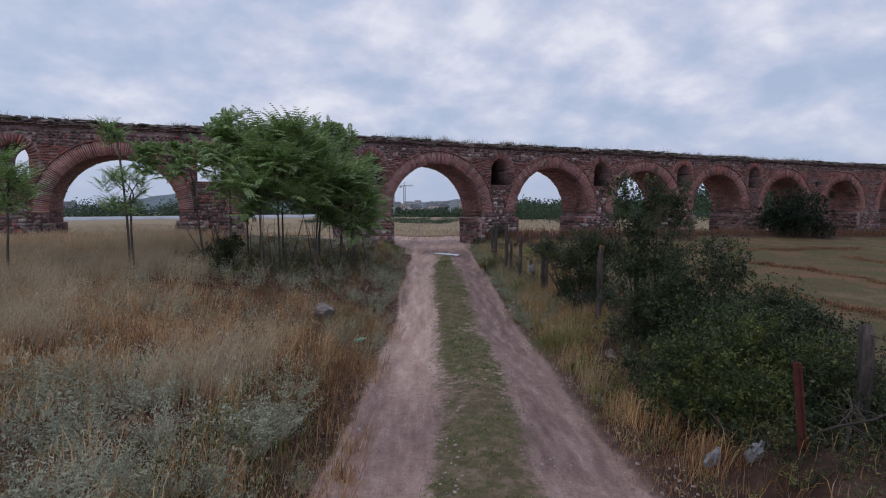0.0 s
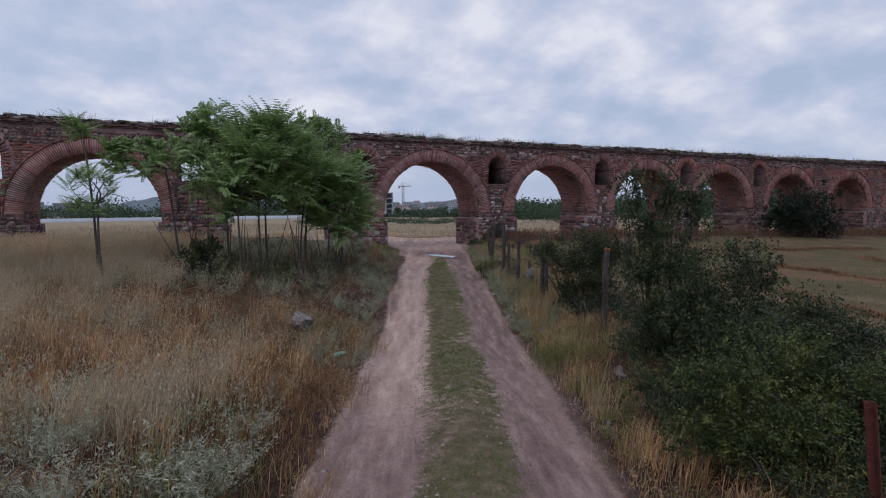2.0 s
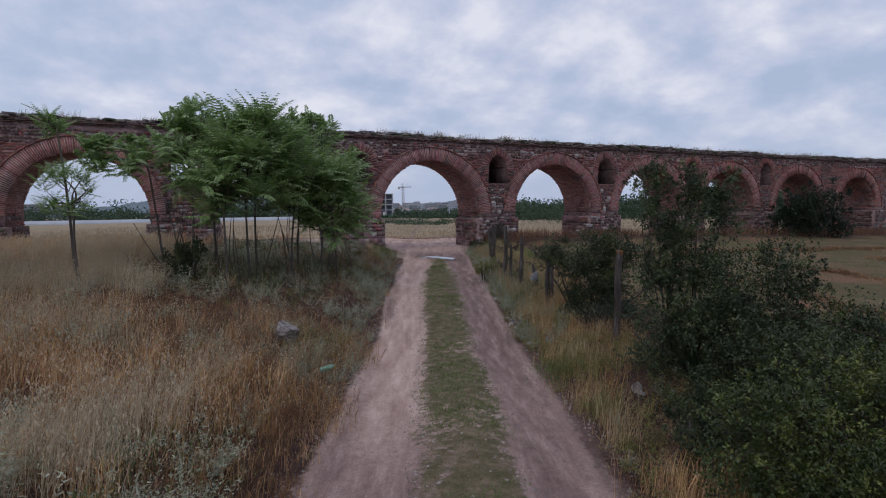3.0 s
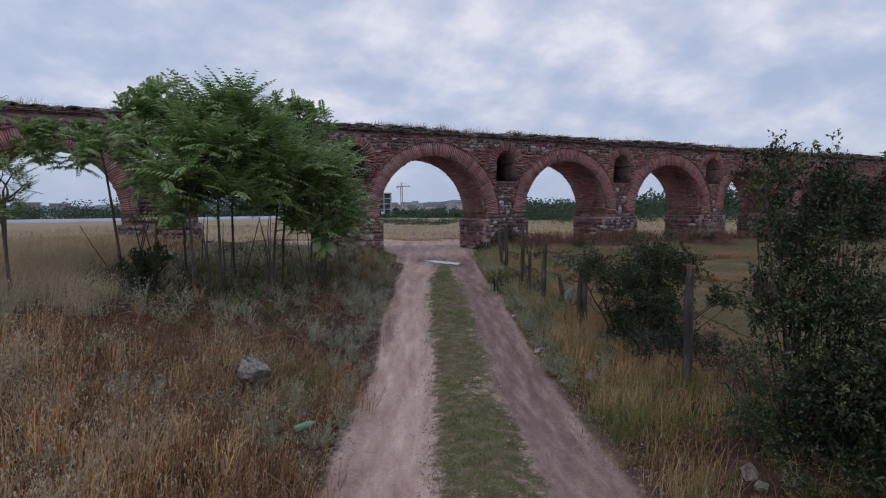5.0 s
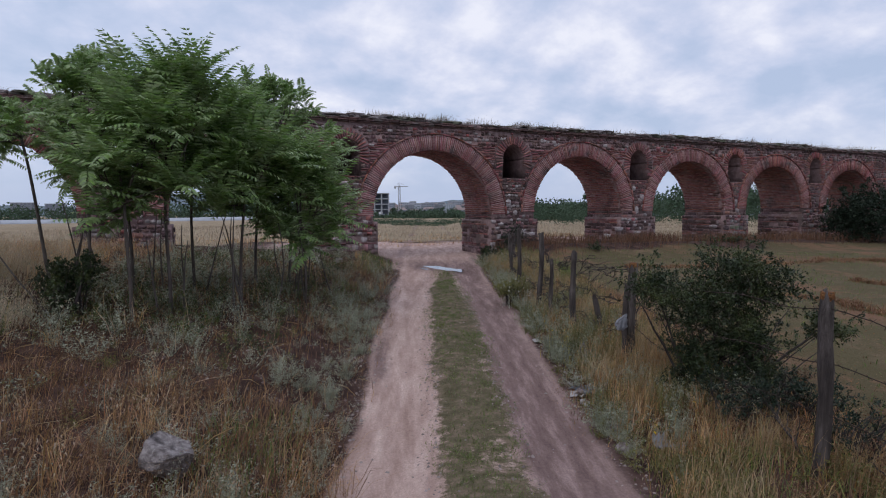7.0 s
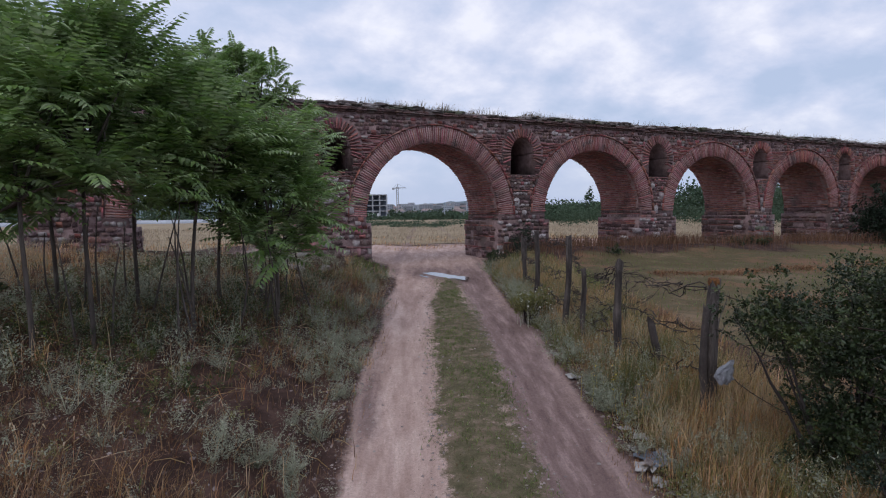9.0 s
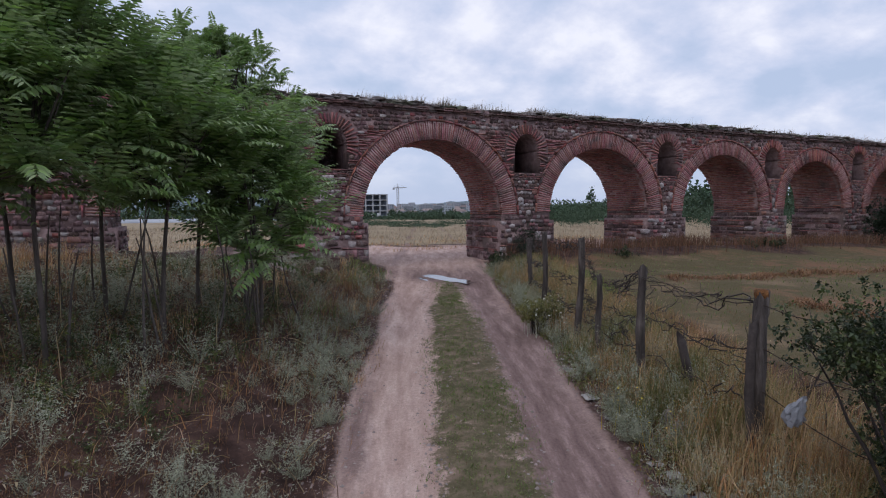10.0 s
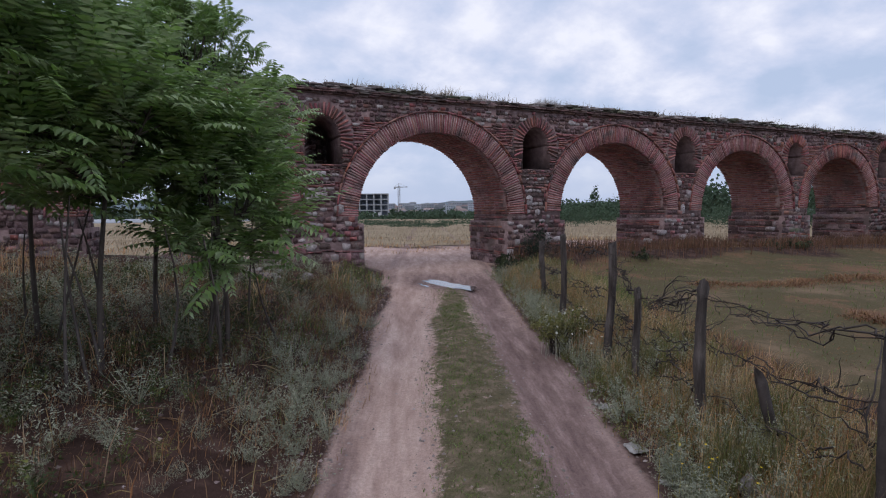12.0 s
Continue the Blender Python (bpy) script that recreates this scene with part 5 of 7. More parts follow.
    for i, (a, b, k) in enumerate(spots):
        u, s = road_uv(a, b)
        me = bushy[r.randint(4)] if s < -3.8 and -4.2 < u < 0 else feathery[r.randint(7)] if abs(u) < 4.5 else kinds[r.randint(7)]
        q = (0.2 + 0.42 * r.rand() ** 1.4) * k
        m = Matrix.Translation((a, b, float(ground_z(a, b)) - 0.02)) @ Matrix.Rotation(r.uniform(0, 6.28), 4, "Z") @ Matrix.Diagonal((q * r.uniform(0.9, 1.3), q * r.uniform(0.9, 1.3), q, 1))
        if i < 290:
            ob = new("wormwood", me)
            ob.matrix_basis = m
            tagged(ob, "grey-green wormwood plant in the dry field", "wild plant", "wormwood plants in the field")
        else:
            v, t = mesh_arrays(me)
            mm = np.array(m)
            joined.add(v @ mm[:3, :3].T + mm[:3, 3], t[r.rand(len(t)) < 0.5])
    tagged(new("wormwood_stand", joined.mesh("wormwood_stand", M["sage"])), "grey-green wormwood plants scattered over the field", "wild plants", kind="stuff")


def pinnate(r, s, p, d, ln, droop, pairs=15):
    """A feather-shaped leaf from p along d, arching down, with paired leaflets. Adds to the soup s."""
    f = np.linspace(0.0, 1.0, pairs + 1)
    side = np.cross(d, (0, 0, 1.0))
    nn = np.linalg.norm(side)
    side = side / nn if nn > 1e-3 else np.array((1.0, 0, 0))
    pts = p + d * (f * ln)[:, None] + np.array((0.07, -0.02, 0)) * (f ** 2 * ln)[:, None]
    pts[:, 2] -= droop * ln * f ** 2
    tan = unit(np.gradient(pts, axis=0))
    wr = 0.006
    s.add([pts[0] - side * wr, pts[0] + side * wr, pts[-1]], [(0, 1, 2)])
    base = np.repeat(pts[1:], 2, 0)
    tt = np.repeat(tan[1:], 2, 0)
    sg = np.tile([1.0, -1.0], pairs)[:, None]
    dd = unit(side[None] * sg * 0.85 + tt * 0.45 + np.array((0.05, 0, -0.6)) + r.normal(0, 0.09, base.shape))
    size = np.repeat(np.sin(np.pi * (0.2 + 0.68 * f[1:])) ** 0.6, 2) * ln * 0.225 * r.uniform(0.9, 1.1, 2 * pairs)
    upv = np.cross(np.cross(tt, np.array((0, 0, 1.0))), tt)
    v, t = leaf_shape(base, dd, unit(upv + 1e-6), size, size * 0.36, 0.34)
    s.add(v, t)


def leaf_mesh(seed):
    """One feather-shaped leaf of unit length along +x, arching down."""
    r = np.random.RandomState(seed)
    s = Soup()
    pinnate(r, s, np.zeros(3), np.array((1.0, 0.0, 0.02)), 1.0, r.uniform(0.25, 0.7), 12)
    return s.mesh("leaf", M["ailanthus"])


LEAVES = [leaf_mesh(800 + k) for k in range(7)]


def ailanthus(base, height, tufts, spread_r, crown_from, label, seed, lean=(0.0, 0.0), leaf_len=0.64, group="trees of heaven", single=False):
    """A slender young tree: forked stems, each shoot ending in a tuft of feather-shaped leaves."""
    r = np.random.RandomState(seed)
    x, y = base
    gz = float(ground_z(x, y)) - 0.05
    ob = thing("tree_of_heaven", label, "tree", (x, y, gz), group)
    wood, crown, leaves = Soup(), Soup(), []
    fork = np.array((lean[0] * 0.4, lean[1] * 0.4, height * crown_from))
    k = np.linspace(0, 1, 6)
    bend = np.stack([0.06 * np.sin(k * 3 + seed), 0.06 * np.cos(k * 2.4 + seed) - 0.06, 0 * k], -1)
    tube(wood, fork[None] * k[:, None] + bend * k[:, None], 0.031 - 0.011 * k, 7)
    start = fork + bend[-1]
    tips = []
    for i in range(tufts):
        a = r.uniform(0, 2 * np.pi)
        hh = r.rand()
        env = math.sin(math.pi * (0.22 + 0.68 * hh)) * spread_r * (1 + 0.25 * math.sin(3 * a + seed) * math.sin(5 * hh + seed))
        q = env * math.sqrt(r.uniform(0.15, 1.0))
        tips.append(np.array((lean[0] + math.cos(a) * q, lean[1] + math.sin(a) * q, height * (crown_from + (1 - crown_from) * hh) - 0.15)))
    limbs = 7
    for i, tip in enumerate(tips):
        if i < limbs:
            m = (start + tip) / 2 + r.normal(0, 0.08, 3) + (0, 0, -0.1)
            f = np.linspace(0, 1, 6)[:, None]
            path = (1 - f) ** 2 * start + 2 * f * (1 - f) * m + f ** 2 * tip
            tube(wood, path, np.linspace(0.024, 0.008, 6), 5)
        else:
            near = min(tips[:limbs], key=lambda o: np.linalg.norm(o - tip))
            root = start + (near - start) * r.uniform(0.35, 0.8)
            f = np.linspace(0, 1, 4)[:, None]
            tube(wood, root * (1 - f) + tip * f + np.sin(f * np.pi) * r.normal(0, 0.05, 3), np.linspace(0.010, 0.004, 4), 4)
        nl = r.randint(9, 14)
        a0 = r.uniform(0, 6.28)
        for j in range(nl):
            a = a0 + j * 2.4
            el = r.uniform(-0.1, 2.3) + (0.9 * r.rand() if tip[2] > 0.78 * height else 0)
            d = unit(np.array((math.cos(a) + 0.15, math.sin(a) - 0.03, el)))
            a = math.atan2(d[1], d[0])
            if single:
                q = leaf_len * r.uniform(0.6, 1.1)
                leaves.append(Matrix.Translation(tip + (0, 0, -0.02 * j)) @ Matrix.Rotation(a, 4, "Z") @ Matrix.Rotation(-math.asin(d[2]), 4, "Y") @ Matrix.Diagonal((q, q, q, 1)))
                continue
            pinnate(r, crown, tip + (0, 0, -0.02 * j), d, leaf_len * (0.75 if tip[2] > 0.85 * height else 1.0) * r.uniform(0.55, 1.0), r.uniform(0.25, 0.75), 12)
    part("trunk", wood.mesh("trunk", M["bark"], True), None, ob, "thin grey forked trunk")
    if single:
        top = new("crown")
        top.parent = ob
        for m in leaves:
            lf = new("leaf", LEAVES[r.randint(7)])
            lf.parent, lf.matrix_basis = top, m
    else:
        part("crown", crown.mesh("crown", M["ailanthus"]), None, ob, "feather-leaved green crown")
    return ob


def build_trees():
    text = "slender young tree with feather-shaped green leaves"
    rows = [((0.2, 16.6), 3.4, 28, 1.15, 0.74, (-0.85, 0.0)), ((0.8, 15.9), 4.3, 34, 0.85, 0.50, (0.15, 0.2)), ((1.35, 16.9), 4.45, 38, 1.0, 0.52, (-0.1, 0.0)),
            ((2.0, 15.2), 3.95, 46, 1.05, 0.44, (0.1, -0.1)), ((2.35, 17.0), 4.3, 38, 1.05, 0.48, (0.1, 0.0)), ((3.1, 15.9), 3.7, 44, 1.0, 0.46, (0.15, 0.0)),
            ((3.5, 17.5), 4.5, 62, 1.1, 0.42, (0.1, 0.1)), ((4.2, 17.7), 4.55, 70, 1.1, 0.3, (0.05, 0.0)), ((4.3, 16.4), 2.9, 26, 0.8, 0.38, (0.0, 0.0)), ((1.5, 14.7), 3.3, 26, 0.9, 0.5, (0.1, 0.0))]
    for i, (b, h, n, sr, cf, ln) in enumerate(rows):
        ailanthus(b, h, n, sr, cf + 0.05, text + " in a thicket", 100 + i, ln, leaf_len=0.74 if i in (3, 5, 8, 9) else 0.61, single=i in (3, 5, 8, 9))
    ailanthus((-1.36, 15.2), 2.7, 15, 0.55, 0.66, "thin sapling with sparse feather-shaped leaves standing apart", 130, (-0.2, 0.0), leaf_len=0.38, single=True)
    ailanthus((-1.5, 15.6), 3.75, 5, 0.22, 0.9, "tall bare-stemmed sapling with one tuft of leaves", 133, (-0.3, 0.0), leaf_len=0.42, single=True)
    ailanthus((-3.7, 14.6), 2.8, 18, 0.7, 0.62, "thin sapling with feather-shaped leaves in the open grass", 131, leaf_len=0.55, single=True)
    # bare suckers under the thicket
    r = np.random.RandomState(55)
    for i in range(26):
        x, y = r.uniform(0.2, 5.2), r.uniform(15.0, 18.2)
        gz = float(ground_z(x, y))
        s = Soup()
        k = np.linspace(0, 1, 5)[:, None]
        top = np.array((r.normal(0, 0.22), r.normal(0, 0.15), r.uniform(1.0, 1.9)))
        tube(s, k * top + np.sin(k * np.pi) * r.normal(0, 0.05, 3), np.linspace(0.018, 0.007, 5), 5)
        ob = new("tree_sucker", s.mesh("tree_sucker", M["bark"], True))
        ob.location = (x, y, gz - 0.03)
        tagged(ob, "thin bare grey sucker stem in the thicket", "stem", "bare stems of the thicket")


def sprays(r, crown, wood, c, size, count, leaf, per=15):
    """Leafy shoots that fill an ellipsoid round c, most of them near its skin, pointing out and up."""
    o = unit(r.normal(0, 1, (count, 3)))
    dent = 1 + 0.2 * np.sin(o[:, 0] * 4.1 + c[0] * 9) * np.sin(o[:, 1] * 3.7 + c[2] * 7) + 0.14 * np.sin(o[:, 2] * 6.3 + c[1] * 8)
    p = c + o * np.array(size) * (r.uniform(0.12, 1.0, count) ** 0.45 * dent)[:, None]
    ln = np.minimum(np.mean(size) * r.uniform(0.28, 0.62, count), 0.34)
    d = unit(o + r.normal(0, 0.55, (count, 3)) + (0, 0, 0.45))
    bend = r.normal(0, 0.25, (count, 3)) * ln[:, None]
    for i in range(0, count, 10):
        k = np.linspace(0, 1, 3)[:, None]
        tube(wood, p[i] + (k - 0.35) * d[i] * ln[i] + bend[i] * k ** 2, (0.005, 0.0035, 0.0015), 3)
    g = r.uniform(-0.2, 1.0, (count, per, 1))
    q = (p[:, None] + d[:, None] * ln[:, None, None] * g + bend[:, None] * g ** 2 + r.normal(0, leaf * 0.35, (count, per, 3))).reshape(-1, 3)
    e = unit(np.repeat(d, per, 0) * 0.7 + r.normal(0, 0.8, (count * per, 3)))
    n = len(q)
    w = leaf * r.uniform(0.6, 1.35, n) * np.repeat(r.uniform(0.8, 1.2, count), per)
    ok = q[:, 2] > 0.02
    v, t = leaf_shape(q[ok], e[ok], unit(r.normal(0, 0.5, (ok.sum(), 3)) + (0, 0, 1.0)), w[ok], w[ok] * 0.56)
    crown.add(v, t)


def bush(base, lobes, material, label, seed, name="shrub", leaf=0.03, dense=1.0, twigs=6):
    """A shrub: crooked stems up to leafy lobes; a lobe is (across, away, height, half width, half depth, half height)."""
    r = np.random.RandomState(seed)
    x, y = base
    gz = float(ground_z(x, y)) - 0.04
    ob = thing(name, label, "shrub", (x, y, gz))
    wood, crown = Soup(), Soup()
    for across, away, z, rx, ry, rz in lobes:
        c = np.array((across * RN[0] + away * RD[0], across * RN[1] + away * RD[1], z - gz))
        for i in range(twigs):
            root = np.append(c[:2] * 0.25 + r.normal(0, 0.07, 2), 0.0)
            tip = c + unit(r.normal(0, 1, 3)) * (rx, ry, rz) * r.uniform(0.2, 0.9)
            mid = root * 0.45 + tip * 0.55 + r.normal(0, 0.08, 3) + (0, 0, 0.06)
            k = np.linspace(0, 1, 8)[:, None]
            tube(wood, (1 - k) ** 2 * root + 2 * k * (1 - k) * mid + k ** 2 * tip + r.normal(0, 0.008, (8, 3)), np.linspace(0.022 if i < 2 else 0.012, 0.003, 8), 4)
        area = (rx * ry + rx * rz + ry * rz) / 3
        # five or six clumps to a lobe, so that its skin is broken
        for i in range(6):
            o = unit(r.normal(0, 1, 3)) * r.uniform(0.25, 0.62) if i else np.zeros(3)
            f = r.uniform(0.42, 0.68)
            sprays(r, crown, wood, c + o * (rx, ry, rz), np.array((rx, ry, rz)) * f, max(4, int(dense * area * f * f * 0.85 / leaf ** 2)), leaf)
        # loose long shoots beyond the skin
        for i in range(7):
            o = unit(r.normal(0, 1, 3) + (0, 0, 0.5))
            sprays(r, crown, wood, c + o * (rx, ry, rz) * r.uniform(0.85, 1.12), np.array((0.07, 0.07, 0.1)), max(2, int(5 * dense)), leaf)
    tagged(part("woody_frame", wood.mesh("woody_frame", M["twig"], True), None, ob, "thin dark stems and shoots"), kind="stuff")
    part("foliage", crown.mesh("foliage", M[material]), None, ob)
    return ob


def mound(r, half, top, low, n):
    """Lobes of a low rounded shrub, its outline uneven."""
    out = []
    for i in range(n):
        a = i * math.tau / n + r.uniform(-0.5, 0.5)
        q = r.uniform(0.35, 0.65)
        k = r.uniform(0.40, 0.58)
        h = (top - low) * r.uniform(0.26, 0.42)
        out.append((math.cos(a) * q * half, math.sin(a) * q * half, r.uniform(low + h * 0.9, top - h), half * k, half * k, h))
    return out


def build_shrubs():
    r = np.random.RandomState(200)
    bush((6.1, 6.3), [(-0.36, 0.0, 2.45, 0.22, 0.25, 0.48), (-0.05, 0.1, 2.0, 0.32, 0.36, 0.42), (0.15, 0.0, 2.45, 0.18, 0.2, 0.45), (0.5, 0.1, 2.35, 0.24, 0.28, 0.55), (-0.22, 0.0, 1.55, 0.34, 0.4, 0.34),
                      (0.35, 0.0, 1.6, 0.46, 0.45, 0.42), (0.0, -0.2, 0.95, 0.55, 0.55, 0.42), (0.6, -0.2, 0.95, 0.5, 0.5, 0.45), (-0.1, 0.0, 0.5, 0.5, 0.5, 0.3), (0.2, -0.5, 0.6, 0.6, 0.5, 0.4)], "shrub_tall", "tall loose green shrub beside the track fence", 203, leaf=0.031, dense=1.3, twigs=4)
    bush((6.2, 5.45), [(-0.3, 0.0, 1.3, 0.38, 0.4, 0.36), (0.35, 0.1, 1.5, 0.5, 0.5, 0.42), (0.0, -0.1, 0.8, 0.55, 0.55, 0.42), (0.55, -0.3, 0.95, 0.5, 0.5, 0.4)], "shrub", "spreading dark green shrub beside the track fence", 216, leaf=0.03)
    bush((4.9, 3.75), [(-0.35, 0.2, 0.85, 0.48, 0.5, 0.34), (0.25, 0.3, 1.0, 0.5, 0.5, 0.36), (0.0, -0.35, 0.62, 0.5, 0.5, 0.3), (0.6, -0.1, 0.85, 0.5, 0.5, 0.38), (-0.55, -0.1, 0.5, 0.35, 0.4, 0.28)], "shrub_bright", "bright green shrub beside the wire fence", 201, leaf=0.027, dense=1.0)
    bush((6.4, 4.4), mound(r, 1.15, 1.4, 0.25, 5), "shrub", "dark green shrub behind the wire fence", 202, leaf=0.032, dense=0.7)
    bush((7.6, 5.4), mound(r, 0.95, 1.25, 0.2, 4), "shrub_bright", "spreading green shrub at the meadow edge", 213, leaf=0.034, dense=0.7)
    bush((6.9, 6.0), mound(r, 0.75, 1.4, 0.2, 4), "shrub", "dense dark green shrub behind the fence", 212, leaf=0.034, dense=0.7)
    bush((5.75, 3.0), mound(r, 0.75, 1.1, 0.15, 4), "shrub", "dark green shrub round a fence post", 214, leaf=0.03, dense=0.7)
    bush((5.1, 3.1), mound(r, 0.5, 0.85, 0.1, 3), "shrub", "low dark green shrub at the wire fence", 217, leaf=0.028)
    bush((5.6, 5.0), mound(r, 0.65, 1.0, 0.1, 4), "shrub", "low dark green shrub under the taller ones", 219, leaf=0.03, dense=0.7)
    bush((4.75, 4.8), mound(r, 0.5, 0.72, 0.1, 3), "shrub", "low dark green shrub on the track bank", 215, leaf=0.028, dense=0.7)
    bush((4.45, 3.4), mound(r, 0.42, 0.55, 0.08, 3), "shrub", "low dark green shrub under the bright one", 226, leaf=0.028)
    bush((4.9, 2.75), mound(r, 0.42, 0.6, 0.08, 3), "shrub", "low dark green shrub round the steel post", 227, leaf=0.028)
    bush((4.55, 2.7), mound(r, 0.42, 0.45, 0.05, 3), "shrub", "low dark green shrub on the track bank", 230, leaf=0.028)
    bush((5.05, 2.35), mound(r, 0.5, 0.55, 0.05, 3), "shrub", "low dark green shrub at the foot of the fence", 231, leaf=0.028)
    bush((5.65, 2.4), mound(r, 0.5, 0.8, 0.1, 3), "shrub", "dark green shrub behind the fence", 232, leaf=0.03, dense=0.7)
    bush((4.75, 2.0), mound(r, 0.4, 0.5, 0.1, 3), "evergreen", "dark tangle of dead twigs at the fence", 233, leaf=0.025, dense=0.25, twigs=12)
    bush((5.2, 2.0), mound(r, 0.4, 0.8, 0.1, 3), "shrub_bright", "small yellow-green shrub at the foot of a fence post", 205, leaf=0.028)
    bush((7.65, 9.9), [(-0.72, 0.0, 1.48, 0.36, 0.42, 0.34), (0.3, 0.1, 1.62, 0.55, 0.55, 0.38), (-0.12, 0.1, 1.28, 0.5, 0.5, 0.36), (0.72, 0.1, 1.36, 0.4, 0.45, 0.36),
                       (0.35, 0.0, 0.85, 0.55, 0.5, 0.36), (-0.3, -0.1, 0.75, 0.28, 0.35, 0.25), (0.3, -0.1, 0.5, 0.55, 0.45, 0.25), (-0.25, 0.0, 0.42, 0.3, 0.3, 0.2), (1.35, 0.0, 1.0, 0.36, 0.3, 0.17)], "shrub", "broad green shrub leaning over the fence", 204, leaf=0.029, dense=1.35, twigs=4)
    bush((6.95, 7.45), mound(r, 0.5, 0.85, 0.2, 3), "rust_weed", "tangle of dead dark twigs at the fence", 218, leaf=0.02, dense=0.12, twigs=14)
    bush((7.35, 8.2), mound(r, 0.5, 0.75, 0.25, 3), "evergreen", "dark tangle of dead twigs below the wire fence", 224, leaf=0.025, dense=0.14, twigs=16)
    bush((7.75, 8.9), mound(r, 0.55, 0.8, 0.25, 3), "evergreen", "dark tangle of dead twigs below the wire fence", 225, leaf=0.025, dense=0.2, twigs=16)
    # two dark mounds added to deepen the shadow at the broad shrub's foot
    bush((7.15, 9.2), mound(r, 0.45, 0.7, 0.25, 3), "evergreen", "low undergrowth added dark for the shadow at the foot of a shrub", 228, leaf=0.028, dense=0.4, twigs=8)
    bush((7.55, 9.15), mound(r, 0.45, 0.75, 0.25, 3), "evergreen", "low undergrowth added dark for the shadow at the foot of a shrub", 229, leaf=0.028, dense=0.4, twigs=8)
    bush((5.2, 4.9), mound(r, 0.45, 0.7, 0.15, 3), "evergreen", "dark tangle of half-dead twigs at the fence", 220, leaf=0.03, dense=0.1, twigs=14)
    bush((0.7, 15.2), mound(r, 0.48, 1.8, 0.95, 4), "shrub", "small dark green bush under the trees", 206, leaf=0.045)
    bush((32.1, 21.8), [(-0.9, 0, 2.2, 1.0, 1.2, 1.2), (0.7, 0, 2.4, 1.3, 1.3, 1.35), (-0.1, 0.2, 1.3, 1.7, 1.5, 0.9), (1.5, 0, 1.4, 0.9, 1.0, 0.8), (-1.5, 0, 1.5, 0.7, 0.8, 0.7)], "evergreen", "large dark evergreen bush before the aqueduct", 207, leaf=0.10, dense=1.2)
    bush((12.75, 22.9), mound(r, 0.5, 1.5, 0.6, 3), "evergreen", "dark twiggy shrub against a pier of the aqueduct", 222, leaf=0.04, dense=0.12, twigs=16)
    bush((13.1, 23.1), mound(r, 0.5, 2.0, 0.7, 4), "evergreen", "dark leafless shrub against a pier of the aqueduct", 208, leaf=0.04, dense=0.14, twigs=18)
    bush((11.9, 23.0), mound(r, 0.5, 1.15, 0.55, 3), "shrub", "low weedy shrub at the foot of a pier", 209, leaf=0.045)
    bush((8.62, 15.85), mound(r, 0.4, 0.95, 0.35, 3), "weed", "low flowering weed clump on the track bank", 210, leaf=0.03)
    bush((22.5, 22.2), mound(r, 0.85, 1.2, 0.3, 3), "shrub", "low green bush in the meadow before the aqueduct", 211, leaf=0.06)
    bush((15.6, 21.6), mound(r, 0.6, 1.2, 0.45, 3), "shrub", "low green bush at the meadow edge", 223, leaf=0.05)


def flower_patch(spots, material, label, seed, size, flat=False):
    """Small open flower heads on thin stalks, in patches."""
    r = np.random.RandomState(seed)
    s = Soup()
    for x, y, rad, n, lo, hi in spots:
        for _ in range(n):
            a, q = r.uniform(0, math.tau), rad * math.sqrt(r.rand())
            px, py = x + q * math.cos(a), y + q * math.sin(a)
            z = float(ground_z(px, py))
            top = np.array((px + r.normal(0, 0.03), py + r.normal(0, 0.03), z + r.uniform(lo, hi)))
            k = 7
            ang = np.arange(k) * math.tau / k + r.uniform(0, 1)
            w = size * r.uniform(0.7, 1.3)
            tilt = r.normal(0, 0.35, 2)
            rim = top + np.stack([np.cos(ang) * w, np.sin(ang) * w, (np.cos(ang) * tilt[0] + np.sin(ang) * tilt[1]) * w + 0.25 * w], -1)
            s.add(np.concatenate([[top], rim]), [(0, i + 1, (i + 1) % k + 1) for i in range(k)])
            s.add([(px - 0.003, py, z), (px + 0.003, py, z), top], [(0, 1, 2)])
    stuff("flower_heads", np.concatenate(s.v), np.concatenate(s.t), M[material], label, "flowers")


def build_flowers():
    flower_patch([(8.66, 15.8, 0.36, 60, 0.35, 0.6), (8.75, 15.0, 0.25, 8, 0.3, 0.45)], "white_petal", "small white flower heads on the track bank", 61, 0.014)
    flower_patch([(7.25, 12.35, 0.22, 14, 0.22, 0.4), (7.4, 12.0, 0.25, 8, 0.2, 0.36), (6.6, 9.3, 0.4, 8, 0.2, 0.4), (8.0, 13.6, 0.3, 6, 0.2, 0.4)], "yellow_petal", "small yellow flower heads on the track bank", 62, 0.010)


build_flowers()
build_grass()
build_wormwood()
build_trees()
build_shrubs()


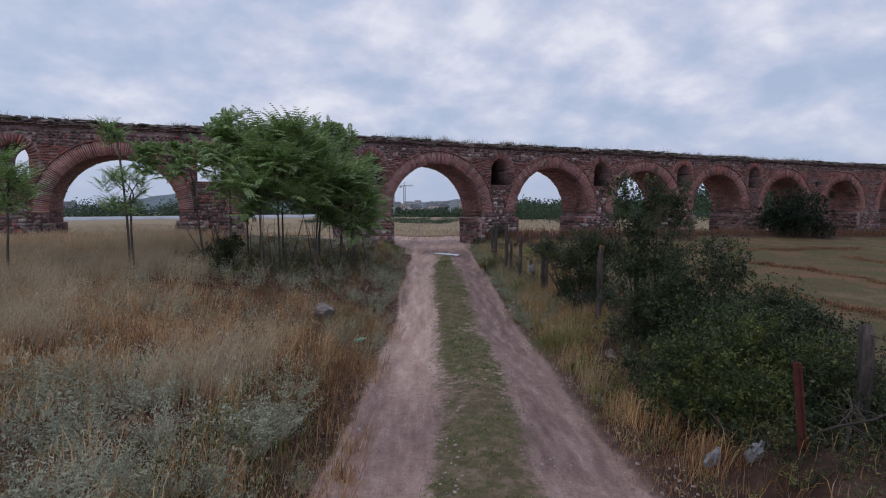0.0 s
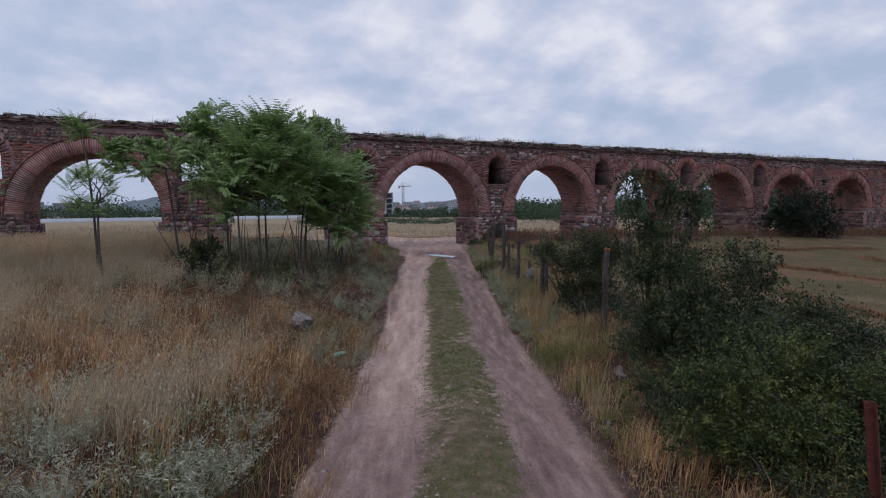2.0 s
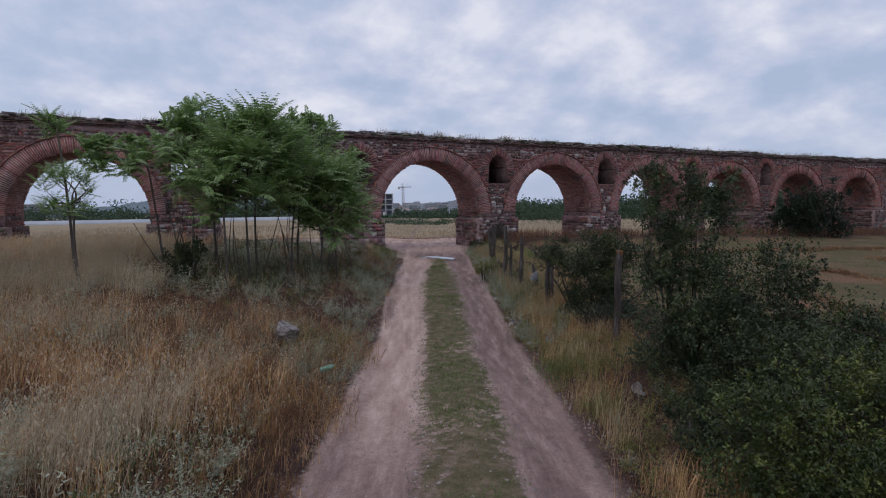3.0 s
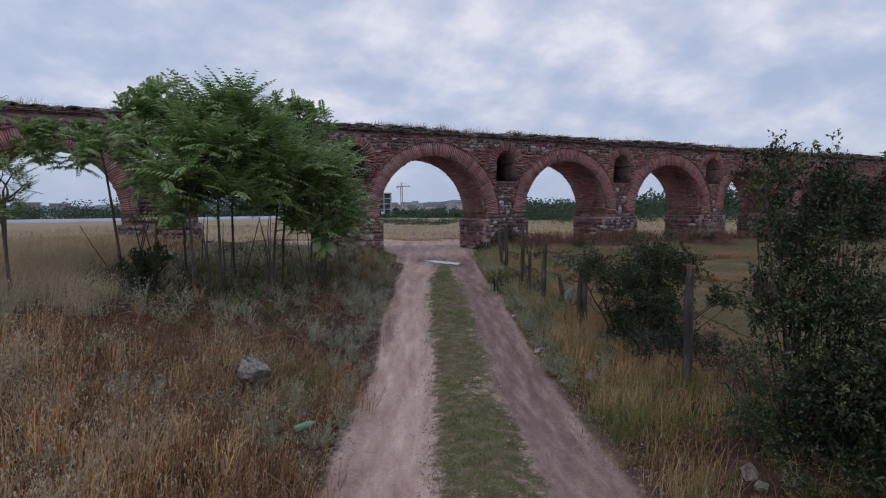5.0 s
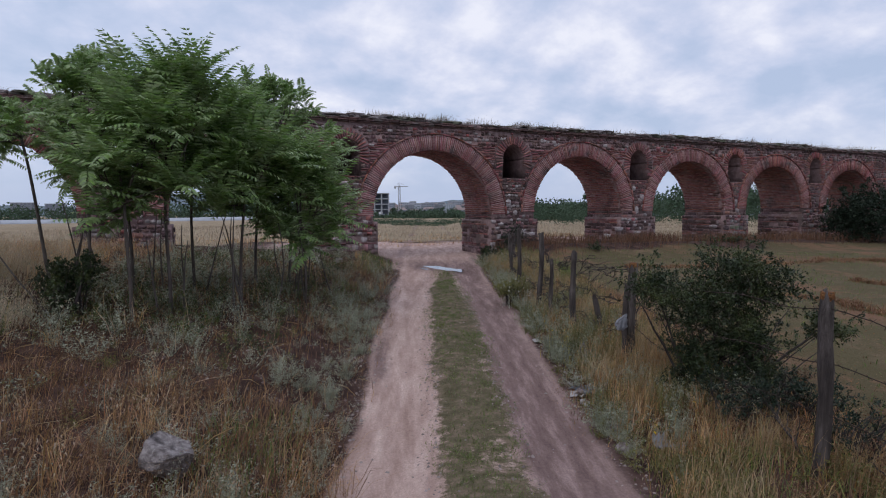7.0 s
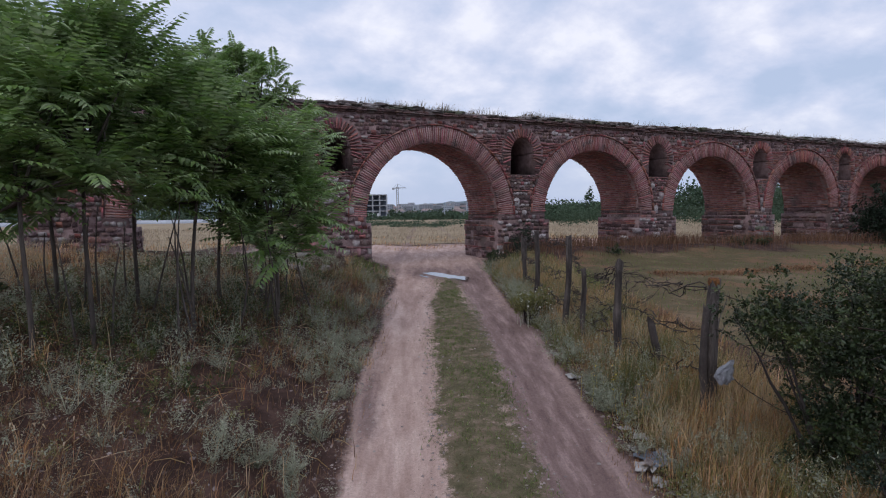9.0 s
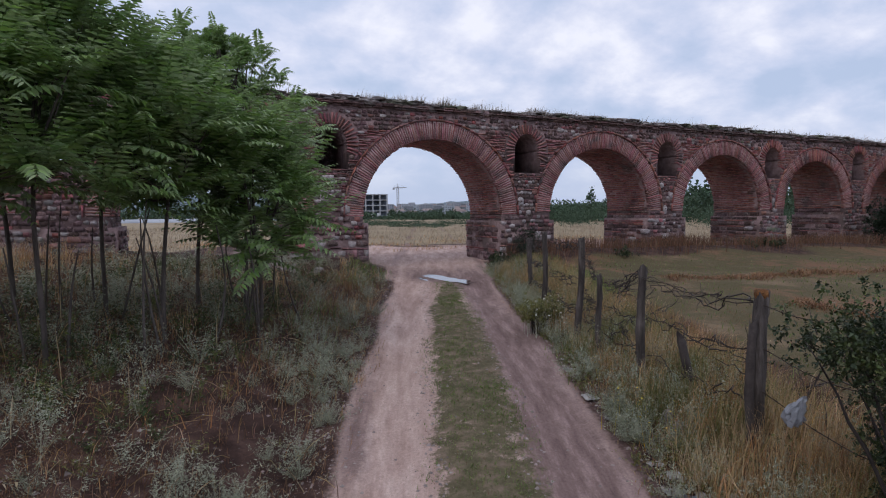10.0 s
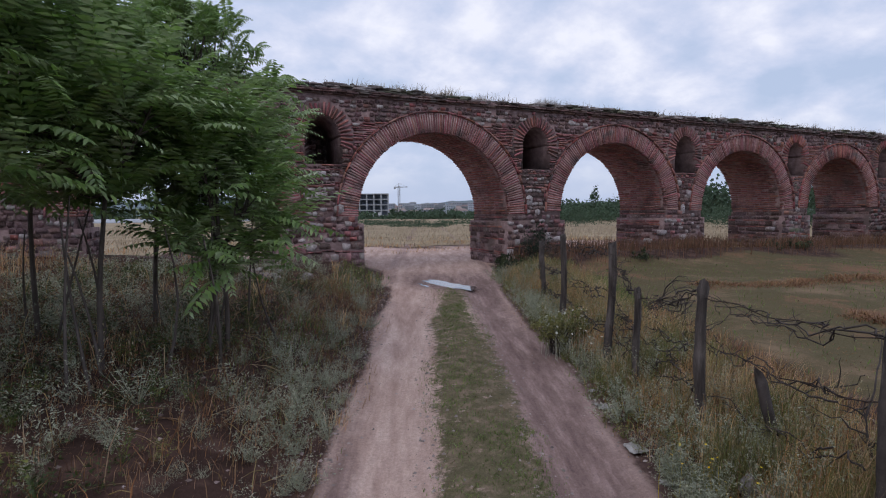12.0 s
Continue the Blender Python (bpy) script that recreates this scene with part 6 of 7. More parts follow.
# ---- fence, stones and litter ----
def wooden_post(x, y, top, rad, lean, seed, label="weathered grey wooden fence post", wood="post"):
    r = np.random.RandomState(seed)
    gz = float(ground_z(x, y)) - 0.15
    k = np.linspace(0, 1, 9)
    pts = np.stack([lean[0] * k + 0.022 * np.sin(k * 6 + seed), lean[1] * k + 0.022 * np.cos(k * 5 + seed), k * (top - gz)], -1)
    s = Soup()
    tube(s, pts, rad * (1 + 0.05 * np.sin(k * 11 + seed) + 0.05 * np.sin(k * 23 + seed)) * (1.1 - 0.16 * k), 10)
    v = np.concatenate(s.v)
    v += np.tile(r.normal(0, rad * 0.10, (10, 3)) * (1, 1, 0), (9, 1)) + r.normal(0, rad * 0.06, v.shape)
    v[-10:, 2] += r.uniform(-0.10, 0.03, 10)
    ob = new("fence_post", np_mesh("fence_post", v, np.concatenate(s.t), M[wood]))
    ob.location = (x, y, gz)
    tagged(ob, label, "fence post", "posts of the wire fence")
    if "lichen" in label:
        # crust of lichen round the head of the post
        s = Soup()
        tube(s, np.stack([pts[-1] * 0.93 + pts[-2] * 0.07 + d for d in ((0, 0, -0.26 if top > 1.7 else -0.07), (0, 0, -0.03), (0, 0, 0.012))]), np.array((0.75, 0.95, 0.9)) * rad, 10)
        w = np.concatenate(s.v)
        part("lichen_crust", np_mesh("lichen_crust", w + r.normal(0, rad * 0.07, w.shape), np.concatenate(s.t), M["lichen"]), None, ob, "orange lichen crust")
    return np.array((x + lean[0], y + lean[1], top)), np.array((x, y, gz + 0.15))


def steel_post(x, y, top):
    gz = float(ground_z(x, y)) - 0.2
    bm = bmesh.new()
    w, t = 0.05, 0.007
    outline = [(0, 0), (w, 0), (w, t), (t, t), (t, w), (0, w)]
    lo = [bm.verts.new((a, b, 0)) for a, b in outline]
    hi = [bm.verts.new((a + 0.09, b, top - gz)) for a, b in outline]
    for i in range(6):
        j = (i + 1) % 6
        bm.faces.new((lo[i], lo[j], hi[j], hi[i]))
    bm.faces.new(hi)
    ob = part("steel_post", bm, M["rust"], None)
    ob.matrix_basis = Matrix.Translation((x, y, gz)) @ Matrix.Rotation(radians(150), 4, "Z")
    tagged(ob, "rust-red steel angle fence post", "fence post", "posts of the wire fence")


def wire(a, b, sag, seed, barbs=True):
    r = np.random.RandomState(seed)
    ln = np.linalg.norm(b - a)
    k = np.linspace(0, 1, max(8, int(ln / 0.12)))
    pts = a * (1 - k[:, None]) + b * k[:, None]
    pts[:, 2] -= sag * 4 * k * (1 - k) + 0.02 * np.sin(k * 17 + seed)
    pts[:, :2] += r.normal(0, 0.006, (len(k), 2))
    s = Soup()
    tube(s, pts, np.full(len(k), 0.0042), 4)
    if barbs:
        for p in pts[1:-1]:
            for _ in range(2):
                d = unit(r.normal(0, 1, 3)) * 0.028
                tube(s, np.stack([p - d, p + d]), (0.0026, 0.0026), 3)
    ob = new("barbed_wire", s.mesh("barbed_wire", M["wire"]))
    tagged(ob, "rusty barbed wire strung between fence posts", "wire", "strands of the wire fence")


def dead_branch(x, y, ln, seed, tall=0.6):
    r = np.random.RandomState(seed)
    ob = thing("dead_branch", "dead dark branch caught in the wire fence", "branch", (x, y, float(ground_z(x, y)) - 0.02), "dead branches in the fence")
    s = Soup()
    d = unit(np.array((abs(r.normal(0, 0.6)), r.normal(0, 1), tall)))
    k = np.linspace(0, 1, 8)[:, None]
    main = k * d * ln + np.cumsum(r.normal(0, 0.022, (8, 3)), 0) * (k > 0)
    tube(s, main, np.linspace(0.017, 0.005, 8), 6)
    part("stem", s.mesh("stem", M["twig"], True), None, ob)
    for i in range(7):
        root = main[r.randint(2, 8)]
        e = unit(d + r.normal(0, 0.9, 3)) * ln * r.uniform(0.2, 0.5)
        f = np.linspace(0, 1, 6)[:, None]
        s = Soup()
        tube(s, root + f * e + np.cumsum(r.normal(0, 0.014, (6, 3)), 0) * (f > 0), np.linspace(0.007, 0.002, 6), 4)
        part("twig", s.mesh("twig", M["twig"], True), None, ob)


def rock(x, y, size, seed, label, sink=0.25, material="rock", group=""):
    r = np.random.RandomState(seed)
    bm = bmesh.new()
    bmesh.ops.create_icosphere(bm, subdivisions=4, radius=1.0)
    cuts = unit(r.normal(0, 1, (9, 3)))
    for v in bm.verts:
        p = np.array(v.co)
        for c in cuts:
            o = p @ c - 0.5
            if o > 0:
                p = p - c * o * 0.97
        p = p * (1 + 0.035 * math.sin(p[0] * 9 + seed) * math.sin(p[1] * 8) * math.sin(p[2] * 10 + 2 * seed))
        p = p * np.array(size) + r.normal(0, 0.02, 3) * np.array(size)
        v.co = p
    ob = part("rock", bm, M[material], None)
    ob.matrix_basis = Matrix.Translation((x, y, float(ground_z(x, y)) + size[2] * (1 - 2 * sink))) @ Matrix.Rotation(r.uniform(0, 6.28), 4, "Z")
    tagged(ob, label, "rock", group)


def scrap(x, y, size, seed, name, label, material, z=None, tall=0.15, category="litter"):
    """A crumpled sheet: a folded, thick piece."""
    r = np.random.RandomState(seed)
    n = 7
    g = np.linspace(-0.5, 0.5, n)
    A, B = np.meshgrid(g, g)
    C = tall * (np.abs(r.normal(0, 0.5, A.shape)))
    top = np.stack([A + r.normal(0, 0.05, A.shape), B * 0.7 + r.normal(0, 0.05, A.shape), C], -1).reshape(-1, 3) * size
    low = top - np.array((0, 0, 0.004))
    i, j = np.meshgrid(np.arange(n - 1), np.arange(n - 1), indexing="ij")
    p = (i * n + j).ravel()
    t = np.concatenate([np.stack([p, p + 1, p + n], -1), np.stack([p + 1, p + n + 1, p + n], -1)])
    ob = new(name, np_mesh(name, np.concatenate([top, low]), np.concatenate([t, t[:, ::-1] + n * n]), M[material]))
    ob.matrix_basis = Matrix.Translation((x, y, float(ground_z(x, y)) + 0.012 if z is None else z)) @ Matrix.Rotation(r.uniform(0, 6.28), 4, "Z")
    tagged(ob, label, category, "litter along the track")


def bag(x, y, z, size, seed, label):
    """A torn plastic bag that hangs from a wire: a gathered, lumpy sack."""
    r = np.random.RandomState(seed)
    bm = bmesh.new()
    bmesh.ops.create_icosphere(bm, subdivisions=3, radius=1.0)
    for v in bm.verts:
        p = np.array(v.co)
        k = 0.35 + 0.65 * (1 - p[2]) / 2
        p = p * np.array((k, k * 0.6, 1.0))
        a = math.atan2(p[1], p[0])
        p[:2] *= 1 + 0.22 * math.sin(5 * a + seed) + 0.12 * math.sin(9 * a + 3 * p[2])
        v.co = (p + r.normal(0, 0.06, 3) + np.array((0.5 * max(p[2], 0) ** 2, 0, 0))) * size
    ob = part("plastic_bag", bm, M["plastic"], None)
    ob.matrix_basis = Matrix.Translation((x, y, z)) @ Matrix.Rotation(0.3, 4, "X")
    tagged(ob, label, "plastic bag", "litter along the track")


def bottle(x, y):
    bm = bmesh.new()
    prof = ((0.0, 0.0), (0.042, 0.0), (0.045, 0.02), (0.045, 0.1), (0.041, 0.12), (0.045, 0.14), (0.045, 0.2), (0.03, 0.25), (0.014, 0.28), (0.014, 0.3), (0.0, 0.3))
    rings = []
    for rr, h in prof:
        rings.append([bm.verts.new((max(rr, 1e-4) * math.cos(a * math.tau / 14), max(rr, 1e-4) * math.sin(a * math.tau / 14), h)) for a in range(14)])
    for p, q in zip(rings, rings[1:]):
        for i in range(14):
            bm.faces.new((p[i], p[(i + 1) % 14], q[(i + 1) % 14], q[i]))
    ob = part("bottle", bm, M["bottle"], None)
    ob.matrix_basis = Matrix.Translation((x, y, float(ground_z(x, y)) + 0.1)) @ Matrix.Rotation(1.35, 4, "Y") @ Matrix.Diagonal((0.8, 0.8, 0.7, 1))
    tagged(ob, "pale green plastic bottle lying in dry grass", "bottle", "litter along the track")


def build_fence():
    spec = [((3.1, -0.9), 1.3, 0.05, (0.0, 0.0)), ((5.35, 2.85), 1.36, 0.062, (0.02, 0.0)), ((6.72, 8.12), 1.69, 0.05, (0.15, 0.07)), ((7.72, 11.35), 1.62, 0.064, (0.08, -0.02)), ((8.04, 12.97), 1.68, 0.05, (0.0, 0.0)),
            ((8.47, 14.2), 1.42, 0.035, (0.0, 0.02)), ((8.70, 14.95), 1.9, 0.05, (0.05, 0.0)), ((9.42, 16.9), 1.93, 0.055, (0.02, 0.0)), ((10.4, 18.9), 1.7, 0.045, (-0.03, 0.0)), ((11.6, 20.8), 1.6, 0.05, (0.05, 0.0))]
    tops, feet = [], []
    for i, ((x, y), top, rad, lean) in enumerate(spec):
        a, b = wooden_post(x, y, top, rad, lean, 300 + i, *(["grey wooden fence post with orange lichen on its head"] if i in (2, 3) else []))
        tops.append(a)
        feet.append(b)
    wooden_post(8.12, 12.3, 1.05, 0.045, (-0.14, 0.05), 340, "short broken dark stake leaning in the fence", "twig")
    wooden_post(7.6, 11.3, 1.4, 0.034, (0.07, 0.0), 341, "dark split wooden stake beside a fence post", "twig")
    steel_post(4.43, 2.7, 1.16)
    for i in range(len(spec) - 1):
        for j, f in enumerate((0.9, 0.62, 0.36)):
            a, b = feet[i] * (1 - f) + tops[i] * f, feet[i + 1] * (1 - f) + tops[i + 1] * f
            if (i + j) % 7 == 5:
                continue
            wire(a, b, 0.03 + 0.05 * ((i * 3 + j) % 3), 360 + i * 5 + j)
    r = np.random.RandomState(76)
    for i in range(3, len(spec) - 1):
        for j in range(7):
            # dry creepers wound round the strands
            g = (0.9, 0.62, 0.36)[j % 3] + r.uniform(-0.05, 0.05)
            a, b = feet[i] * (1 - g) + tops[i] * g, feet[i + 1] * (1 - g) + tops[i + 1] * g
            f = np.linspace(r.uniform(0, 0.3), r.uniform(0.6, 1.0), 26)[:, None]
            p = a * (1 - f) + b * f
            p = p + r.normal(0, 0.016, p.shape) + np.stack([0.04 * np.sin(f[:, 0] * r.uniform(15, 40) + j), 0.04 * np.cos(f[:, 0] * r.uniform(15, 40)), 0.05 * np.sin(f[:, 0] * r.uniform(6, 22) + j * 2) - 0.16 * r.rand() * np.sin(f[:, 0] * math.pi)], -1)
            s = Soup()
            tube(s, p, np.linspace(0.0075, 0.003, 26), 4)
            for q in p[1::2]:
                d = unit(r.normal(0, 1, 3)) * r.uniform(0.04, 0.15)
                tube(s, np.stack([q, q + d * 0.5 + r.normal(0, 0.01, 3), q + d]), (0.004, 0.003, 0.0015), 3)
            ob = new("creeper", s.mesh("creeper", M["twig"], True))
            tagged(ob, "dry dark creeper wound round the wire fence", "creeper", "dry creepers on the fence")
    r = np.random.RandomState(77)
    for i in range(44):
        s = r.uniform(-0.5, 8.5) if i < 36 else r.uniform(-8, -2)
        u = 2.5 + 0.02 * s + abs(r.normal(0, 0.15))
        x, y = road_xy(u, s)
        dead_branch(x, y, r.uniform(0.45, 1.0), 400 + i, r.uniform(0.15, 0.75))


def build_litter():
    rock(2.1, 10.05, (0.24, 0.2, 0.27), 1, "pale grey boulder lying in the dry weeds", 0.12)
    rock(2.6, 9.6, (0.13, 0.11, 0.1), 2, "dark grey stone among dry weeds")
    rock(0.3, 9.9, (0.2, 0.15, 0.1), 3, "flat pale stone in the grass")
    for i, (x, y, k) in enumerate(((6.4, 10.1, 0.13), (6.2, 9.7, 0.12), (6.75, 11.1, 0.09), (6.9, 11.0, 0.07), (5.55, 6.4, 0.11), (5.45, 6.2, 0.08))):
        rock(x, y, (k, k * 0.8, k * 0.7), 10 + i, "small grey stone on the track edge", group="stones on the track edge")
    rock(7.55, 11.9, (0.12, 0.1, 0.12), 21, "pale grey stone in the grass below the fence")
    rock(7.6, 12.15, (0.11, 0.1, 0.13), 22, "pale grey stone in the grass below the fence")
    r = np.random.RandomState(5)
    for i in range(16):
        x, y = 5.1 + r.normal(0, 0.5), 21.6 + r.normal(0, 0.3)
        k = r.uniform(0.1, 0.2)
        rock(x, y, (k, k * 0.8, k * 0.7), 30 + i, "fallen grey rubble stone in a heap", group="heap of rubble stones")
    for i, (x, y, k) in enumerate(((7.82, 14.0, 0.16), (7.45, 13.12, 0.2), (7.3, 12.6, 0.13), (7.35, 12.3, 0.12), (6.35, 9.95, 0.14), (7.05, 11.75, 0.12), (8.0, 14.4, 0.1))):
        scrap(x, y, k, 50 + i, "paper_scrap", "crumpled whitish paper scrap on the track edge", "paper")
    for i, (x, y, k) in enumerate(((7.03, 11.49, 0.14), (7.2, 11.4, 0.13), (6.69, 11.07, 0.16), (6.62, 10.85, 0.13), (7.0, 11.2, 0.1), (6.85, 11.35, 0.12), (7.15, 11.05, 0.11))):
        scrap(x, y, k * 1.1, 90 + i, "paper_scrap", "crumpled whitish paper scrap on the track edge", "paper", tall=0.3)
    scrap(6.86, 11.15, 0.3, 71, "dark_sheet", "dark torn plastic sheet on the track edge", "dark_opening", tall=0.2)
    scrap(6.55, 9.45, 0.3, 70, "plastic_sheet", "torn grey plastic sheet on the bank", "plastic", tall=0.3)
    bag(6.66, 10.27, 1.1, 0.095, 2, "torn white plastic bag caught on the wire fence")
    bag(4.2, 2.98, 0.36, 0.105, 3, "crumpled white plastic bag under a shrub")
    bag(3.88, 3.12, 0.32, 0.09, 4, "grey plastic bag under a shrub")
    bottle(2.42, 9.1)


build_fence()
build_litter()


# ---- the distance ----
def bearing(deg, dist):
    """A place far off: degrees east of +y, metres from the arch over the track."""
    return 4.0 + dist * math.sin(radians(deg)), 9.4 + dist * math.cos(radians(deg))


def grove(name, label, spots, seed, leaf, material="far_leaf"):
    """Far trees: uneven crowns of many leaf clumps, joined into one wood."""
    r = np.random.RandomState(seed)
    V, T, o = [], [], 0
    for x, y, rad, h in spots:
        n = int(300 if rad < 1.7 else 210)
        d = unit(r.normal(0, 1, (n, 3)))
        lump = r.uniform(0.5, 1.05, n) ** 0.5 * (1 + 0.35 * np.sin(d[:, 2] * 7 + x * 3)) + 0.25 * np.sin(d[:, 0] * 5 + x) * np.cos(d[:, 1] * 4 + y) + r.normal(0, 0.08, n)
        gz = float(ground_z(x, y))
        p = np.stack([x + d[:, 0] * rad * lump, y + d[:, 1] * rad * lump, gz + h * (0.5 + 0.5 * d[:, 2] * lump)], -1)
        dd = unit(r.normal(0, 1, (n, 3)))
        ln = leaf * r.uniform(0.6, 1.5, n)
        v, t = leaf_shape(p, dd, unit(r.normal(0, 1, (n, 3))), ln, ln * 0.8)
        V.append(v)
        T.append(t + o)
        o += len(v)
    stuff(name, np.concatenate(V), np.concatenate(T), M[material], label, "trees")


PANE = np_mesh("window", box_corners(-0.5, 0.5, -0.5, 0.5, -0.5, 0.5), BOX_T, M["dark_opening"])


def house(deg, dist, w, d, h, floors, cols, roofed, label, z=None, name="house", mat_wall="plaster"):
    x, y = bearing(deg, dist)
    gz = float(ground_z(x, y)) if z is None else z
    ob = thing(name, label, "building", (0, 0, 0), "far buildings of the town")
    ob.matrix_basis = Matrix.Translation((x, y, gz)) @ Matrix.Rotation(radians(-deg), 4, "Z")
    bm = bmesh.new()
    bmesh.ops.create_cube(bm, size=1, matrix=Matrix.Translation((0, 0, h / 2)) @ Matrix.Diagonal((w, d, h, 1)))
    part("wall", bm, M[mat_wall], ob)
    bm = bmesh.new()
    if roofed:
        v = [bm.verts.new(p) for p in ((-w * .54, -d * .55, h), (w * .54, -d * .55, h), (w * .54, d * .55, h), (-w * .54, d * .55, h), (-w * .3, 0, h + w * .16), (w * .3, 0, h + w * .16))]
        for f in ((0, 1, 5, 4), (1, 2, 5), (2, 3, 4, 5), (3, 0, 4), (3, 2, 1, 0)):
            bm.faces.new([v[i] for i in f])
        part("roof", bm, M["roof"], ob)
    else:
        bmesh.ops.create_cube(bm, size=1, matrix=Matrix.Translation((0, 0, h + 0.3)) @ Matrix.Diagonal((w * 1.02, d * 1.02, 0.6, 1)))
        part("roof", bm, M["concrete"], ob)
    for j in range(floors):
        for i in range(cols):
            win = part("window", PANE, None, ob)
            win.matrix_basis = Matrix.Translation((-w * .46 + w * .92 * (i + 0.5) / cols, -d / 2, h * (j + 0.5) / floors)) @ Matrix.Diagonal((w / cols * 0.5, 0.3, h / floors * 0.5, 1))
    return ob


def construction_block():
    """Unfinished concrete frame: slabs, columns, white blockwork in the lower storeys."""
    deg, dist = 16.3, 330.0
    x, y = bearing(deg, dist)
    gz = float(ground_z(x, y)) - 1.2
    ob = thing("unfinished_building", "unfinished concrete frame building with open dark storeys", "building")
    ob.matrix_basis = Matrix.Translation((x, y, gz)) @ Matrix.Rotation(radians(-deg), 4, "Z")
    w, d, st = 25.0, 14.0, 3.1
    for j in range(6):
        bm = bmesh.new()
        bmesh.ops.create_cube(bm, size=1, matrix=Matrix.Translation((0, 0, j * st)) @ Matrix.Diagonal((w, d, 0.45, 1)))
        part("slab", bm, M["concrete"], ob)
    for i in range(7):
        for yy in (-d / 2 + 0.4, d / 2 - 0.4):
            bm = bmesh.new()
            bmesh.ops.create_cube(bm, size=1, matrix=Matrix.Translation((-w / 2 + 0.4 + i * (w - 0.8) / 6, yy, 2.5 * st)) @ Matrix.Diagonal((0.7, 0.7, 5 * st, 1)))
            part("column", bm, M["concrete"], ob)
    # wall set inside, coloured dark to stand for the unlit storeys
    bm = bmesh.new()
    bmesh.ops.create_cube(bm, size=1, matrix=Matrix.Translation((0, 2.0, 2.5 * st)) @ Matrix.Diagonal((w * 0.96, 3.0, 5 * st, 1)))
    part("storey_shade_wall", bm, M["dark_opening"], ob)
    for j in range(2):
        for i in range(6):
            bm = bmesh.new()
            bmesh.ops.create_cube(bm, size=1, matrix=Matrix.Translation((-w / 2 + 2.2 + i * 3.55, -d / 2 + 0.6, j * st + 1.2)) @ Matrix.Diagonal((2.1, 0.4, 2.2 if j == 0 else 1.5, 1)))
            part("wall_panel", bm, M["white_block"], ob, "white blockwork infill")


def crane():
    deg, dist = 19.55, 420.0
    x, y = bearing(deg, dist)
    gz = float(ground_z(x, y))
    ob = thing("tower_crane", "pale steel tower crane above the far town", "crane")
    ob.matrix_basis = Matrix.Translation((x, y, gz)) @ Matrix.Rotation(radians(-deg - 8), 4, "Z")
    s = Soup()
    for a in (-0.7, 0.7):
        for b in (-0.7, 0.7):
            tube(s, np.array([(a, b, 0), (a, b, 23.0)]), (0.16, 0.16), 4)
    for k in range(15):
        z = k * 1.5
        for p, q in (((-.7, -.7), (.7, -.7)), ((.7, -.7), (.7, .7)), ((.7, .7), (-.7, .7)), ((-.7, .7), (-.7, -.7))):
            tube(s, np.array([(*p, z), (*q, z + 1.5)]), (0.08, 0.08), 3)
    part("mast", s.mesh("mast", M["steel"]), None, ob)
    s = Soup()
    tube(s, np.array([(-3.5, 0, 22.3), (6.5, 0, 22.3)]), (0.4, 0.25), 5)
    tube(s, np.array([(0, 0, 22), (0, 0, 25.4)]), (0.35, 0.2), 5)
    tube(s, np.array([(0, 0, 25.2), (6.0, 0, 22.6)]), (0.07, 0.07), 3)
    tube(s, np.array([(0, 0, 25.2), (-3.2, 0, 22.6)]), (0.07, 0.07), 3)
    part("jib", s.mesh("jib", M["steel"]), None, ob)
    bm = bmesh.new()
    bmesh.ops.create_cube(bm, size=1, matrix=Matrix.Translation((-3.0, 0, 21.6)) @ Matrix.Diagonal((1.4, 1.0, 1.5, 1)))
    part("counterweight", bm, M["concrete"], ob)


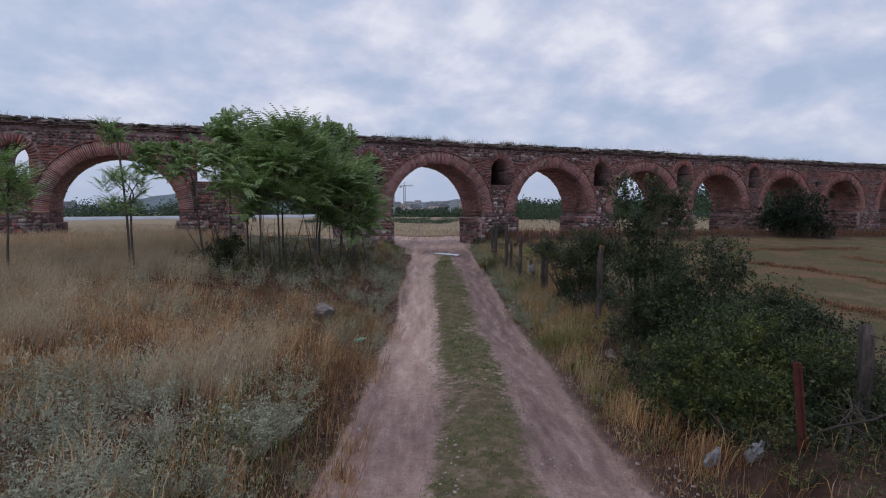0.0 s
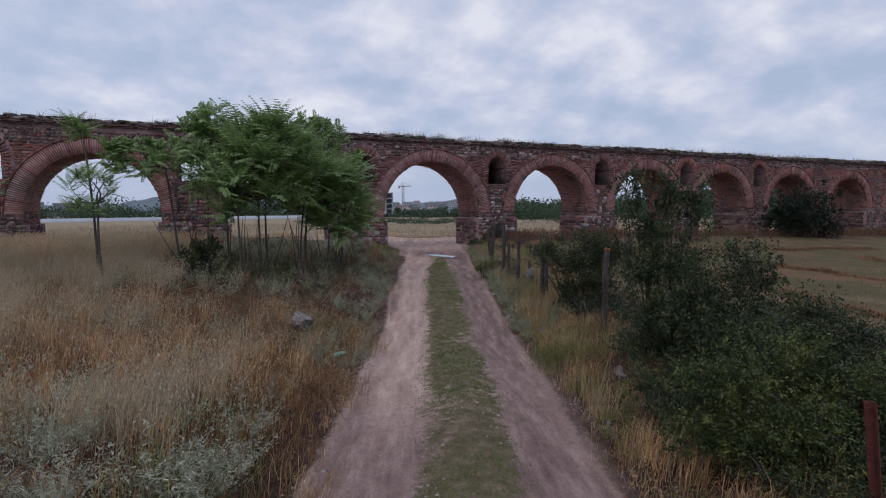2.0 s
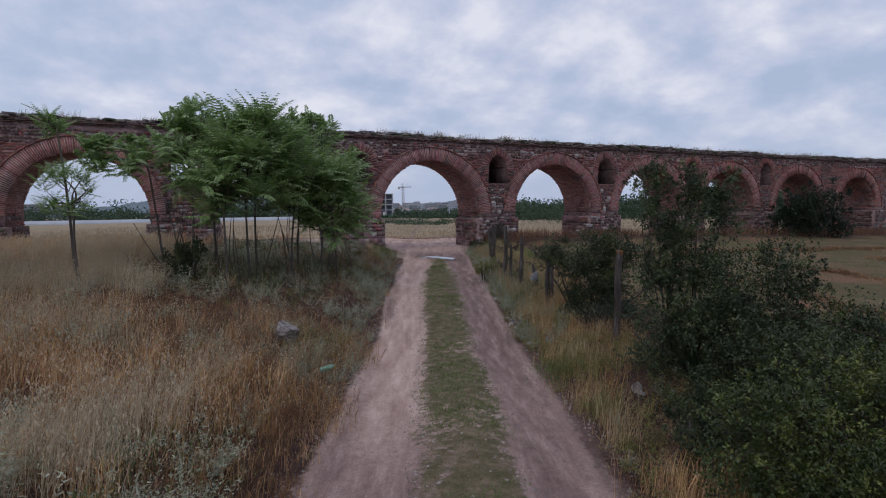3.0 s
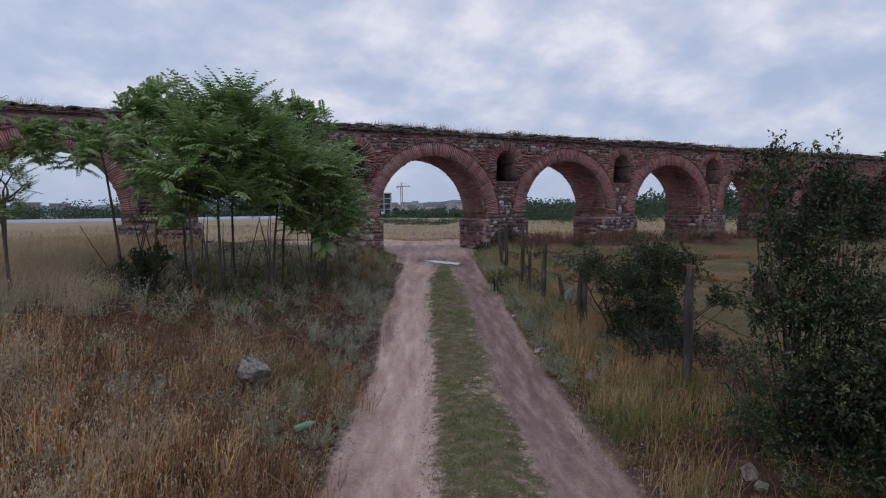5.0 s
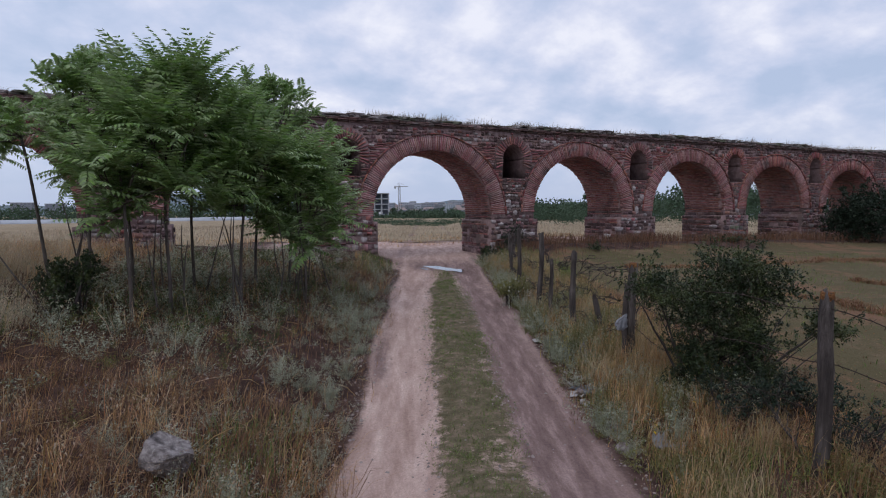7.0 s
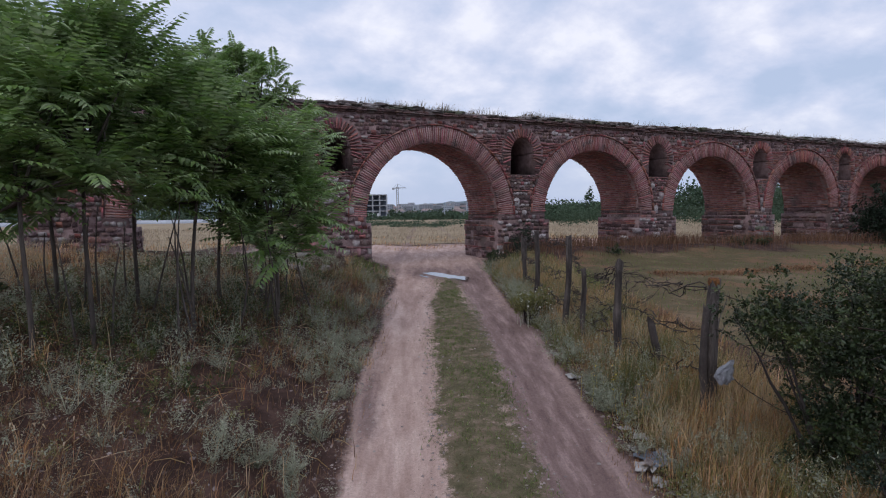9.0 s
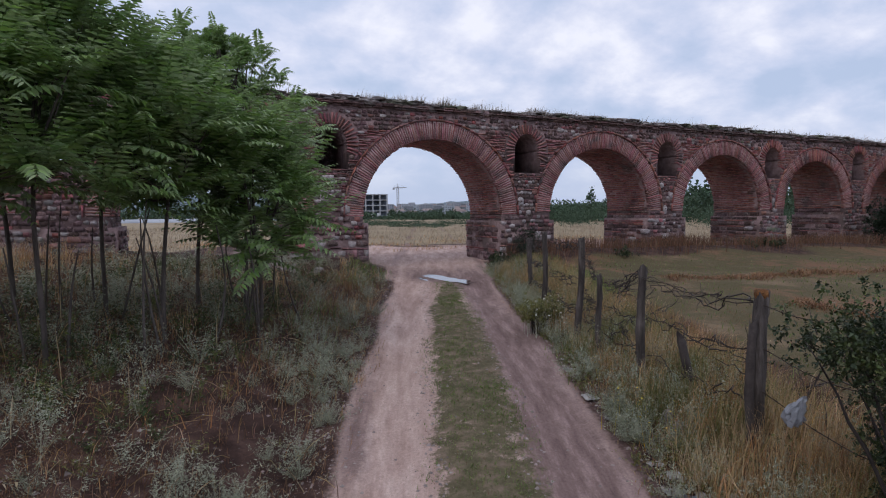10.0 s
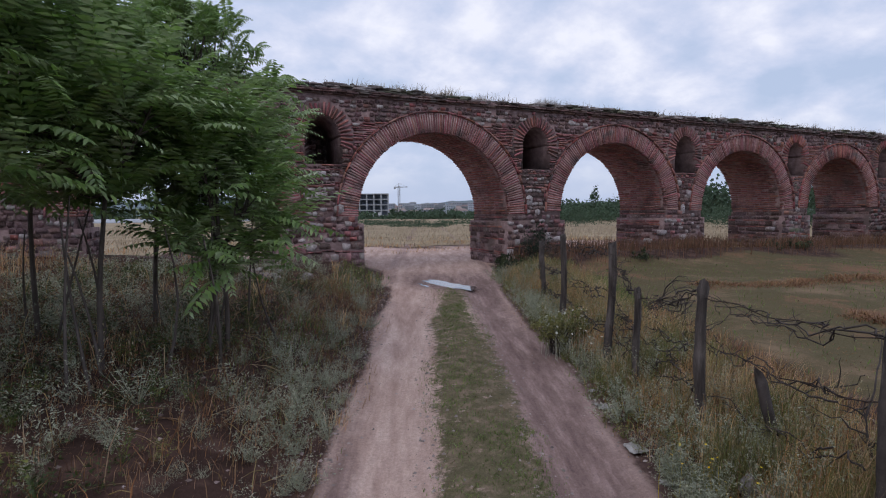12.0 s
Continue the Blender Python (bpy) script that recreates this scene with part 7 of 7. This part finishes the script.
def build_distance():
    r = np.random.RandomState(91)
    # hedge of shrubs behind the straw field
    spots = []
    for i in range(150):
        deg = r.uniform(8, 72)
        x, y = bearing(deg, r.uniform(54, 74))
        spots.append((x, y, r.uniform(0.9, 1.6), 0.2 + 0.75 * r.rand() ** 2 + 1.4 * step(deg, 27, 33)))
    grove("shrub_hedge", "green hedge of shrubs beyond the straw field", spots, 92, 0.10)
    spots = []
    for i in range(230):
        deg = r.uniform(28.5, 78)
        dist = r.uniform(80, 130)
        x, y = bearing(deg, dist)
        spots.append((x, y, r.uniform(2.0, 3.6), r.uniform(2.0, 3.4) + 2.6 * step(deg, 38, 50)))
    x, y = bearing(39.0, 100)
    spots.append((x, y, 0.8, 5.6))
    grove("far_trees", "belt of dark green trees behind the aqueduct", spots, 93, 0.4)
    spots = []
    for i in range(130):
        deg = r.uniform(-24, 12)
        x, y = bearing(deg, r.uniform(260, 330))
        spots.append((x, y, r.uniform(4, 8), r.uniform(5.5, 10) * (0.6 + 0.6 * r.rand())))
    grove("far_wood", "dark line of trees across the plain", spots, 94, 0.8)
    spots = []
    for i in range(150):
        deg = r.uniform(14, 36)
        x, y = bearing(deg, r.uniform(260, 620))
        spots.append((x, y, r.uniform(3, 7), r.uniform(1.2, 4.0) + 4 * r.rand() * step(math.hypot(x, y), 380, 420)))
    grove("town_trees", "trees between the houses of the far town", spots, 95, 1.2)
    # wooded hills, their distance haze painted in as grey-blue colour
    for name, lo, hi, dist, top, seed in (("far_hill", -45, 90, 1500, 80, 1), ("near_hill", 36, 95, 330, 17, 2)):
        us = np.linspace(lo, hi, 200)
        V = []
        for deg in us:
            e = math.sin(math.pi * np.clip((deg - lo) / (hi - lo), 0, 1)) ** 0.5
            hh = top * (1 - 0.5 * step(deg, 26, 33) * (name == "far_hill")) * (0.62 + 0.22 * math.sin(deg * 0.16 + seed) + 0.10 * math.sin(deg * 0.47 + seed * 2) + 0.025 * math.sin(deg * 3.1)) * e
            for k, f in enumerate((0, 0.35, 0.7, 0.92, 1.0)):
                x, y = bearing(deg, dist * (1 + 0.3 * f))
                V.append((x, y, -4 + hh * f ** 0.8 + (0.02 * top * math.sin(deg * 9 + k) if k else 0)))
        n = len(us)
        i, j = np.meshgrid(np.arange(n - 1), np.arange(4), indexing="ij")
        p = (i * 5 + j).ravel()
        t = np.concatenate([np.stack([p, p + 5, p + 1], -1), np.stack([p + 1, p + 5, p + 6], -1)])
        tagged(new(name, np_mesh(name, np.array(V), t, M["hill"], True)), "wooded hill on the horizon, haze tinted into its colour", "hill", kind="structure")
    construction_block()
    crane()
    for i in range(125):
        deg = r.uniform(17.0, 33.0)
        dist = r.uniform(450, 1150)
        w = r.uniform(7, 14)
        tall = r.rand() < 0.22
        house(deg, dist, w, 10, r.uniform(6, 9.5) if tall else r.uniform(3.0, 4.6), 4 if tall else 2, 5 if tall else 3, not tall,
              "pale plastered town house far off", z=-2.0 + (dist - 420) * 0.021)
    for deg, dist, w, h in ((-15.5, 900, 34, 17), (-12.8, 880, 26, 19), (-10.6, 900, 24, 18)):
        house(deg, dist, w, 16, h, 7, 6, False, "pale apartment block on the far plain", name="apartment_block")
    # pale greenhouse roofs on the plain
    for deg, dist, w in ((-9, 150, 34), (-2, 160, 30), (5, 150, 26), (9.5, 170, 18)):
        x, y = bearing(deg, dist)
        gz = float(ground_z(x, y))
        ob = thing("greenhouse", "low pale plastic greenhouse tunnel on the plain", "greenhouse", group="greenhouses on the plain")
        ob.matrix_basis = Matrix.Translation((x, y, gz)) @ Matrix.Rotation(radians(-deg), 4, "Z")
        bm = bmesh.new()
        bmesh.ops.create_cone(bm, cap_ends=True, segments=20, radius1=1.0, radius2=1.0, depth=w, matrix=Matrix.Diagonal((1, 3.0, 0.9, 1)) @ Matrix.Rotation(radians(90), 4, "Y"))
        part("film_roof", bm, M["sheet"], ob)
        for k in range(6):
            bm = bmesh.new()
            bmesh.ops.create_cone(bm, cap_ends=True, segments=20, radius1=1.03, radius2=1.03, depth=0.12, matrix=Matrix.Translation((-w / 2 + 1 + k * (w - 2) / 5, 0, 0)) @ Matrix.Diagonal((1, 3.0, 0.9, 1)) @ Matrix.Rotation(radians(90), 4, "Y"))
            part("hoop", bm, M["steel"], ob)


build_distance()
